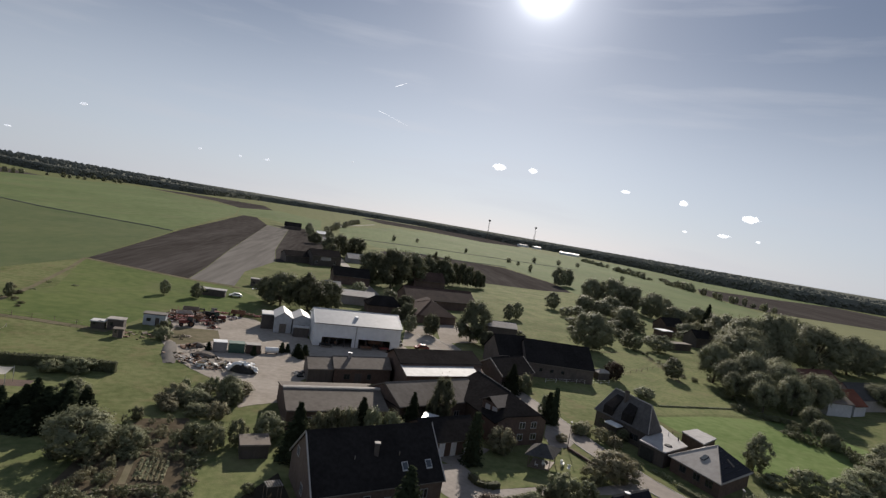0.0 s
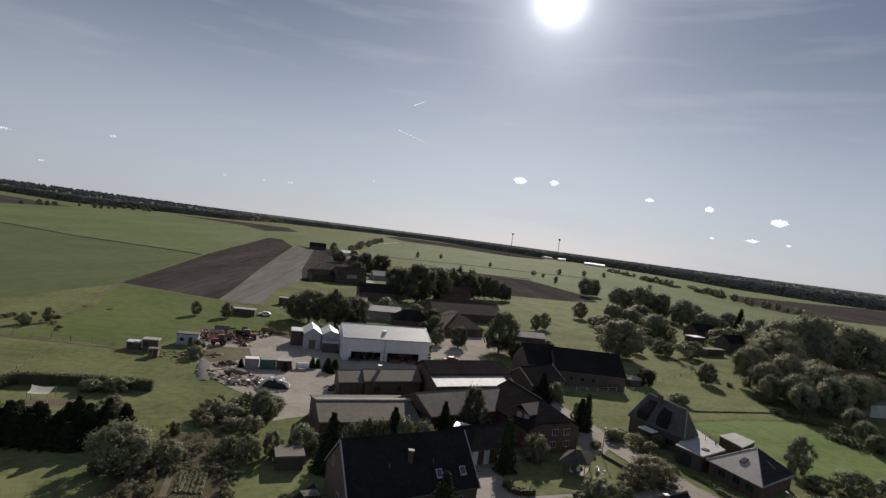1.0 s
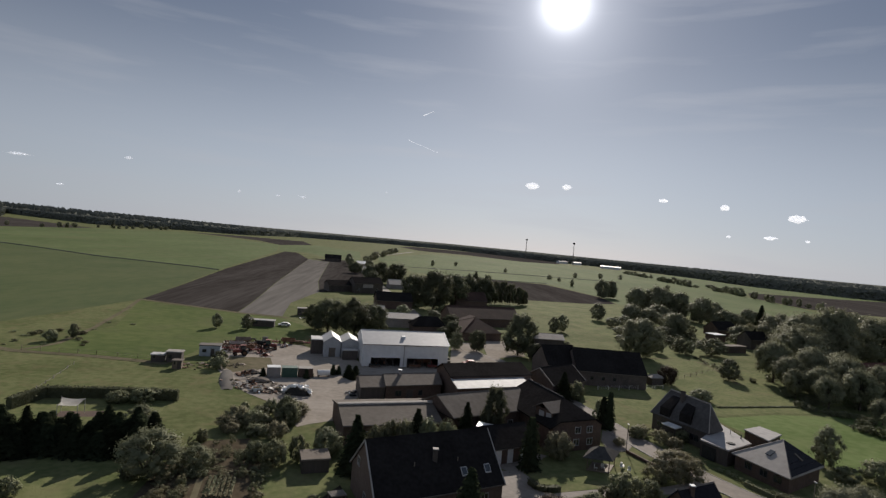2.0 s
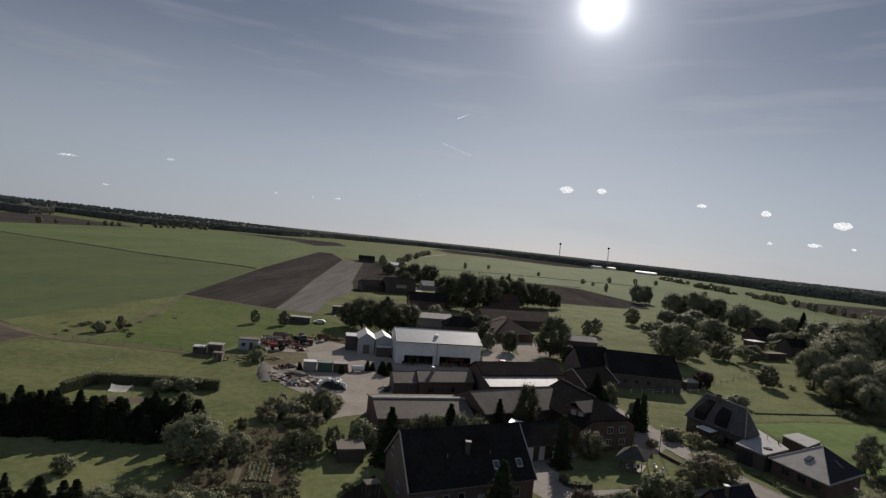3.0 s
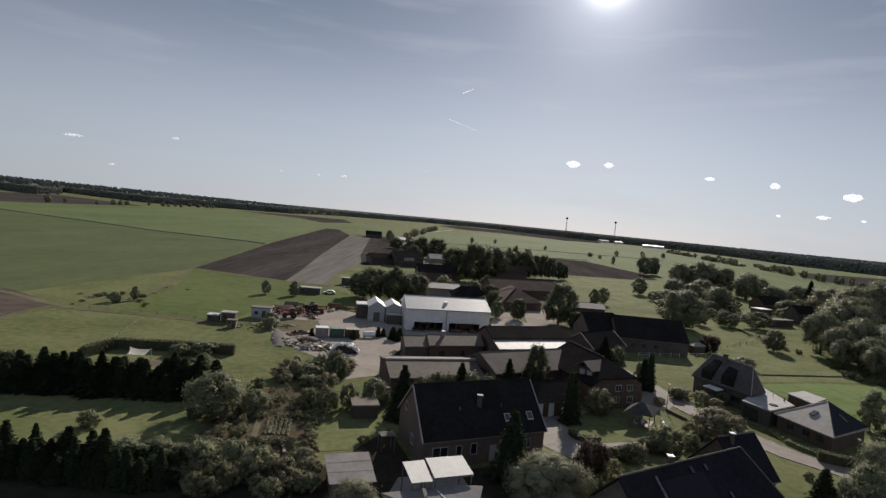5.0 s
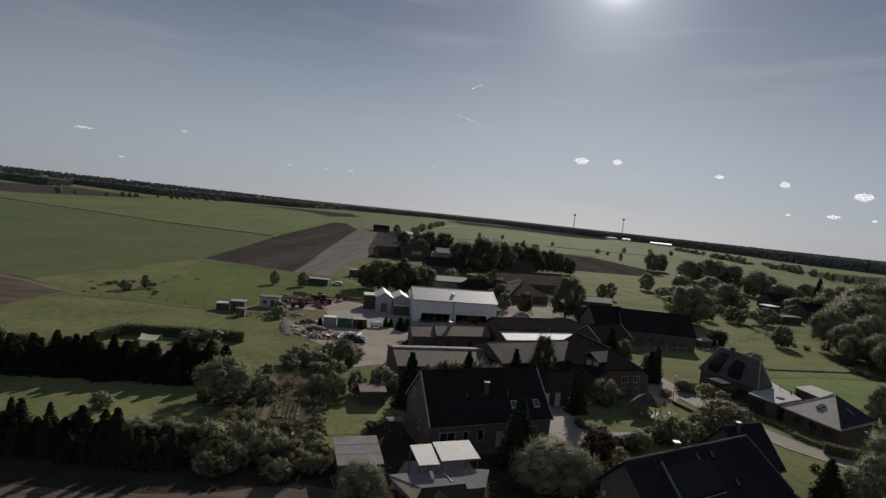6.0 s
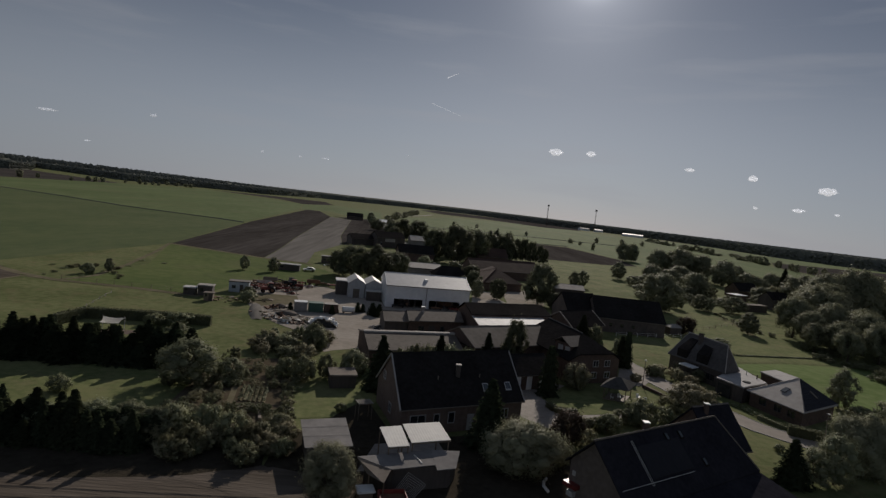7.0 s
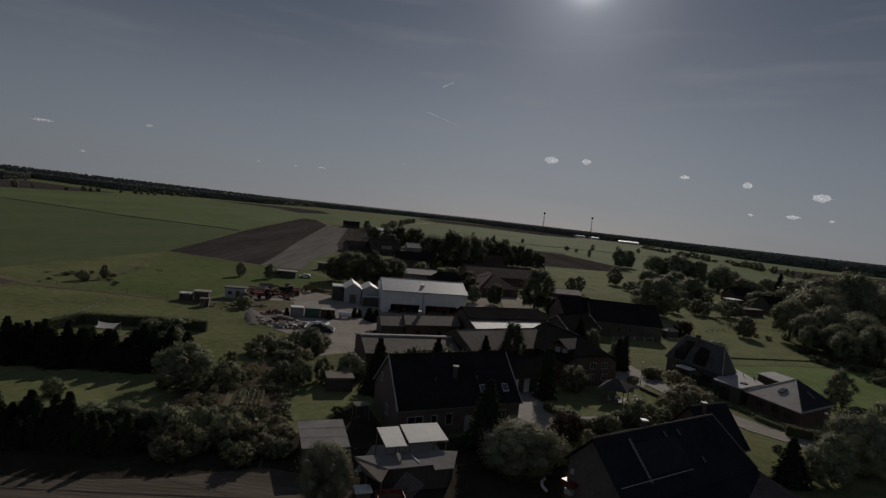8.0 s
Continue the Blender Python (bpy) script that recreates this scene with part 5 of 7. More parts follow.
def blob(centre, r, rng, sub=1, rough=0.15):
    bm = bmesh.new()
    bmesh.ops.create_icosphere(bm, subdivisions=sub, radius=1)
    for v in bm.verts:
        v.co = Vector(centre) + Vector((v.co.x * r[0], v.co.y * r[1], v.co.z * r[2])) * rng.uniform(1 - rough, 1 + rough * 0.8)
    vs = [v.co.copy() for v in bm.verts]
    fs = [tuple(v.index for v in f.verts) for f in bm.faces]
    bm.free()
    return vs, fs


def mesh_of(name, verts, faces, material, normals=None):
    """normals: one for each vertex, so that a clump of leaves is shaded as one soft mass."""
    me = bpy.data.meshes.new(name)
    me.from_pydata([tuple(v) for v in verts], [], faces)
    me.materials.append(material)
    me.update()
    if normals:
        me.shade_smooth()
        me.normals_split_custom_set_from_vertices([tuple(n.normalized()) for n in normals])
    return me


def broad_tree(seed, h, r, leaf, clumps, leaves, trunk, leaf_material, low=0.25, name="tree", spread=1.0):
    """The parts of a leafy tree, as meshes about its base: a forked trunk, and a crown of leaf clumps with gaps."""
    rng = random.Random(seed)
    verts, faces, normals = [], [], []
    centres = []
    heart = Vector((0, 0, h * (0.35 + low * 0.4)))
    lobes = [Vector((rng.gauss(0, 1), rng.gauss(0, 1), rng.uniform(-.2, .9))).normalized() for _ in range(5)]
    for i in range(clumps):
        k = (i + 0.5) / clumps
        phi, up = i * 2.39996 + rng.uniform(-.4, .4), 1 - k
        st = math.sqrt(max(0, 1 - ((up - 0.42) / 0.6) ** 2)) if up > 0.42 else 0.74 + 0.26 * up / 0.42
        cr = r * rng.uniform(0.15, 0.36)
        way = Vector((math.cos(phi) * st, math.sin(phi) * st, 2 * up - 0.6)).normalized()
        swell = 0.70 + 0.40 * max(0.0, max(way.dot(q) for q in lobes)) ** 2
        f = rng.uniform(0.44, 0.92) * swell
        z0, z1 = h * low + cr * 0.55, h - cr * 0.75
        c = Vector((math.cos(phi) * st * r * f * spread, math.sin(phi) * st * r * f * spread, z0 + (z1 - z0) * up * rng.uniform(0.9, 1.0) * min(1.0, 0.12 + swell)))
        centres.append((c, cr))
    for c, cr in centres:
        vs, fs = blob(c, (cr * 0.55, cr * 0.55, cr * 0.5), rng)
        off = len(verts)
        verts += vs
        normals += [v - c for v in vs]
        faces += [tuple(i + off for i in f) for f in fs]
        pts, nrms, sizes = [], [], []
        for _ in range(leaves):
            d = Vector((rng.gauss(0, 1), rng.gauss(0, 1), rng.gauss(0.15, 1))).normalized()
            rad = cr * (0.5 + 0.62 * rng.random() + (0.5 * rng.random() if rng.random() < 0.2 else 0.0))
            pts.append(c + Vector((d.x * rad, d.y * rad, d.z * rad * 0.95)))
            nrms.append(d)
            sizes.append(leaf * rng.uniform(0.6, 1.3))
        vs, fs = quad_cloud(pts, sizes, nrms, rng)
        off = len(verts)
        verts += vs
        faces += [tuple(i + off for i in f) for f in fs]
        for p, d in zip(pts, nrms):
            stray = Vector((rng.uniform(-1, 1), rng.uniform(-1, 1), rng.uniform(-1, 1)))
            normals += [d * 0.45 + (p - heart).normalized() * 0.65 + stray * 0.25 + Vector((0, 0, 0.15))] * 3
    verts = [Vector((v.x, v.y, max(v.z, 0.05))) for v in verts]
    crown = mesh_of("crown", verts, faces, leaf_material, normals)
    bm = bmesh.new()
    fork = Vector((rng.uniform(-.05, .05) * h, rng.uniform(-.05, .05) * h, h * (low + 0.18)))
    tube(bm, (0, 0, 0), fork, trunk, trunk * 0.65, 8)
    for c, cr in centres[::3]:
        tube(bm, fork - Vector((0, 0, h * 0.06)), c, trunk * 0.42, trunk * 0.1, 5)
    me = bpy.data.meshes.new("trunk")
    bm.to_mesh(me)
    bm.free()
    me.materials.append(BARK)
    return me, crown


def conifer_tree(seed, h, r, rows, per_row, plate, leaf_material, column=0.0):
    """A spruce or thuja: tiers of drooping sprays about a straight stem. column: 0 for a cone, 1 for a pillar."""
    rng = random.Random(seed)
    pts, nrms, sizes = [], [], []
    verts, faces = [], []
    for i in range(rows):
        f = i / rows
        reach = r * ((1 - f) ** (0.85 - 0.55 * column)) * rng.uniform(0.8, 1.1)
        z = h * (0.05 + 0.93 * f)
        for j in range(per_row):
            a = j * math.tau / per_row + i * 1.1 + rng.uniform(-.25, .25)
            rr = reach * rng.uniform(0.75, 1.15)
            for k in (0.35, 0.62, 0.85, 1.0):
                d = Vector((math.cos(a), math.sin(a), 0))
                pts.append(d * rr * k + Vector((rng.uniform(-.06, .06) * r, rng.uniform(-.06, .06) * r, z - rr * k * 0.32 + rng.uniform(-.02, .02) * h)))
                nrms.append(d * 0.6 + Vector((0, 0, 0.8)))
                sizes.append(plate * (1.15 - 0.55 * f) * rng.uniform(0.6, 1.2))
    verts, faces = quad_cloud(pts, sizes, nrms, rng)
    core = bmesh.new()
    bmesh.ops.create_cone(core, segments=9, radius1=r * 0.66, radius2=0.02 + r * 0.3 * column, depth=h * 0.9, cap_ends=True)
    off = len(verts)
    verts += [v.co + Vector((rng.uniform(-.05, .05), rng.uniform(-.05, .05), h * 0.5)) for v in core.verts]
    faces += [tuple(v.index + off for v in f.verts) for f in core.faces]
    core.free()
    verts = [Vector((v.x, v.y, max(v.z, 0.04))) for v in verts]
    crown = mesh_of("crown", verts, faces, leaf_material)
    bm = bmesh.new()
    tube(bm, (0, 0, 0), (0, 0, h * 0.9), r * 0.09, r * 0.02, 6)
    me = bpy.data.meshes.new("trunk")
    bm.to_mesh(me)
    bm.free()
    me.materials.append(BARK)
    return me, crown


NEAR = [(broad_tree(s, 8, 5, 0.08, 84, 520, 0.25, GREY_LEAF, 0.0), 8, 5) for s in (31, 32)]
DISTANT = [(broad_tree(s, 16, 8, 0.30, 64, 130, 0.42, HAZED_LEAF, 0.04), 16, 8) for s in (33, 34, 35)]
VILLAGE = [(broad_tree(s, 16, 8, 0.29, 56, 130, 0.42, VILLAGE_LEAF, 0.06), 16, 8) for s in (44, 45, 46)]
BIG = [(broad_tree(s, 16, 8, 0.23, 82, 190, 0.42, HAZED_LEAF, 0.06), 16, 8) for s in (1, 2, 3)]
GROVE = [(broad_tree(s, 16, 8, 0.205, 78, 180, 0.5, HAZED_LEAF, 0.20), 16, 8) for s in (41, 42, 43)]
MIDDLE = [(broad_tree(s, 9, 4, 0.135, 56, 128, 0.2, LEAF, 0.05), 9, 4) for s in (4, 5, 6)]
SHRUBS = [(broad_tree(s, 3, 2, 0.085, 32, 105, 0.08, SHRUB_LEAF, 0.0), 3, 2) for s in (7, 8, 9)]
LOW = [broad_tree(s, 3, 2, 0.165, 13, 36, 0.08, SHRUB_LEAF, 0.0)[1] for s in (36, 37, 38)]
LOW += [broad_tree(39, 3, 2, 0.15, 14, 48, 0.08, PALE_LEAF, 0.0)[1]]
SMALL = [(broad_tree(s, 3, 2, 0.10, 24, 100, 0.08, SHRUB_LEAF, 0.0), 3, 2) for s in (27, 28, 29)]
PALE = [(broad_tree(s, 4, 2.4, 0.085, 40, 130, 0.1, PALE_LEAF, 0.04, spread=1.15), 4, 2.4) for s in (10, 11)]
DRY = [(broad_tree(s, 3, 2, 0.08, 34, 120, 0.08, DRY_LEAF, 0.0, spread=1.15), 3, 2) for s in (23, 24)]
BEECH = [(broad_tree(s, 3, 2, 0.08, 34, 120, 0.08, BEECH_LEAF, 0.0), 3, 2) for s in (51,)]
SPRUCES = [(conifer_tree(s, 8, 2, 30, 15, 0.28, NEEDLE, 0.1), 8, 2) for s in (12, 13, 14)]
THUJAS = [(conifer_tree(s, 5, 1.2, 22, 11, 0.2, NEEDLE, 0.75), 5, 1.2) for s in (15, 16, 17)]
FAR_TREES = [(broad_tree(s, 9, 4, 0.32, 30, 50, 0.2, HAZED_LEAF, 0.0), 9, 4) for s in (18, 19, 20)]
FAR_BUSHES = [(broad_tree(s, 3, 2, 0.2, 18, 34, 0.08, LEAF, 0.0), 3, 2) for s in (21, 22)]
TURN = random.Random(99)


def plant(name, kinds, label, category, group, spots):
    """Sets one tree or bush, turned at random, at each spot: x, y, height, crown radius."""
    for x, y, h, r in spots:
        (trunk, crown), h0, r0 = TURN.choice(kinds)
        ob = thing(name, (x, y), label, category, group)
        ob.rotation_euler = (0, 0, TURN.uniform(0, math.tau))
        ob.scale = (r / r0, r / r0 * TURN.uniform(0.92, 1.08), h / h0)
        for key, me in (("trunk", trunk), ("crown", crown)):
            c = new(key, me)
            c.parent = ob


def thicket(label, spots, kinds=3):
    """Low scrub that nobody could count, in one object."""
    ob = thing("scrub", spots[0][:2], label, "scrub", kind="stuff")
    verts, faces, slots = [], [], []
    for x, y, h, r in spots:
        me = LOW[TURN.randrange(kinds)]
        m = Matrix.Translation((x - spots[0][0], y - spots[0][1], 0)) @ Matrix.Rotation(TURN.uniform(0, math.tau), 4, "Z") @ Matrix.Diagonal((r / 2, r / 2, h / 3, 1))
        off = len(verts)
        verts += [m @ v.co for v in me.vertices]
        faces += [tuple(i + off for i in p.vertices) for p in me.polygons]
        slots += [1 if me is LOW[-1] else 0] * len(me.polygons)
    me = mesh_of("foliage", verts, faces, SHRUB_LEAF)
    me.materials.append(PALE_LEAF)
    me.polygons.foreach_set("material_index", slots)
    c = new("foliage", me)
    c.parent = ob
    tagged(c, kind="stuff")


plant("tree", VILLAGE, "tall leafy tree in the middle of the village", "tree", "village trees", [
    (-18.2, 208, 12.4, 6.2), (-9, 206, 13.2, 6.6), (-3.4, 213, 11.0, 6.0), (-23.2, 213, 9.4, 4.6), (14.5, 309, 17.5, 7.6),
    (24.3, 300, 21.0, 9.0), (36.5, 321, 19.2, 8.2), (48.3, 340, 17.8, 7.6), (56.3, 339, 17.1, 6.8), (-3.9, 431, 17.1, 7.6),
    (6.5, 445, 16.4, 8.5), (-28.3, 529, 10.5, 7.6), (44.2, 190, 14.5, 6.4), (18, 330, 15, 8), (29, 345, 16, 8), (-14, 480, 12, 8), (-10, 395, 12, 6)])
plant("tree", MIDDLE, "leafy tree by the farm buildings", "tree", "village trees", [
    (24.3, 192, 6.0, 2.8), (71.6, 246.5, 7.5, 2.4), (77.1, 253, 7.9, 2.9), (112.6, 308, 9.7, 4.4), (-53.2, 200.6, 5.1, 1.8), (-44.1, 202, 5.4, 2.3),
    (-81.1, 168.2, 4.2, 1.3), (62, 196, 5, 2.5), (20, 240, 7, 4), (8, 250, 7, 4), (-40, 640, 9, 5), (-46, 690, 12, 5), (-20, 620, 9, 6), (-8, 560, 11, 6), (0, 500, 10, 6)])
plant("tree", VILLAGE, "dark tall tree behind the barns", "tree", "spruces", [
    (52, 350, 19, 5.0), (59, 350, 18.5, 4.4), (65, 352, 15, 3.6), (70, 354, 15.5, 3.4), (75, 355, 14, 3.4), (80, 356, 12, 3.4), (84, 360, 10, 3.2)])
plant("tree", SPRUCES, "dark pointed spruce among leafy trees", "tree", "spruces", [(202.6, 306.7, 16, 4.4), (206, 313, 12, 3.6), (168, 258, 8, 2.6)])
plant("bush", PALE, "bright olive-green bush by a dark house", "bush", "meadow bushes", [(189, 293, 6.5, 4.4)])
plant("tree", DISTANT, "broad leafy tree at the meadow edge", "tree", "meadow trees", [
    (91, 204.8, 14.3, 8.0), (173.4, 469, 16.6, 6.4), (184, 478, 15.6, 6.4), (160.6, 372, 17.1, 8.4), (171.3, 362, 19.7, 10.2),
    (182, 357, 17.1, 8.8), (184, 335, 16.2, 8.0), (199.5, 347, 13, 7), (136.7, 271, 11.2, 6.2), (141, 281, 10.3, 6.8), (141, 308, 9, 6.4), (132, 312, 10.4, 6.4),
    (217, 341, 11, 6.4), (202, 328, 8, 6.6), (168, 268, 8, 6), (190, 318, 11, 7), (156, 330, 10, 7), (215, 318, 9, 7)])
plant("bush", MIDDLE, "round dense bush at the meadow edge", "bush", "meadow bushes", [
    (126, 219, 6.9, 5.7), (113, 218.6, 6.1, 3.0), (116.7, 218.4, 5.4, 2.4), (106, 174, 6.9, 3.5), (103, 216, 5.8, 2.9),
    (163.5, 258, 5.5, 5.8), (82.4, 146.3, 2.9, 3.2), (120, 290, 6, 4.5), (112, 285, 5, 4), (128, 262, 5, 4.4), (107, 262, 3.5, 3.5), (121, 245, 3.5, 3), (98, 240, 2.6, 2.6), (172, 246, 6, 5)])
plant("tree", BIG, "tall dense tree in the grove", "tree", "grove beside the meadow", [
    (158.4, 213, 20.5, 10.4), (168.2, 211, 23.5, 10), (199, 224, 20, 12.0), (218, 226.6, 18, 10), (217.5, 260, 18.5, 10), (184, 232, 17, 11), (176, 250, 17, 11), (236, 236, 14, 10), (140, 190, 16, 9), (149, 200, 17.5, 10)])
plant("tree", GROVE, "round leafy tree on a bare trunk beside the meadow", "tree", "grove beside the meadow", [
    (121.5, 176, 13.6, 5.8), (126.5, 167, 13.2, 5.8), (118.5, 163.5, 11.0, 4.8), (130, 158, 13.0, 6.0), (120, 153, 10.2, 4.8), (126, 147, 11.4, 5.2), (135, 150, 12.0, 5.6), (121, 134, 6.4, 3.3), (117, 126, 5.4, 2.8), (113.6, 119.6, 4.4, 2.3), (114.5, 156, 8.6, 3.8), (116.5, 146, 9.0, 3.8),
    (172, 165.5, 9, 5.6), (157, 176, 6.2, 3), (137, 168, 12.5, 5.6), (144, 158, 11, 5.4)])
plant("tree", NEAR, "broad dense garden tree beside the sheds", "tree", "garden trees", [(16.0, 65.0, 6.0, 4.8), (-4.6, 55.4, 5.4, 3.0), (62.6, 73.0, 8.4, 5.0)])
plant("tree", MIDDLE, "young leafy tree on the lawn", "tree", "garden trees", [
    (81.6, 102.6, 7.8, 2.9), (99, 95, 5.6, 5.0), (106.5, 99.5, 6.2, 5.0), (112.5, 105.4, 7.4, 4.8), (91.5, 91.6, 4.6, 4.0), (55.4, 68.4, 6.4, 3.0), (52, 67.4, 4.8, 2.4), (-28.2, 83.2, 6.8, 4.2), (-23.2, 86.4, 3.6, 2.2)])
plant("bush", SHRUBS, "dense green shrub in the garden", "bush", "garden shrubs", [
    (80.6, 96.3, 2.5, 2.9), (86.3, 95, 4.5, 3.8), (41.6, 85.4, 2.6, 1.8), (36.8, 82.8, 4.4, 3.0), (30.2, 79.2, 3.0, 2.2), (20.2, 67, 3.2, 2.0), (54.6, 78.0, 1.1, 0.9),
    (59.4, 111.9, 2.6, 2.2), (50.6, 112.6, 2.4, 1.6), (47.2, 138, 4.7, 1.9), (-6.4, 94.8, 4.4, 2.8), (-10.3, 92, 4.1, 1.6), (-13.2, 89.4, 4.1, 2.1), (-16.2, 90.8, 3.2, 1.9),
    (-15.6, 111, 4.6, 2.6), (-14.2, 108, 4.4, 2.4), (-22.8, 111.3, 2.8, 1.4), (-6.2, 77.9, 1.3, 1.0), (-12.6, 72.6, 2.3, 1.6), (-12.3, 69.4, 2.5, 1.6), (-11.5, 66.4, 2.2, 1.5), (-10.8, 63.4, 2.1, 1.4)])
plant("bush", SHRUBS, "leafy shrub behind the cow barn", "bush", "shrubs by the cow barn", [
    (1.4, 94.8, 5.4, 2.4), (3.6, 95.4, 6.4, 2.6), (5.8, 96.0, 6.2, 2.4), (9.4, 97.2, 6.4, 2.6), (12.0, 98.2, 5.8, 2.5), (-1.5, 95.6, 3.4, 2.0), (14.4, 101, 3.0, 1.6)])
plant("bush", PALE, "pale olive shrub with loose open branches", "bush", "pale shrubs", [
    (48.6, 92.4, 4.6, 4.4), (25.8, 73.6, 2.5, 1.5), (31.4, 98.6, 4.8, 2.5), (45.4, 107.5, 1.6, 1.3), (52.0, 113.6, 2.2, 1.8), (54.6, 110.5, 2.6, 1.8), (53.4, 116, 1.8, 1.6), (56, 107.5, 2.2, 1.6), (57.2, 112.5, 1.6, 1.6)])
plant("bush", DRY, "brownish half-bare shrub beside the road", "bush", "pale shrubs", [(51.4, 96.2, 3.2, 2.6), (44.1, 90.0, 2.8, 2.1)])
plant("tree", SPRUCES, "dark pointed spruce in a farm garden", "tree", "garden spruces", [
    (49.2, 67.4, 5.8, 2.3), (12.4, 70.2, 8.9, 3.0), (-1.7, 89.0, 8.5, 2.9), (7.6, 97.8, 7.4, 2.6), (16.4, 103.8, 7.4, 2.2), (43.2, 136, 7.1, 2.6)])
plant("tree", THUJAS, "tall slender dark thuja beside the garage wing", "tree", "columnar trees", [(25.3, 93.6, 8.6, 1.9)])
plant("tree", VILLAGE, "dark leafy tree between the barns", "tree", "village trees", [(31.0, 191, 7.6, 3.2), (21.6, 107.2, 10.2, 2.7)])
plant("tree", THUJAS, "tall pointed dark thuja beside the road", "tree", "columnar trees", [(47.0, 117.2, 7.8, 1.5), (46.0, 117.8, 6.6, 1.4)])
plant("bush", BEECH, "dark red-leaved bush beside the long barn", "bush", "meadow bushes", [(81.2, 162.6, 5.6, 2.9)])
plant("bush", BEECH, "dark purple-brown copper beech bush", "bush", "garden shrubs", [(23.4, 74.2, 4.6, 2.3), (21.8, 72.4, 3.2, 1.6)])
plant("tree", MIDDLE, "slender leafy column of a tree by the road", "tree", "columnar trees", [(45.6, 118.8, 5.6, 1.5), (46.6, 119.6, 5.4, 1.4)])
plant("bush", SHRUBS, "overgrown shrub in the kitchen garden", "bush", "kitchen garden shrubs", [
    (-30.4, 82.5, 1.6, 1.5), (-25.8, 97.3, 2.2, 1.2), (-23.7, 65.2, 4.2, 2.7), (-19.8, 66.4, 4.0, 2.4), (-17, 65.6, 3.8, 2.3), (-13.9, 65.6, 2.8, 1.7), (-14.2, 60.6, 2.5, 1.9), (-11.2, 63.3, 1.8, 1.4),
    (-41.6, 76.2, 2.3, 1.7), (-46, 114.6, 2.4, 2.3), (-42.3, 116, 2.8, 2.9), (-36.9, 145.5, 3.2, 2.5), (-83.8, 163.2, 3.2, 2.2)])
scatter = random.Random(5)
MEADOW_LINE = [(117, 263), (116, 233), (114, 212), (114, 197), (111, 180), (114, 172)]
thicket("small shrub in the line across the meadow",
      [(x0 + (x1 - x0) * k / 6 + scatter.uniform(-1, 1), y0 + (y1 - y0) * k / 6 + scatter.uniform(-1, 1), scatter.uniform(0.6, 1.8), scatter.uniform(0.7, 1.6))
       for (x0, y0), (x1, y1) in zip(MEADOW_LINE, MEADOW_LINE[1:]) for k in range(6)], 3)
plant("tree", VILLAGE, "dark round tree between the farmhouses", "tree", "village trees", [(25.5, 224, 8.0, 3.6), (25, 213, 7.0, 3.2), (21, 208, 5.0, 2.6), (48, 183, 6.0, 3.2)])
thicket("undergrowth at the foot of the grove",
      [(scatter.uniform(118, 142), scatter.uniform(142, 184), scatter.uniform(0.8, 2.2), scatter.uniform(1.2, 2.4)) for _ in range(16)], 3)
thicket("dense growth along the foot of the tree row",
      [(113 + 4 * math.sin(k * 0.45) + scatter.uniform(-1.4, 1.4), 158 - 1.3 * k, scatter.uniform(1.0, 2.6), scatter.uniform(1.4, 2.4)) for k in range(36)], 3)
thicket("undergrowth between the far meadow trees",
      [(scatter.uniform(125, 200), scatter.uniform(258, 330), scatter.uniform(1.5, 4.0), scatter.uniform(2.0, 4.0)) for _ in range(48)], 3)
thicket("bushy growth along the meadow edge",
      [(scatter.uniform(118, 150), scatter.uniform(236, 262), scatter.uniform(1.2, 3.2), scatter.uniform(1.6, 3.2)) for _ in range(16)], 3)
plant("bush", DRY + PALE + SHRUBS, "half-dry olive shrub beside the garden shed", "bush", "kitchen garden shrubs",
      [(scatter.uniform(-26, -9.5), scatter.uniform(60.5, 70), scatter.uniform(1.2, 2.9), scatter.uniform(1.0, 2.0)) for _ in range(34)])
plant("bush", MIDDLE, "leafy tree standing in the conifer hedge", "tree", "hedge trees",
      [(-62, 63.5, 4.0, 2.0), (-36, 63.8, 3.4, 2.0), (-31.5, 64.8, 3.8, 2.5), (-27.6, 65.2, 4.0, 2.6), (-24.5, 65, 3.8, 2.5), (-66, 90, 6.0, 3.0), (-62, 90.5, 5.4, 2.6), (-36, 100, 4.6, 2.6)])
plant("tree", SPRUCES, "tall dark spruce at the end of the hedge", "tree", "far conifer hedge", [(-38, 93, 6.4, 2.8), (-34.4, 94.4, 6.0, 2.8), (-31.6, 93.4, 5.6, 2.6), (-32.6, 90.8, 5.4, 2.6), (-35.8, 91.4, 6.0, 2.6)])
thicket("wild scrub at the edge of the paddock",
      [(scatter.uniform(-100, -76), scatter.uniform(155, 200), scatter.uniform(0.25, 0.55), scatter.uniform(0.5, 1.3)) for _ in range(12)], 4)
plant("bush", DRY, "dry brown thistle clump at the edge of the paddock", "bush", "paddock scrub",
      [(scatter.uniform(-93, -74), scatter.uniform(154, 186), scatter.uniform(0.5, 1.1), scatter.uniform(0.6, 1.2)) for _ in range(11)])
plant("bush", SMALL + PALE[:1], "low sprawling shrub of the old orchard", "bush", "orchard shrubs",
      [(scatter.uniform(-24, -13), scatter.uniform(101, 114), scatter.uniform(1.6, 3.2), scatter.uniform(1.5, 2.6)) for _ in range(22)])
thicket("small shrub among the vegetable beds",
      [s for s in [(scatter.uniform(-27, -13), scatter.uniform(72, 98), scatter.uniform(0.5, 1.7), scatter.uniform(0.6, 1.3)) for _ in range(120)]
       if not (-21.6 < s[0] < -15 and 77 < s[1] < 85)], 4)
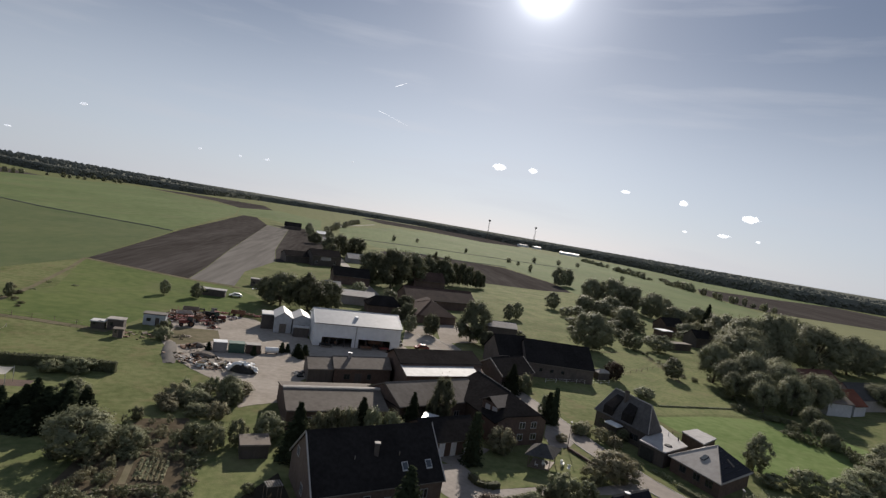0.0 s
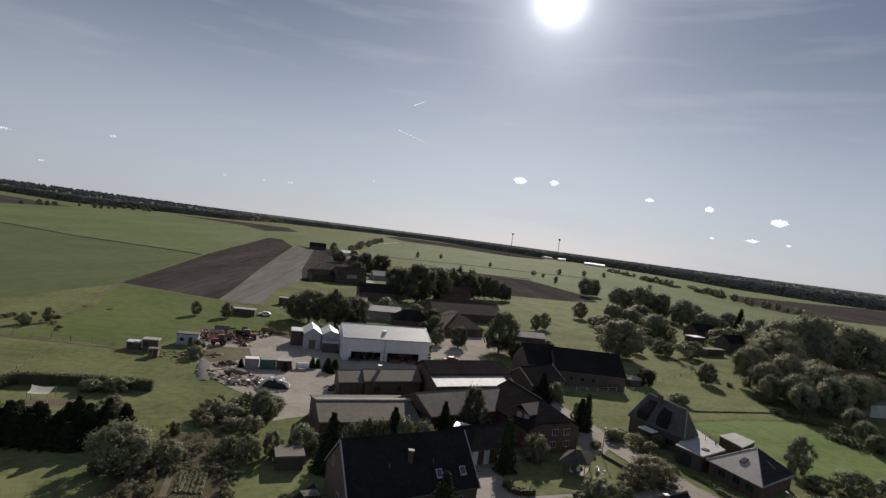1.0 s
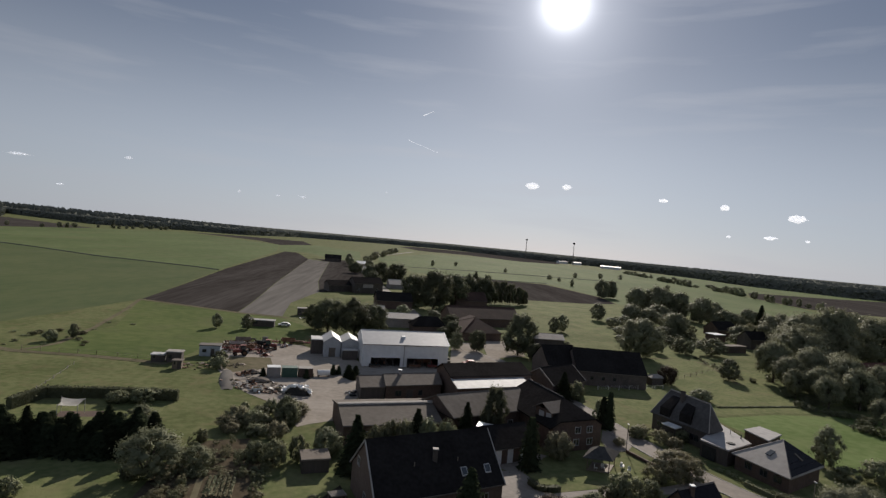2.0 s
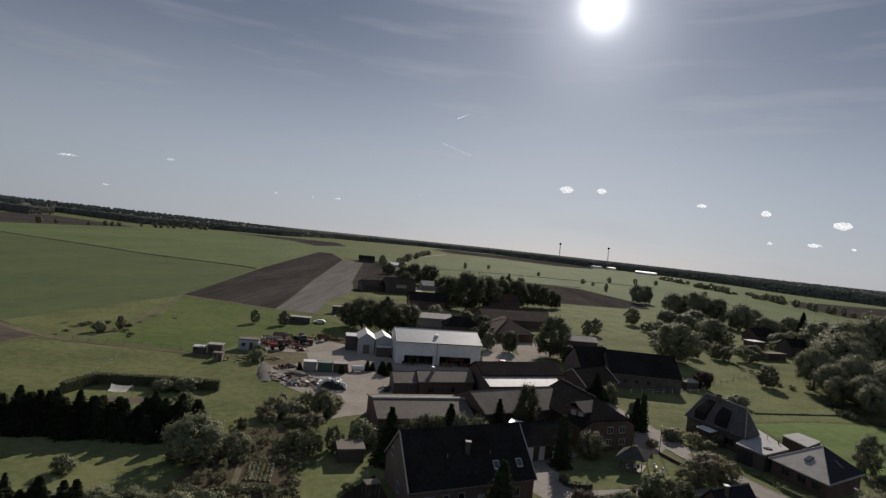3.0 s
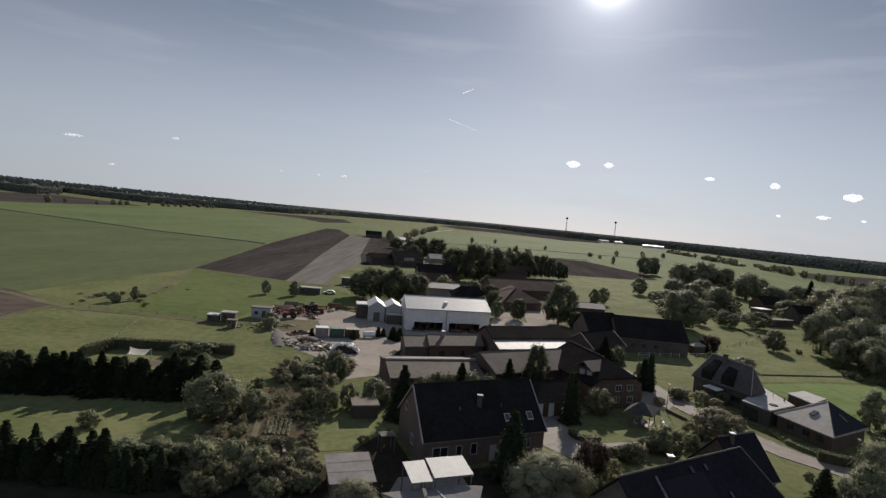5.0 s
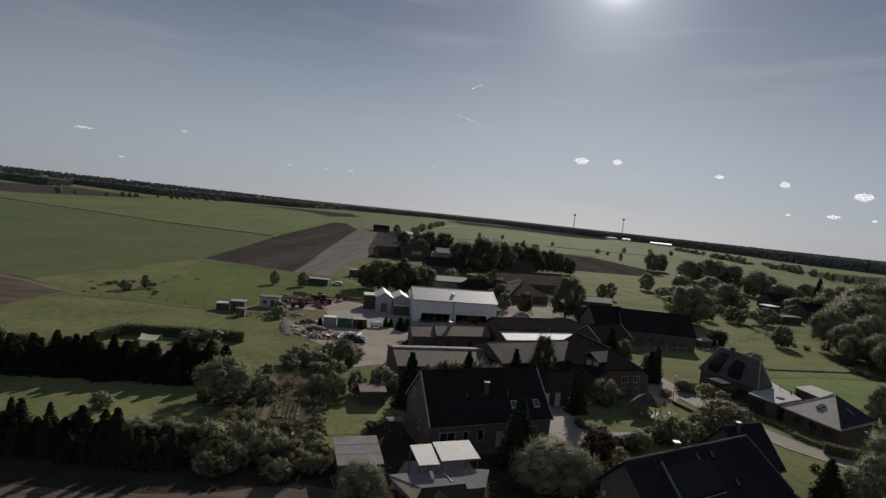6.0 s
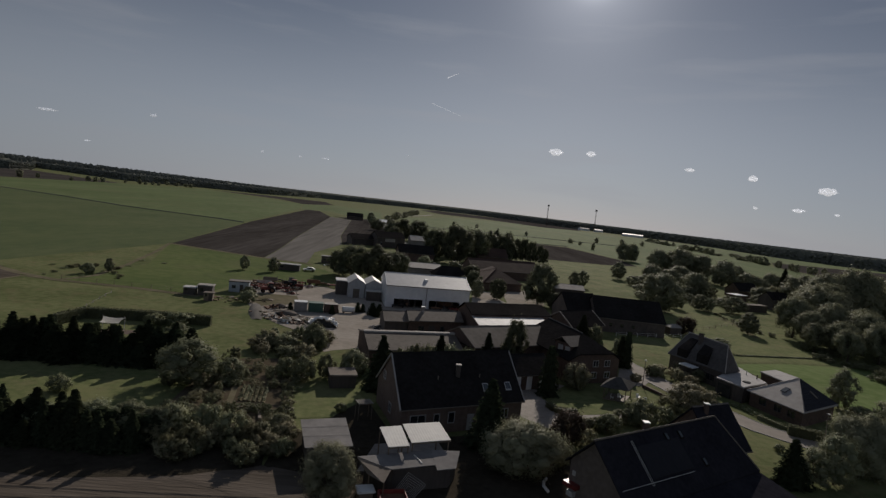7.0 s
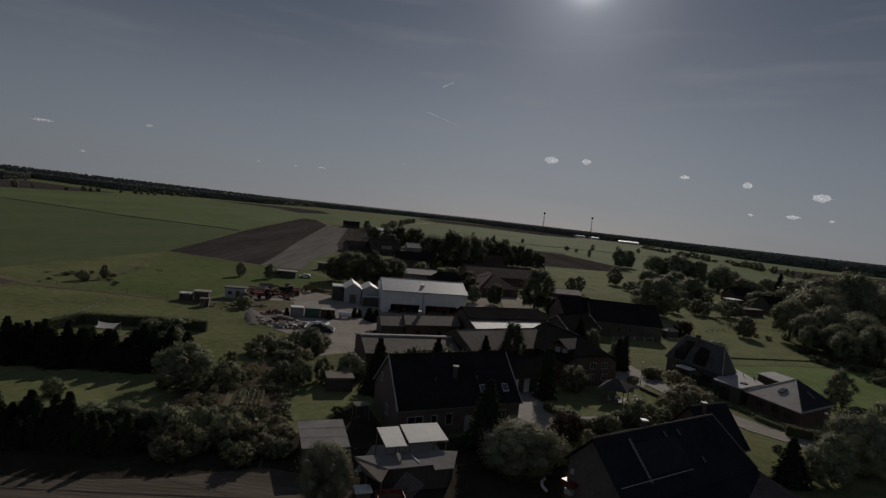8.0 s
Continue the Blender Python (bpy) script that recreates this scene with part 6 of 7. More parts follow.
thicket("low shrub along the garden path",
      [(59.0 + 0.45 * k + scatter.uniform(-.3, .3), 97.5 - 1.35 * k, scatter.uniform(0.5, 1.1), scatter.uniform(0.5, 0.9)) for k in range(9)], 3)
plant("bush", SHRUBS, "shrub beside the paved drive", "bush", "drive shrubs",
      [(24 + 1.9 * k, 77.5 + 1.0 * k + scatter.uniform(-.6, .6), scatter.uniform(1.6, 2.8), scatter.uniform(1.3, 1.9)) for k in range(9)])


def hedge_row(label, group, start, end, step, h, r, kinds, wobble=0.5):
    a, b = Vector(start), Vector(end)
    k = int((b - a).length / step)
    plant("hedge_tree", kinds, label, "tree", group,
          [(*(a.lerp(b, i / k) + Vector((scatter.uniform(-.3, .3), scatter.uniform(-wobble, wobble)))), h * scatter.uniform(0.68, 1.26), r * scatter.uniform(0.85, 1.2)) for i in range(k + 1)])


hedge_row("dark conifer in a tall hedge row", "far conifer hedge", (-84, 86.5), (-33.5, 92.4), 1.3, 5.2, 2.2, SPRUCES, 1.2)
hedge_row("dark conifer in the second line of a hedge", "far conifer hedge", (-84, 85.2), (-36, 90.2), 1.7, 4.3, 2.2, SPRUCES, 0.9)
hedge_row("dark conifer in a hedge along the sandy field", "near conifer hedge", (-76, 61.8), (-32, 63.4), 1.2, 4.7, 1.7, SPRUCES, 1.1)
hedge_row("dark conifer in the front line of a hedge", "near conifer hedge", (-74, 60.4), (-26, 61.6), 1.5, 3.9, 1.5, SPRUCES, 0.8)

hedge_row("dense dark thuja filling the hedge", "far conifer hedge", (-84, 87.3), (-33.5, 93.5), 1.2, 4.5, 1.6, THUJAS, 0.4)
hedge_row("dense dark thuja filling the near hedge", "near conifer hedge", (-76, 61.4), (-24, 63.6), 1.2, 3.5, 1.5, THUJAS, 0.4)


def clipped_hedge(label, line, width, height, leaf_material=SHRUB_LEAF):
    """A clipped hedge: a leafy block along a line."""
    rng = random.Random(int(line[0][0] * 10))
    ob = thing("hedge", line[0], label, "hedge")
    pts, nrms, sizes = [], [], []
    core = bmesh.new()
    for (x0, y0), (x1, y1) in zip(line, line[1:]):
        d = Vector((x1 - x0, y1 - y0, 0))
        ln = d.length
        d.normalize()
        nv = Vector((-d.y, d.x, 0))
        a, b = Vector((x0, y0, 0)), Vector((x1, y1, 0))
        w2 = width * 0.42
        hexa(core, [a - nv * w2, b - nv * w2, b + nv * w2, a + nv * w2], [p + Vector((0, 0, height * 0.93)) for p in (a - nv * w2, b - nv * w2, b + nv * w2, a + nv * w2)])
        for _ in range(int(ln * (width + 2 * height) * 22)):
            s = rng.uniform(0, ln)
            q = rng.uniform(0, width + 2 * height)
            if q < height:
                off, z, nn = -width / 2, q, -nv
            elif q < 2 * height:
                off, z, nn = width / 2, q - height, nv
            else:
                off, z, nn = q - 2 * height - width / 2, height, Vector((0, 0, 1))
            pts.append(a + d * s + nv * (off + rng.uniform(-.08, .08)) + Vector((0, 0, max(0.1, z + rng.uniform(-.1, .1)))))
            nrms.append(nn)
            sizes.append(rng.uniform(0.1, 0.2))
    verts, faces = quad_cloud(pts, sizes, nrms, rng)
    off = len(verts)
    core.verts.index_update()
    verts += [v.co.copy() for v in core.verts]
    faces += [tuple(v.index + off for v in f.verts) for f in core.faces]
    core.free()
    at = base_of(ob)
    me = mesh_of("foliage", [v - at for v in verts], faces, leaf_material)
    c = new("foliage", me)
    c.parent = ob


clipped_hedge("clipped green hedge round the small lawn", [(-60.4, 107.5), (-59.0, 115.4), (-44, 118.0), (-36.6, 118.2)], 1.2, 2.0, VILLAGE_LEAF)
clipped_hedge("low rounded dark hedge at the corner of the front lawn", [(24.2, 88.0), (24.8, 86.0), (26.0, 85.3), (28.0, 85.9)], 1.0, 0.8, VILLAGE_LEAF)
clipped_hedge("low dark hedge bank across the meadow", [(83, 140), (95, 143), (108, 146)], 0.5, 0.3)
clipped_hedge("clipped dark hedge beside the road", [(60.8, 85.6), (65.2, 83.2)], 1.3, 1.5, VILLAGE_LEAF)
clipped_hedge("low clipped hedge along the road verge", [(60.0, 92.0), (61.6, 87.8), (62.4, 86.4)], 0.6, 0.6)


# ---- far rows of trees and woods ----
plant("tree", FAR_TREES, "lone tree in a distant row across the fields", "tree", "far field trees", [
    (-592, 932, 12, 6), (-602, 992, 9, 4), (-584, 1054, 7, 4), (-592, 1120, 11, 6), (-586, 1135, 10, 5), (-599, 1187, 10, 6), (-623, 1328, 7, 5), (-606, 1358, 12, 6), (-597, 1367, 9, 5), (-612, 1439, 8, 5), (-600, 1443, 8, 5), (-650, 1615, 11, 8), (-616, 1587, 11, 8), (-614, 1648, 11, 8), (-599, 1645, 11, 8)])
plant("tree", FAR_TREES, "lone tree in the wide green field", "tree", "far field trees", [
    (59.7, 817, 9, 3), (99.4, 887, 7, 3), (160.5, 813, 6, 3), (197.6, 720, 6, 4), (201.7, 690, 5, 2.5), (263, 822, 8, 4), (190, 602, 8, 2.6), (314, 862, 9, 4), (340, 700, 7, 3), (360, 900, 8, 4)])
rng = random.Random(41)
for line, n_trees, h in (([(511, 1259), (491, 1078)], 18, 9), ([(470, 1010), (446, 833)], 20, 10), ([(486, 868), (484, 860)], 1, 14), ([(450, 782), (433, 687)], 9, 11), ([(430, 660), (412, 601), (421, 557), (418, 525)], 12, 8)):
    row = []
    for i in range(n_trees):
        f = (i + 0.5) / n_trees * (len(line) - 1)
        k = int(f)
        p = Vector(line[k]).lerp(Vector(line[k + 1]), f - k)
        row.append((p.x + rng.uniform(-5, 5), p.y + rng.uniform(-5, 5), h * rng.uniform(0.4, 1.2), h * rng.uniform(0.35, 0.6)))
    plant("bush", FAR_BUSHES, "leafy bush in the far hedgerow", "bush", "far hedgerow", row)
plant("tree", FAR_TREES, "tree lining the road out of the village", "tree", "road trees",
      [(-30 + 3.2 * k + rng.uniform(-3, 3), 760 + 48 * k, rng.uniform(8, 13), rng.uniform(4, 6)) for k in range(14)])


def ditch_bank(label, line, wide=1.0):
    """A low overgrown bank between two fields."""
    ob = thing("field_bank", line[0], label, "bank", kind="stuff")
    bm = bmesh.new()
    for (x0, y0), (x1, y1) in zip(line, line[1:]):
        d = Vector((x1 - x0, y1 - y0, 0)).normalized()
        nv = Vector((-d.y, d.x, 0))
        a, b = Vector((x0, y0, 0)), Vector((x1, y1, 0))
        prof = ((-1.6 * wide, 0.02), (-0.5 * wide, 0.55), (0.5 * wide, 0.55), (1.6 * wide, 0.02))
        hexa(bm, [a + nv * s + Vector((0, 0, z)) for s, z in prof], [b + nv * s + Vector((0, 0, z)) for s, z in prof])
    part("bank", bm, WOODLAND, ob)


ditch_bank("dark overgrown ditch bank across the fields", [(15, 719), (111, 764), (203, 778), (320, 800)])
ditch_bank("dark overgrown bank between crops and ley", [(-121, 441), (-138, 452), (-224, 482), (-294, 527), (-377, 571), (-620, 722)], 0.7)
ditch_bank("dark overgrown ditch bank beside the fallow field", [(60, 614), (122, 602), (167, 617)])


def far_woods():
    """Woodland round the whole horizon: crowns in front, a closed canopy behind."""
    front = [(-3600, 700), (-2200, 1150), (-1500, 1400), (-1190, 1660), (-950, 1455), (-1020, 1660), (-1387, 2240), (-1125, 1990), (-760, 1625), (-625, 1880), (-468, 1960),
             (-386, 2560), (0, 2900), (300, 2800), (500, 2190), (540, 1930), (690, 1760), (730, 1540), (735, 1380), (712, 1130), (755, 1030), (780, 970), (1010, 840), (1340, 730), (2100, 470), (3600, 100)]
    lower = lambda a, reach: min(17.0, max(0.0, math.pi * 0.46 - a) * reach * 0.010)
    rng = random.Random(77)
    bm = bmesh.new()
    top = 18.0
    rows = []
    for x, y in front:
        d = Vector((x, y)).normalized()
        fall = lower(math.atan2(y, x), 4300)
        rows.append([bm.verts.new((x, y, 0)), bm.verts.new((x + d.x * 8, y + d.y * 8, top)),
                     bm.verts.new((d.x * 4300, d.y * 4300, top + 3 - fall)), bm.verts.new((d.x * 4700, d.y * 4700, top + 6 - fall * 1.2))])
    for r, s in zip(rows, rows[1:]):
        for j in range(3):
            bm.faces.new((r[j], s[j], s[j + 1], r[j + 1]))
    base = thing("woodland", front[0], "dark mixed woodland along the whole horizon", "woods", kind="stuff")
    canopy = part("canopy", bm, WOODLAND, base)
    verts, faces = [], []
    for (x0, y0), (x1, y1) in zip(front, front[1:]):
        ln = math.hypot(x1 - x0, y1 - y0)
        near = min(math.hypot(x0, y0), math.hypot(x1, y1)) < 3300
        for _ in range(int(ln / (1.7 if near else 9))):
            f = rng.random()
            x, y = x0 + (x1 - x0) * f, y0 + (y1 - y0) * f
            d = Vector((x, y)).normalized()
            depth = rng.random() ** 1.6 * 190 - 4
            r = rng.uniform(3.2, 6.0)
            z = rng.uniform(17.5, 19.5) if depth > 6 else rng.uniform(5, 18)
            vs, fs = blob((x + d.x * depth, y + d.y * depth, z - 2), (r, r, rng.uniform(2.6, 4.2)), rng)
            off = len(verts)
            verts += vs
            faces += [tuple(i + off for i in g) for g in fs]
    for (x0, y0), (x1, y1) in zip(front, front[1:]):
        ln = math.hypot(x1 - x0, y1 - y0)
        if max(math.hypot(x0, y0), math.hypot(x1, y1)) > 2350:
            continue
        for _ in range(int(ln / 2.6)):
            f, r = rng.random(), rng.uniform(2.0, 3.6)
            x, y = x0 + (x1 - x0) * f, y0 + (y1 - y0) * f
            d = Vector((x, y)).normalized() * rng.uniform(-5, 3)
            vs, fs = blob((x + d.x, y + d.y, rng.uniform(2, 15.5)), (r, r, rng.uniform(1.8, 3.6)), rng)
            off = len(verts)
            verts += vs
            faces += [tuple(i + off for i in g) for g in fs]
    # further rows of crowns, one behind the other, up to the skyline
    for reach in (1500, 1750, 2000, 2300, 2650, 3050, 3500, 3950, 4350):
        step = reach * (0.0042 if reach < 2500 else 0.0056)
        k = int(reach * math.pi * 0.62 / step)
        for i in range(k):
            a = math.pi * 0.5 - math.pi * 0.31 + math.pi * 0.62 * i / k
            x, y = reach * math.cos(a), reach * math.sin(a)
            for (x0, y0), (x1, y1) in zip(front, front[1:]):
                a0, a1 = math.atan2(y0, x0), math.atan2(y1, x1)
                if min(a0, a1) <= a <= max(a0, a1):
                    f = (a - a0) / (a1 - a0)
                    if reach < math.hypot(x0, y0) * (1 - f) + math.hypot(x1, y1) * f + 60:
                        break
            else:
                r = step * rng.uniform(0.45, 0.8)
                rise = max(0.0, a - math.pi * 0.55) * reach * 0.014
                vs, fs = blob((x + rng.uniform(-step, step), y + rng.uniform(-40, 40), rng.uniform(15.8, 17.2) + rise / 2 - lower(a, reach - 1300)), (r, r, 5.5 + rise / 2), rng)
                off = len(verts)
                verts += vs
                faces += [tuple(j + off for j in g) for g in fs]
    at = base_of(base)
    me = mesh_of("crowns", [v - at for v in verts], faces, WOODLAND)
    c = new("crowns", me)
    c.parent = base
    tagged(c, kind="stuff")


far_woods()


# ---- clouds and vapour trails ----
def cloud(az, el, width, height, far=4200, label="small white fair-weather cloud"):
    rng = random.Random(int(az * 100))
    d = Vector((math.sin(radians(az)) * math.cos(radians(el)), math.cos(radians(az)) * math.cos(radians(el)), math.sin(radians(el))))
    at = d * far
    side = Vector((d.y, -d.x, 0)).normalized()
    verts, faces = [], []
    for k in range(60):
        f = rng.gauss(0, 0.42)
        f = max(-1.1, min(1.1, f))
        s = max(0, 1 - abs(f) ** 1.5) * 0.8 + 0.12
        r = height * s * rng.uniform(0.10, 0.42)
        vs, fs = blob(side * f * width * 0.5 + Vector((0, 0, height * s * rng.uniform(-.45, .55))), (r * 1.7, r * 1.7, r), rng, 1, 0.08)
        off = len(verts)
        verts += vs
        faces += [tuple(i + off for i in g) for g in fs]
    me = mesh_of("cloud", verts, faces, THIN_CLOUD if az < 0 else CLOUD)
    me.shade_smooth()
    ob = new("cloud", me)
    ob.location = at
    tagged(ob, label, "cloud", "fair-weather clouds", "structure")


for az, el, wd, ht in ((13.0, 6.3, 120, 42), (16.2, 6.4, 75, 32), (35.5, 4.7, 130, 40), (-23.4, 5.0, 70, 20), (-31.0, 4.2, 200, 18), (24.9, 5.7, 80, 22), (30.0, 5.35, 62, 34),
                       (33.7, 3.0, 100, 20), (-8.6, 3.3, 90, 14), (-10.9, 3.2, 40, 14), (-14.3, 3.2, 36, 16), (-28.1, 2.2, 60, 12), (30.5, 2.9, 34, 14), (36.4, 2.9, 36, 12), (-0.9, 4.5, 26, 10)):
    cloud(az, el + 0.2, wd * (0.7 if az < 0 else 0.9), ht * (0.75 if az < 0 else 0.9))


def vapour_trail(az0, el0, az1, el1, r, label):
    p, q = (Vector((math.sin(radians(a)) * math.cos(radians(e)), math.cos(radians(a)) * math.cos(radians(e)), math.sin(radians(e)))) * 4300 for a, e in ((az0, el0), (az1, el1)))
    bm = bmesh.new()
    tube(bm, p, q, r, r * 0.4, 7)
    me = bpy.data.meshes.new("vapour_trail")
    bm.to_mesh(me)
    bm.free()
    me.materials.append(CLOUD)
    tagged(new("vapour_trail", me), label, "vapour trail", kind="structure")


vapour_trail(2.0, 12.2, 3.0, 12.7, 2.6, "short bright vapour trail of an aircraft")
vapour_trail(0.8, 9.8, 3.7, 8.9, 1.1, "thin fading vapour trail")


# ---- farmyard machines and clutter ----
def wheel(parent, at, r, width, axis):
    x = Vector(axis).normalized()
    bm = bmesh.new()
    p = Vector(at)
    tube(bm, p - x * width / 2, p + x * width / 2, r, r, 14)
    tyre = part("wheel", bm, RUBBER, parent, bevel=0.04)
    bm = bmesh.new()
    tube(bm, p - x * (width / 2 + 0.02), p + x * (width / 2 + 0.02), r * 0.5, r * 0.5, 10)
    part("rim", bm, RUST, tyre)


def turned(x, y, deg):
    c, s = math.cos(radians(deg)), math.sin(radians(deg))
    return plan_of((x, y), (x + c, y + s), (x - s, y + c))[0], Vector((c, s, 0)), Vector((-s, c, 0))


def tractor(x, y, deg, paint, label):
    w, along, across = turned(x, y, deg)
    ob = thing("tractor", (x, y), label, "tractor", "machines in the yard")
    bm = bmesh.new()
    box(bm, w, 0.2, 1.9, 0.45, 1.25, 0.7, 1.6)
    part("bonnet", bm, paint, ob, bevel=0.1)
    bm = bmesh.new()
    box(bm, w, -1.5, 0.2, 0.2, 1.5, 0.8, 1.5)
    part("body", bm, paint, ob, bevel=0.08)
    bm = bmesh.new()
    low = [w(a, b, 1.5) for a, b in ((-1.3, .25), (0.15, .25), (0.15, 1.45), (-1.3, 1.45))]
    high = [w(a, b, 2.6) for a, b in ((-1.2, .35), (-0.05, .35), (-0.05, 1.35), (-1.2, 1.35))]
    hexa(bm, low, high)
    part("cab", bm, GLASS, ob)
    bm = bmesh.new()
    box(bm, w, -1.35, 0.1, 0.25, 1.45, 2.6, 2.75)
    part("cab_roof", bm, paint, ob, bevel=0.04)
    for a, r, wd in ((-0.9, 0.8, 0.45), (1.4, 0.5, 0.3)):
        for b in (-0.05, 1.75):
            wheel(ob, w(a, b, r), r, wd, across)
    bm = bmesh.new()
    tube(bm, w(1.0, 0.5, 1.6), w(1.0, 0.5, 2.5), 0.05, 0.05)
    part("exhaust", bm, DARK_PAINT, ob)
    return ob


def trailer(x, y, deg, length, paint, label, side=0.7):
    w, along, across = turned(x, y, deg)
    ob = thing("trailer", (x, y), label, "trailer", "machines in the yard")
    bm = bmesh.new()
    box(bm, w, 0, length, 0, 2.0, 0.75, 0.95)
    part("bed", bm, RUST, ob)
    for a0, a1, b0, b1 in ((0, length, 0, 0.08), (0, length, 1.92, 2.0), (0, 0.08, 0.08, 1.92), (length - 0.08, length, 0.08, 1.92)):
        bm = bmesh.new()
        box(bm, w, a0, a1, b0, b1, 0.95, 0.95 + side)
        part("side_board", bm, paint, ob)
    for a in (length * 0.25, length * 0.75):
        for b in (0.1, 1.9):
            wheel(ob, w(a, b, 0.4), 0.4, 0.25, across)
    bm = bmesh.new()
    tube(bm, w(length, 1.0, 0.8), w(length + 1.3, 1.0, 0.5), 0.06, 0.06)
    part("drawbar", bm, RUST, ob)


def implement(x, y, deg, paint, label, width=3.0):
    """A harrow or cultivator: a frame with tines and two wheels."""
    w, along, across = turned(x, y, deg)
    ob = thing("implement", (x, y), label, "farm machine", "machines in the yard")
    for b in (0.2, 0.9, 1.6):
        bm = bmesh.new()
        box(bm, w, 0, width, b, b + 0.12, 0.75, 0.9)
        part("beam", bm, paint, ob)
    for a in (0.2, width / 2, width - 0.2):
        bm = bmesh.new()
        box(bm, w, a - 0.06, a + 0.06, 0.0, 1.8, 0.9, 1.0)
        part("cross_beam", bm, paint, ob)
    for k in range(int(width / 0.5)):
        for b in (0.26, 0.96, 1.66):
            bm = bmesh.new()
            tube(bm, w(0.25 + 0.5 * k, b, 0.75), w(0.25 + 0.5 * k, b + 0.25, 0.05), 0.04, 0.03, 4)
            part("tine", bm, RUST, ob)
    for a in (0.0, width):
        wheel(ob, w(a, 2.2, 0.45), 0.45, 0.22, along)
    bm = bmesh.new()
    tube(bm, w(width / 2, 1.8, 0.9), w(width / 2, 2.6, 1.7), 0.07, 0.05)
    part("hitch", bm, paint, ob)


def container(x, y, deg, length, height, paint, roof, label):
    w, along, across = turned(x, y, deg)
    ob = thing("container", (x, y), label, "container", "containers in the yard")
    bm = bmesh.new()
    box(bm, w, 0, length, 0, 2.4, 0.12, height)
    part("body", bm, paint, ob, bevel=0.04)
    bm = bmesh.new()
    box(bm, w, -0.05, length + 0.05, -0.05, 2.45, height + 0.003, height + 0.1)
    part("roof", bm, roof, ob)
    for k in range(int(length / 0.4)):
        bm = bmesh.new()
        box(bm, w, 0.2 + 0.4 * k, 0.32 + 0.4 * k, -0.05, 0.0, 0.2, height - 0.1)
        part("rib", bm, paint, ob)
    for a in (0.1, length - 0.3):
        bm = bmesh.new()
        box(bm, w, a, a + 0.2, 0.2, 2.2, 0, 0.12)
        part("skid", bm, DARK_PAINT, ob)


container(-24.6, 140.2, 14, 2.9, 2.3, GREY_RENDER, BRIGHT_SHEET, "grey site container with a white roof")
container(-21.4, 141.0, 14, 3.4, 2.2, GREEN_PAINT, GREEN_PAINT, "green steel container in the farmyard")
container(-17.8, 142.0, 14, 3.2, 2.1, BRICK, PALE_SHEET, "rust-red container with a pale roof edge")


def tank(x, y, deg, length, r, label):
    w, along, across = turned(x, y, deg)
    ob = thing("tank", (x, y), label, "tank")
    bm = bmesh.new()
    tube(bm, w(0, 0, r + 0.2), w(length, 0, r + 0.2), r, r, 14)
    part("barrel", bm, WHITE_PAINT, ob, bevel=0.12)
    for a in (0.4, length - 0.4):
        bm = bmesh.new()
        box(bm, w, a - 0.1, a + 0.1, -r * 0.8, r * 0.8, 0, 0.45)
        part("cradle", bm, RUST, ob)


def tarp_heap(x, y, rx, ry, h, label):
    """A heap under a crumpled tarpaulin, held down along its foot."""
    rng = random.Random(int(x * 7))
    ob = thing("covered_heap", (x, y), label, "heap", "heaps in the yard")
    vs, fs = blob((0, 0, 0), (rx, ry, h), rng, 3, 0.06)
    c = new("tarpaulin", mesh_of("tarpaulin", [Vector((v.x, v.y, max(v.z, 0.02))) for v in vs], fs, GREY_SHEET))
    c.parent = ob
    for k in range(9):
        a = k * math.tau / 9 + rng.uniform(-.2, .2)
        bm = bmesh.new()
        p = Vector((x + rx * 1.02 * math.cos(a), y + ry * 1.02 * math.sin(a), 0.1))
        tube(bm, p, p + Vector((0, 0, 0.22)), 0.26, 0.2, 8)
        part("weight", bm, RUBBER, ob)


tarp_heap(-25.4, 136.2, 2.4, 1.6, 1.0, "dull grey tarpaulin over a long heap of straw")
tarp_heap(-28.6, 143.4, 1.5, 1.3, 1.0, "brown sheeted stack in the yard")


def tub(x, y, r, h):
    ob = thing("tub", (x, y), "round white plastic tub standing in the yard", "tub")
    bm = bmesh.new()
    tube(bm, (x, y, 0), (x, y, h), r * 0.85, r, 16)
    part("body", bm, WHITE_PAINT, ob, bevel=0.04)
    bm = bmesh.new()
    for k in range(16):
        a, b = k * math.tau / 16, (k + 1) * math.tau / 16
        tube(bm, (x + r * math.cos(a), y + r * math.sin(a), h), (x + r * math.cos(b), y + r * math.sin(b), h), 0.06, 0.06, 5)
    part("rim", bm, WHITE_PAINT, ob)
    bm = bmesh.new()
    tube(bm, (x, y, h), (x, y, h + 0.02), r * 0.9, r * 0.9, 16)
    part("contents", bm, GARDEN_SOIL, ob, "dark contents")


tub(-24.2, 128.4, 1.0, 0.8)


tank(-13.9, 144.4, 16, 3.0, 0.7, "white plastic tank lying in the farmyard")
plant("bush", THUJAS, "small dark thuja in the farmyard", "bush", "yard thujas", [(-16.0, 141.6, 2.4, 0.9), (-15.2, 143.4, 2.0, 0.8), (-10.4, 147.0, 2.6, 1.0), (-9.2, 147.8, 2.2, 0.9), (-6.6, 145.4, 3.2, 1.5), (-5.0, 146.6, 2.8, 1.3), (-5.6, 143.6, 2.2, 1.2), (-25.8, 141.4, 2.0, 0.9)])
tractor(-36.2, 162.6, 200, RED_PAINT, "red tractor parked among farm machines")
tractor(-33.0, 176.6, 170, DARK_PAINT, "tall dark tractor behind the machines")
tractor(0.6, 163.2, 190, DARK_PAINT, "dark tractor parked in the open hall")
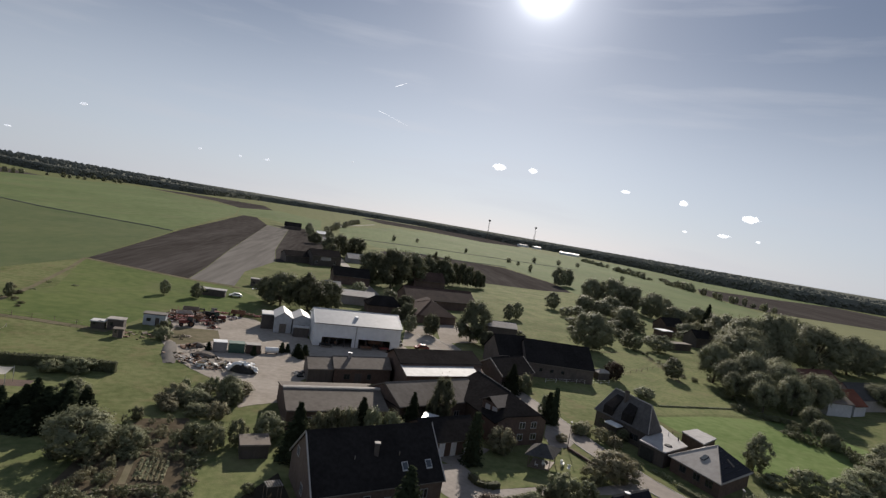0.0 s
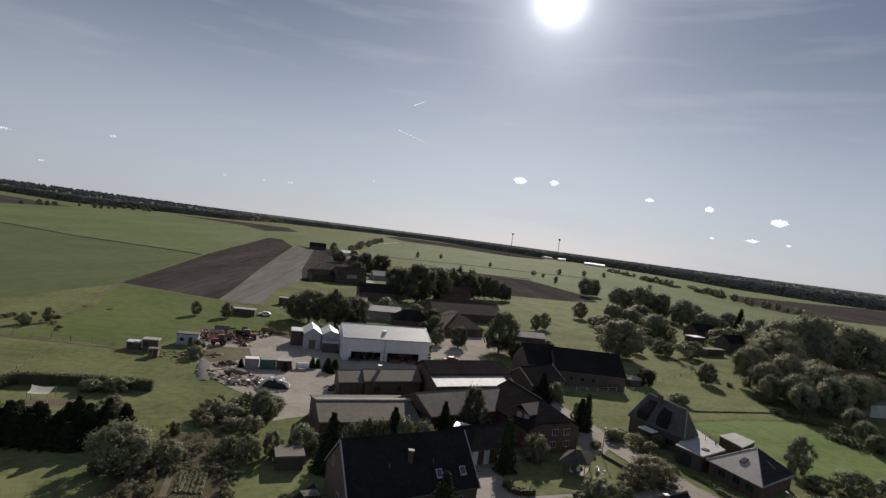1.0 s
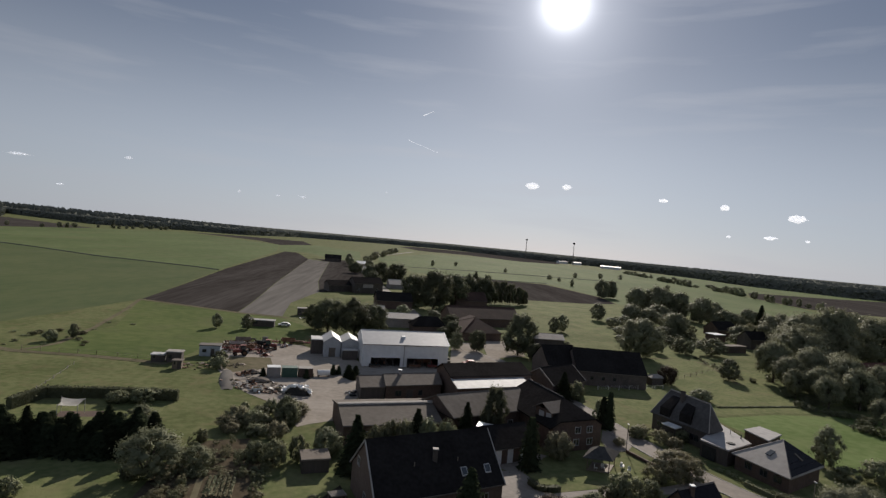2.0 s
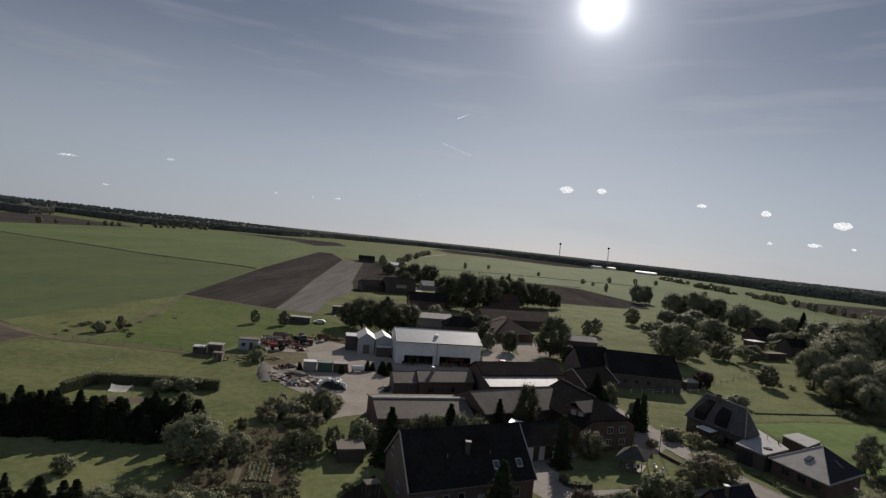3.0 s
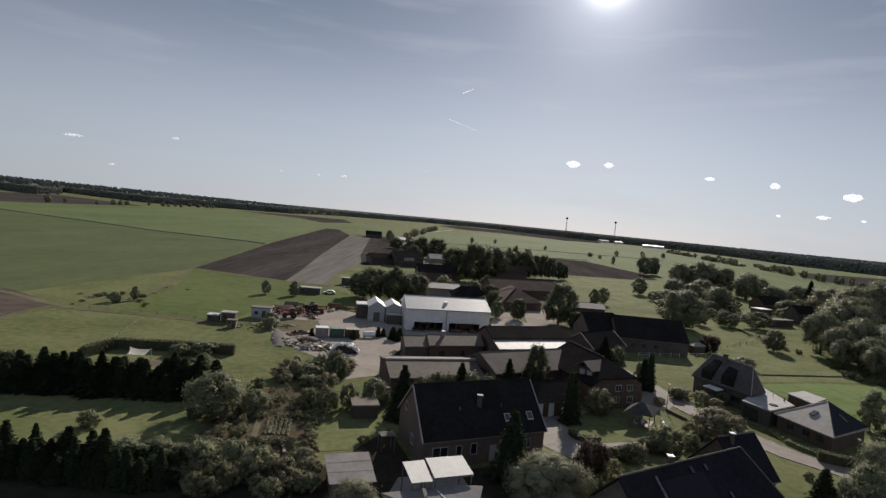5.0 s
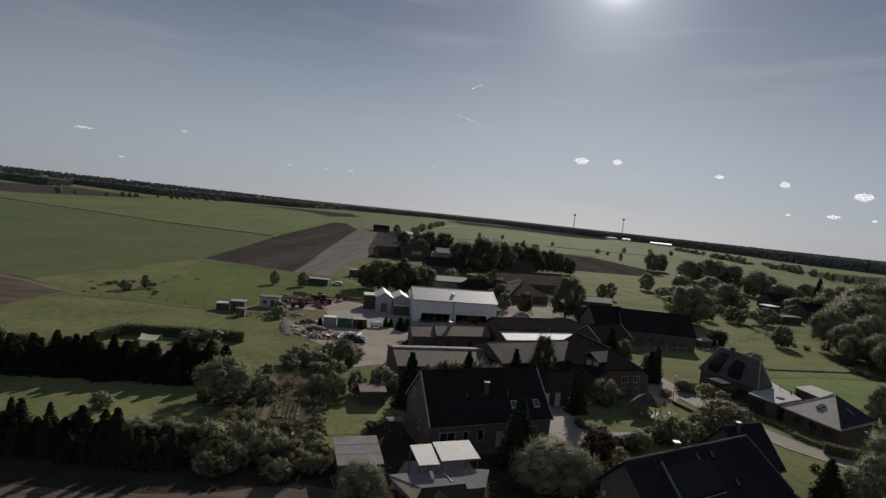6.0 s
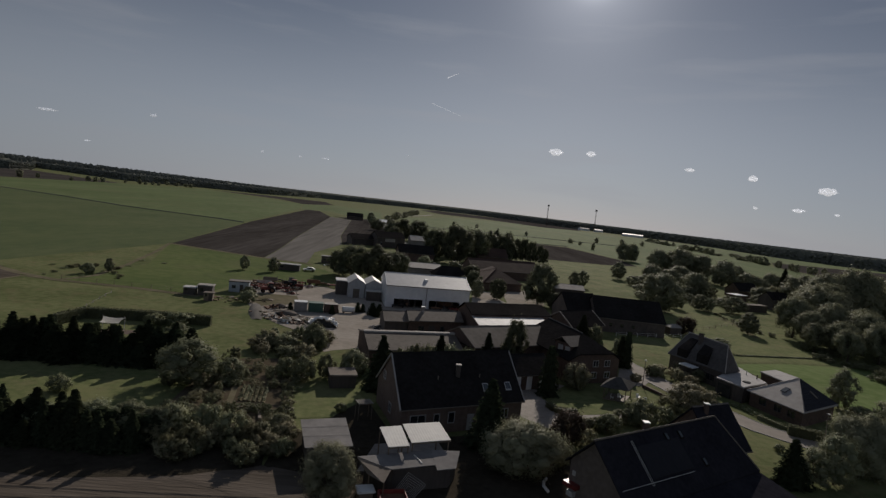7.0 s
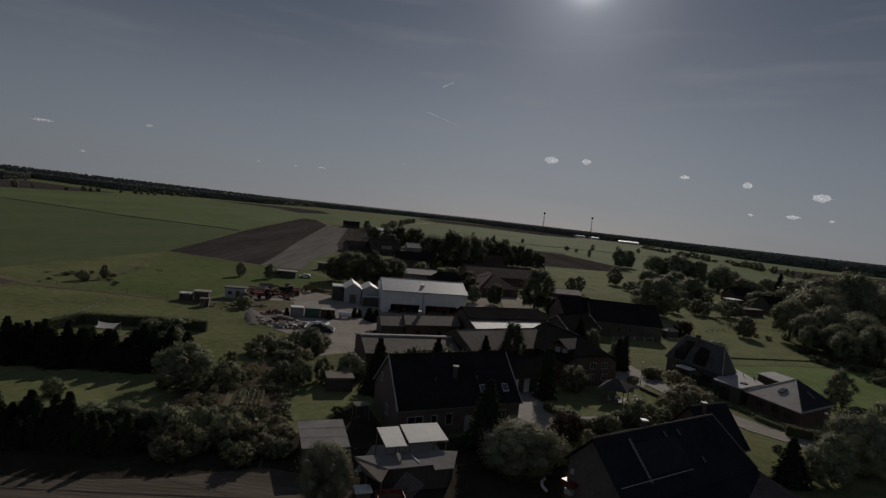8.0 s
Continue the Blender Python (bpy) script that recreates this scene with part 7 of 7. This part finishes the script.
trailer(10.6, 164.8, 14, 4.0, RUST, "rusty trailer standing in the open hall")
implement(-1.6, 156.6, 13, DARK_PAINT, "dark farm implement before the open hall", 2.8)
implement(8.6, 159.0, 13, RUST, "rusty farm implement before the open hall", 3.0)
implement(13.6, 160.2, 10, RED_PAINT, "red farm implement before the open hall", 2.6)
tractor(-30.2, 171.4, 15, RED_PAINT, "old red tractor at the yard edge")
trailer(-41.0, 171.0, 25, 4.0, PALE_SHEET, "pale tipping trailer with raised sides", 0.5)
trailer(-41.2, 177.2, 12, 4.2, GREY_SHEET, "grey farm trailer beside the paddock")
trailer(-29.0, 181.0, 8, 4.0, RUST, "rusty flat trailer along the hedge")
trailer(-37.0, 167.2, 30, 3.8, RUST, "rusty low trailer in the machine park", 0.35)
for x, y, deg, paint, label in ((-39.6, 164.6, 10, RED_PAINT, "red harrow in the machine park"), (-33.6, 165.4, 35, RED_PAINT, "red cultivator in the machine park"),
                                (-36.4, 172.0, -10, RUST, "rusty cultivator in the machine park"), (-31.4, 168.0, 20, DARK_PAINT, "dark plough beside the tractor"),
                                (-43.0, 174.4, 20, RUST, "rusty hay rake by the paddock fence"), (-25.6, 182.2, 5, RUST, "old seed drill along the hedge"),
                                (-22.6, 181.2, 0, RED_PAINT, "red mower at the end of the yard"), (-39.0, 180.0, 15, DARK_PAINT, "dark folded harrow by the fence")):
    implement(x, y, deg, paint, label)


def heap(x, y, r, h, material, label, seed, pieces=26, category="heap"):
    """A loose heap of boards, pipes and boxes."""
    rng = random.Random(seed)
    ob = thing("scrap_heap", (x, y), label, category, "heaps in the yard")
    for k in range(pieces):
        a, d = rng.uniform(0, math.tau), r * math.sqrt(rng.random())
        cx, cy = x + d * math.cos(a), y + d * math.sin(a)
        hh = max(0.25, h * (1 - d / r) * rng.uniform(0.5, 1.1) + 0.25)
        s = 0.22 + 0.95 * rng.random() ** 2
        w, al, ac = turned(cx, cy, rng.uniform(0, 180))
        bm = bmesh.new()
        kind = rng.random()
        if kind < 0.34:
            tube(bm, w(-s * 1.2, 0, rng.uniform(0.05, hh)), w(s * 1.2, 0, rng.uniform(0.1, hh)), 0.06, 0.06, 5)
        elif kind < 0.68:
            z0, z1 = rng.uniform(0.05, hh * 0.8), rng.uniform(0.1, hh)
            low = [w(-s * .8, -s * .5, z0), w(s * .8, -s * .5, z1), w(s * .8, s * .5, z1 + 0.1), w(-s * .8, s * .5, z0 + 0.1)]
            hexa(bm, low, [p + Vector((0, 0, 0.05)) for p in low])
        else:
            low = [w(-s * .6, -s * .35, 0.01), w(s * .6, -s * .35, 0.01), w(s * .5, s * .35, 0.01), w(-s * .6, s * .3, 0.01)]
            hexa(bm, low, [p + Vector((rng.uniform(-.2, .2), rng.uniform(-.2, .2), hh * rng.uniform(0.4, 1.0))) for p in low])
        part("scrap_piece", bm, rng.choice(material), ob)


heap(-24.0, 128.6, 2.6, 0.9, [WHITE_PAINT, RUST, WOOD, DARK_PAINT], "mixed scrap beside a white tub", 4)
heap(-29.6, 141.5, 2.0, 1.5, [DARK_PAINT, RUST], "dark scrap iron stack", 5)
heap(-31.0, 134.0, 2.2, 0.8, [WOOD, DIRT, RUST], "low heap of old timber", 6)
heap(-20.0, 131.0, 2.0, 1.0, [WOOD, PALE_SHEET, DARK_PAINT], "stack of boards and sheets", 7)
heap(-28.0, 131.5, 2.4, 0.8, [RUST, WOOD, PALE_SHEET], "scattered pieces of scrap iron", 8)
heap(-33.5, 150.0, 2.4, 0.8, [DIRT, WOOD], "low heap of earth and roots", 9)
heap(-4.0, 131.0, 2.2, 1.1, [PALE_SHEET, DARK_PAINT, WHITE_PAINT], "machine parts beside the shelter", 10)
heap(-42.5, 146.0, 3.6, 0.7, [WOOD, DIRT, RUST], "old timber along the paddock", 11)
heap(-29.4, 235.0, 3.0, 1.0, [WHITE_PAINT, DARK_PAINT], "pale bales and boxes behind the trees", 12)


plant("bush", SHRUBS, "round dark bush beside the site cabin", "bush", "yard bushes", [(-39.0, 153.4, 2.9, 2.1)])
YARD_BITS = random.Random(31)
for k in range(16):
    hx, hy = YARD_BITS.uniform(-33, -16), YARD_BITS.uniform(126, 140)
    if hx < -29 - (hy - 133) * 0.6 or (hx > -25.5 and hy > 137.5):
        continue
    heap(hx, hy, YARD_BITS.uniform(1.0, 2.0), YARD_BITS.uniform(0.5, 1.3), YARD_BITS.choice(([WOOD, RUST, DARK_PAINT], [DARK_PAINT, CANVAS, RUST], [WOOD, PALE_SHEET, DIRT], [RUST, DARK_PAINT, WHITE_PAINT])),
         "loose heap of scrap iron and old timber", 40 + k, 16)
for k in range(9):
    implement(YARD_BITS.uniform(-44, -28), YARD_BITS.uniform(163, 180), YARD_BITS.uniform(-30, 40), YARD_BITS.choice((RED_PAINT, RUST, DARK_PAINT, RUST)), "worn farm implement in the crowded machine park", YARD_BITS.uniform(2.0, 3.4))
for k in range(11):
    heap(YARD_BITS.uniform(-44, -27), YARD_BITS.uniform(163, 180), YARD_BITS.uniform(1.2, 2.2), YARD_BITS.uniform(1.2, 2.2), YARD_BITS.choice(([RED_PAINT, RUST, DARK_PAINT], [DARK_PAINT, WHITE_PAINT, RUST], [RUST, RED_PAINT, CANVAS])),
         "pile of old machine parts and scrap iron", 70 + k, 18)


def earth_bank():
    """A long heap of grey-brown earth between yard and meadow."""
    rng = random.Random(8)
    ob = thing("earth_bank", (-35.7, 148.6), "long heap of bare grey-brown earth beside the yard", "earth heap", "heaps in the yard")
    line = [Vector((x, y, 0)) for x, y in ((-34.6, 144.6), (-32.6, 136.0), (-30.2, 128.0))]
    prof = ((-1.5, 0.0), (-1.0, 0.4), (-0.45, 0.62), (0.0, 0.7), (0.45, 0.6), (1.0, 0.38), (1.5, 0.0))
    verts, faces = [], []
    rows = 40
    for k in range(rows + 1):
        f = k / rows * (len(line) - 1)
        i = min(int(f), len(line) - 2)
        p, d = line[i].lerp(line[i + 1], f - i), (line[i + 1] - line[i]).normalized()
        nv = Vector((-d.y, d.x, 0))
        swell = 0.25 + 0.75 * math.sin(math.pi * k / rows)
        for a, z in prof:
            q = p + nv * a * (0.6 + 0.4 * swell) - ob.location
            verts.append(Vector((q.x + rng.uniform(-.1, .1), q.y + rng.uniform(-.1, .1), max(0.01, z * swell + rng.uniform(-.05, .05) * (z > 0)))))
    n = len(prof)
    for k in range(rows):
        for a in range(n - 1):
            v = k * n + a
            faces.append((v, v + 1, v + n + 1, v + n))
    me = mesh_of("earth", verts, faces, HARROWED)
    me.shade_smooth()
    c = new("earth", me)
    c.parent = ob


earth_bank()


def tyre_stack(x, y):
    """A dark sheeted clamp weighed down with pale tyres."""
    rng = random.Random(12)
    ob = thing("tyre_clamp", (x, y), "dark sheeted heap ringed with pale old tyres", "heap", "heaps in the yard")
    vs, fs = blob((0, 0, 0.2), (2.9, 1.8, 1.5), rng, 2)
    me = mesh_of("cover", [Vector((v.x, v.y, max(v.z, 0.02))) for v in vs], fs, DARK_PAINT)
    c = new("cover", me)
    c.parent = ob
    for k in range(46):
        a = math.pi * k / 45 + rng.uniform(-.05, .05)
        f = rng.uniform(0.85, 1.1)
        p = Vector((x + 2.9 * f * math.cos(a), y + rng.uniform(-1.5, 0.6), 0.35 + 1.6 * math.sin(a) * rng.uniform(0.85, 1.05)))
        bm = bmesh.new()
        tube(bm, p, p + Vector((rng.uniform(-.1, .1), rng.uniform(-.16, .02), 0.16)), rng.uniform(0.2, 0.38), 0.3, 10)
        part("tyre", bm, WHITE_PAINT, ob)


tyre_stack(-15.9, 128.0)


def cabin(x, y, deg, length, depth, height, wall, roof, label):
    w, al, ac = turned(x, y, deg)
    ob = flat_box("cabin", label, "cabin", [tuple(w(a, b).xy) for a, b in ((0, 0), (length, 0), (length, depth), (0, depth))], height, wall, roof, "cabins by the paddock")
    bm = bmesh.new()
    box(bm, w, length * 0.55, length * 0.55 + 0.9, -0.05, 0.02, 0.02, 2.0)
    part("door", bm, DARK_WOOD, ob)
    bm = bmesh.new()
    box(bm, w, length * 0.15, length * 0.35, -0.05, 0.02, 1.0, 1.8)
    part("window", bm, GLASS, ob)


cabin(-45.2, 157.6, 8, 5.0, 3.0, 2.9, BLUE_PAINT, DARK_WOOD, "pale blue site cabin with a dark flat roof")
cabin(-50.0, 148.6, 6, 3.4, 2.6, 2.6, DARK_WOOD, PALE_SHEET, "dark field shelter with a pale roof")
cabin(-53.2, 147.8, 6, 2.8, 2.4, 1.9, DARK_WOOD, METAL_SHEET, "low dark shelter with a silvery roof")
cabin(-46.4, 142.4, 6, 2.0, 1.8, 2.0, WOOD, GREY_SHEET, "small weathered wooden hut")
cabin(-45.0, 209.0, 4, 8.4, 3.2, 2.3, DARK_WOOD, BITUMEN, "long low livestock shelter with a pale roof")
cabin(-34.0, 243.0, 6, 5.0, 3.0, 3.0, DARK_WOOD, PALE_SHEET, "dark shed at the field edge")


def car(x, y, deg, paint, label):
    w, al, ac = turned(x, y, deg)
    ob = thing("car", (x, y), label, "car", "parked cars")
    bm = bmesh.new()
    prof = [(0, 0.35), (0, 0.75), (0.9, 0.9), (1.6, 1.4), (3.2, 1.42), (3.9, 0.95), (4.2, 0.85), (4.25, 0.35)]
    hexa(bm, [w(a, 0, z) for a, z in prof], [w(a, 1.7, z) for a, z in prof])
    part("body", bm, paint, ob, bevel=0.05)
    bm = bmesh.new()
    glass = [(1.15, 0.95), (1.68, 1.33), (3.12, 1.35), (3.65, 0.97)]
    hexa(bm, [w(a, -0.015, z) for a, z in glass], [w(a, 1.715, z) for a, z in glass])
    part("side_windows", bm, GLASS, ob)
    for a in (0.8, 3.4):
        for b in (0.05, 1.65):
            wheel(ob, w(a, b, 0.32), 0.32, 0.2, ac)


car(-35.8, 212.5, 10, WHITE_PAINT, "white car parked beside the livestock shelter")
car(60.4, 189.5, 20, WHITE_PAINT, "white car by the street")
car(20.5, 170.0, 100, DARK_PAINT, "dark car beside the hall")
car(24.0, 168.6, 10, RED_PAINT, "red car parked beside the hall")


# ---- garden things ----
def shade_sail():
    ob = thing("shade_sail", (-50.0, 106.1), "pale canvas shade sail over a terrace", "shade sail")
    pts = [(-52.2, 107.8, 2.5), (-48.4, 107.8, 2.5), (-48.0, 104.6, 2.2), (-51.0, 104.2, 2.2)]
    k = 8
    bm = bmesh.new()
    grid = []
    for i in range(k + 1):
        row = []
        for j in range(k + 1):
            u, v = i / k, j / k
            p = Vector(pts[0]).lerp(Vector(pts[1]), u).lerp(Vector(pts[3]).lerp(Vector(pts[2]), u), v)
            sag = 4 * u * (1 - u) + 4 * v * (1 - v)
            p = p.lerp(Vector((-49.9, 106.1, 2.1)), 0.10 * (4 * u * (1 - u) * (abs(v - .5) * 2) + 4 * v * (1 - v) * (abs(u - .5) * 2)))
            row.append(bm.verts.new(p + Vector((0, 0, -0.12 * sag))))
        grid.append(row)
    for i in range(k):
        for j in range(k):
            bm.faces.new((grid[i][j], grid[i + 1][j], grid[i + 1][j + 1], grid[i][j + 1]))
    bmesh.ops.solidify(bm, geom=bm.faces[:], thickness=0.03)
    part("canvas", bm, CANVAS, ob)
    for x, y, z in pts:
        bm = bmesh.new()
        tube(bm, (x, y, 0), (x, y, z + 0.1), 0.05, 0.05)
        part("pole", bm, METAL_SHEET, ob)
    sheet("terrace", [(-52, 104.8), (-45.4, 106.2), (-45.8, 109.4), (-52.2, 108)], 0.05, BRICK, "brick-red paved terrace under the sail", "patio")


shade_sail()
flat_box("porch", "small porch with a white flat roof beside the garage wing", "porch", [(17.9, 102.0), (20.2, 101.1), (21.0, 104.0), (18.9, 105.2)], 3.5, DARK_WOOD, BRIGHT_SHEET)


def pergola():
    ob = thing("pergola", (-2.8, 75.8), "small pale slatted pergola on the lawn", "pergola")
    w, al, ac = turned(-3.7, 75.1, 24)
    for a in (0.1, 1.9):
        for b in (0.1, 1.3):
            bm = bmesh.new()
            tube(bm, w(a, b, 0), w(a, b, 2.2), 0.05, 0.05)
            part("post", bm, WOOD, ob)
    for k in range(7):
        bm = bmesh.new()
        box(bm, w, 0.05 + 0.3 * k, 0.15 + 0.3 * k, -0.1, 1.5, 2.25, 2.35)
        part("slat", bm, PALE_SHEET, ob)
    for b in (0.1, 1.3):
        bm = bmesh.new()
        box(bm, w, 0, 2.0, b - 0.05, b + 0.05, 2.15, 2.248)
        part("beam", bm, WOOD, ob)


pergola()


def bean_frame():
    ob = thing("trellis_frame", (2.8, 56.4), "pale square lattice panel leaning on the tool shed", "trellis")
    p = [Vector(q) for q in ((1.2, 55.6, 0.5), (2.8, 57.0, 2.3), (4.6, 56.6, 1.4), (3.0, 55.0, 0.1))]
    at_uv = lambda u, v: p[0].lerp(p[1], v).lerp(p[3].lerp(p[2], v), u)
    for k in range(6):
        g = 0.08 * k
        ring = [at_uv(g, g), at_uv(1 - g, g), at_uv(1 - g, 1 - g), at_uv(g, 1 - g)]
        for a, b in zip(ring, ring[1:] + ring[:1]):
            bm = bmesh.new()
            tube(bm, a, b, 0.026, 0.026, 4)
            part("slat", bm, PALE_SHEET, ob)
    for u, v in ((0, 0), (1, 0)):
        bm = bmesh.new()
        q = at_uv(u, v)
        tube(bm, (q.x, q.y, 0), q, 0.04, 0.04, 4)
        part("foot", bm, WOOD, ob)


bean_frame()
flat_box("hutch", "small hutch with a white roof beside the tool shed", "hutch", [(-1.7, 54.6), (-0.4, 55.0), (-0.7, 56.1), (-2.0, 55.7)], 1.2, WOOD, BRIGHT_SHEET)
trailer(0.4, 53.0, 12, 2.6, RED_PAINT, "small red garden trailer by the shed", 0.4)
car(17.6, 63.4, 50, DARK_RED, "dark red car in the shade beside the solar house")


def white_edging():
    """A curved white rim beside the drive."""
    ob = thing("bed_edging", (18.0, 63.0), "curved white plastic edging round a flower bed", "edging")
    line = [(18.2, 62.8), (17.7, 62.0), (17.5, 61.0), (17.7, 59.8)]
    for (x0, y0), (x1, y1) in zip(line, line[1:]):
        bm = bmesh.new()
        tube(bm, (x0, y0, 0.22), (x1, y1, 0.22), 0.16, 0.16, 8)
        part("stretch", bm, WHITE_PAINT, ob)


white_edging()


def trampoline(x, y, r):
    ob = thing("trampoline", (x, y), "round dark trampoline beside the orchard", "trampoline")
    bm = bmesh.new()
    tube(bm, (x, y, 0.85), (x, y, 0.88), r * 0.86, r * 0.86, 24)
    part("jumping_mat", bm, RUBBER, ob)
    bm = bmesh.new()
    for i in range(24):
        a, b = i * math.tau / 24, (i + 1) * math.tau / 24
        tube(bm, (x + r * math.cos(a), y + r * math.sin(a), 0.88), (x + r * math.cos(b), y + r * math.sin(b), 0.88), 0.14, 0.14, 6)
    part("rim_pad", bm, DARK_PAINT, ob)
    for i in range(6):
        a = i * math.tau / 6
        bm = bmesh.new()
        tube(bm, (x + r * math.cos(a), y + r * math.sin(a), 0), (x + r * math.cos(a), y + r * math.sin(a), 0.85), 0.04, 0.04)
        part("leg", bm, METAL_SHEET, ob)


trampoline(-16.7, 105.1, 1.9)


def street_lamp(x, y, h):
    ob = thing("street_lamp", (x, y), "grey street lamp with a small head", "street lamp", "street lamps")
    bm = bmesh.new()
    tube(bm, (x, y, 0), (x, y, h), 0.08, 0.05, 8)
    part("pole", bm, GREY_SHEET, ob)
    bm = bmesh.new()
    hexa(bm, [(x - .1, y - .35, h - 0.02), (x + .1, y - .35, h - 0.02), (x + .14, y + .2, h), (x - .14, y + .2, h)],
         [(x - .08, y - .35, h + 0.12), (x + .08, y - .35, h + 0.12), (x + .1, y + .2, h + 0.14), (x - .1, y + .2, h + 0.14)])
    part("head", bm, METAL_SHEET, ob)


street_lamp(64.3, 82.4, 4.6)
street_lamp(45.6, 104.6, 4.8)


def low_wall(label, line, height, thick, material, name="garden_wall"):
    ob = thing(name, line[0], label, "wall")
    for (x0, y0), (x1, y1) in zip(line, line[1:]):
        d = Vector((x1 - x0, y1 - y0, 0)).normalized()
        nv = Vector((-d.y, d.x, 0)) * thick / 2
        a, b = Vector((x0, y0, 0)), Vector((x1, y1, 0))
        bm = bmesh.new()
        r = [a - nv, b - nv, b + nv, a + nv]
        hexa(bm, r, [p + Vector((0, 0, height)) for p in r])
        part("wall_stretch", bm, material, ob, bevel=0.03)


low_wall("low brick wall beside the road", [(45.4, 104.0), (47.6, 97.8), (49.0, 94.6)], 0.5, 0.35, BRICK)
low_wall("pale low edging round a bed of the kitchen garden", [(-21.8, 70.4), (-22.7, 74.6), (-16.5, 76.4), (-15.4, 72.4)], 0.35, 0.4, WOOD)


def fence(label, line, step, height, group, rails=2, rail_material=None):
    """Wooden posts with rails between them."""
    ob = thing("fence", line[0], label, "fence", group)
    for (x0, y0), (x1, y1) in zip(line, line[1:]):
        a, b = Vector((x0, y0, 0)), Vector((x1, y1, 0))
        k = max(1, int((b - a).length / step))
        for i in range(k + 1):
            p = a.lerp(b, i / k)
            bm = bmesh.new()
            tube(bm, p, p + Vector((0, 0, height)), 0.07, 0.06, 5)
            part("post", bm, rail_material or WOOD, ob)
        for j in range(rails):
            z = height * (0.5 + 0.42 * j)
            bm = bmesh.new()
            tube(bm, a + Vector((0, 0, z)), b + Vector((0, 0, z)), 0.022, 0.022, 4)
            part("rail", bm, rail_material or WOOD, ob)


fence("pale wooden fence along the paddock", [(-61.2, 107.6), (-63.6, 124), (-66.8, 140.5)], 4.0, 0.7, "paddock fences", rails=1, rail_material=PALE_SHEET)
fence("pale rail fence before the long barn", [(56.5, 150.0), (66, 152.6), (77, 156.4)], 2.6, 1.1, "meadow fences", rail_material=CANVAS)
fence("weathered fence at the meadow edge", [(88, 170), (112, 190), (124, 206)], 4.0, 1.1, "meadow fences")
fence("garden fence behind the annex", [(70, 122), (74, 118), (80, 112)], 2.5, 1.1, "meadow fences")
fence("wire fence across the paddock", [(-84, 151), (-67, 151), (-52, 149.5)], 4.0, 1.1, "paddock fences")


def garden_chair(x, y, deg):
    w, al, ac = turned(x, y, deg)
    ob = thing("garden_chair", (x, y), "white plastic garden chair beside the gazebo", "chair", "garden chairs")
    bm = bmesh.new()
    box(bm, w, 0, 0.5, 0, 0.5, 0.4, 0.45)
    part("seat", bm, WHITE_PAINT, ob)
    bm = bmesh.new()
    box(bm, w, 0, 0.5, 0.46, 0.5, 0.453, 0.95)
    part("backrest", bm, WHITE_PAINT, ob)
    for a in (0.02, 0.44):
        for b in (0.02, 0.42):
            bm = bmesh.new()
            box(bm, w, a, a + 0.04, b, b + 0.04, 0.06, 0.4)
            part("leg", bm, WHITE_PAINT, ob)


for x, y, deg in ((41.2, 95.6, 20), (42.0, 96.4, 110), (41.6, 94.4, -30), (36.6, 94.4, 60), (37.6, 94.9, 0)):
    garden_chair(x, y, deg)


def bed_rows():
    """Raised rows of vegetables in the kitchen garden."""
    rng = random.Random(21)
    for k in range(6):
        x = -19.6 + 0.62 * k
        ob = thing("vegetable_row", (x, 78.4), "narrow row of vegetables on bare soil", "vegetable bed", "vegetable rows")
        bm = bmesh.new()
        prof = ((-0.25, 0.0), (-0.12, 0.16), (0.12, 0.16), (0.25, 0.0))
        hexa(bm, [(x + a, 78.4, z + 0.05) for a, z in prof], [(x + a - 0.9, 84.3, z + 0.05) for a, z in prof])
        part("soil_ridge", bm, DIRT, ob)
        pts = [Vector((x + 0.15 * f + rng.uniform(-.2, .2), 78.4 + 5.9 * f, 0.3 + rng.uniform(0, .2))) for f in (i / 40 for i in range(40))]
        pts = [p + Vector((-1.0 * (p.y - 78.4) / 5.9, 0, 0)) for p in pts]
        vs, fs = quad_cloud(pts, [rng.uniform(0.12, 0.24) for _ in pts], [Vector((0, 0, 1))] * len(pts), rng)
        at = base_of(ob)
        c = new("foliage", mesh_of("foliage", [v - at for v in vs], fs, SHRUB_LEAF))
        c.parent = ob


bed_rows()


def ruts():
    """Wheel ruts across the sandy field."""
    for k, (x0, y0, x1, y1) in enumerate(((-60, 51.4, -30, 50.2), (-44, 50.2, -12, 52.0), (-34, 52.6, -9, 54.2), (-62, 49.4, -34, 48.6), (-26, 49.2, -8, 50.6), (-30, 51.2, -14, 53.4))):
        ob = thing("wheel_rut", (x0, y0), "raised edge of a wheel rut in the sandy field", "rut", "wheel ruts", "stuff")
        a, b = Vector((x0, y0, 0.04)), Vector((x1, y1, 0.04))
        nv = Vector((-(b - a).y, (b - a).x, 0)).normalized()
        bm = bmesh.new()
        prof = ((-0.35, 0), (-0.1, 0.08), (0.1, 0.07), (0.3, 0))
        hexa(bm, [a + nv * s + Vector((0, 0, z)) for s, z in prof], [b + nv * s + Vector((0, 0, z)) for s, z in prof])
        part("ridge", bm, SAND, ob)


ruts()
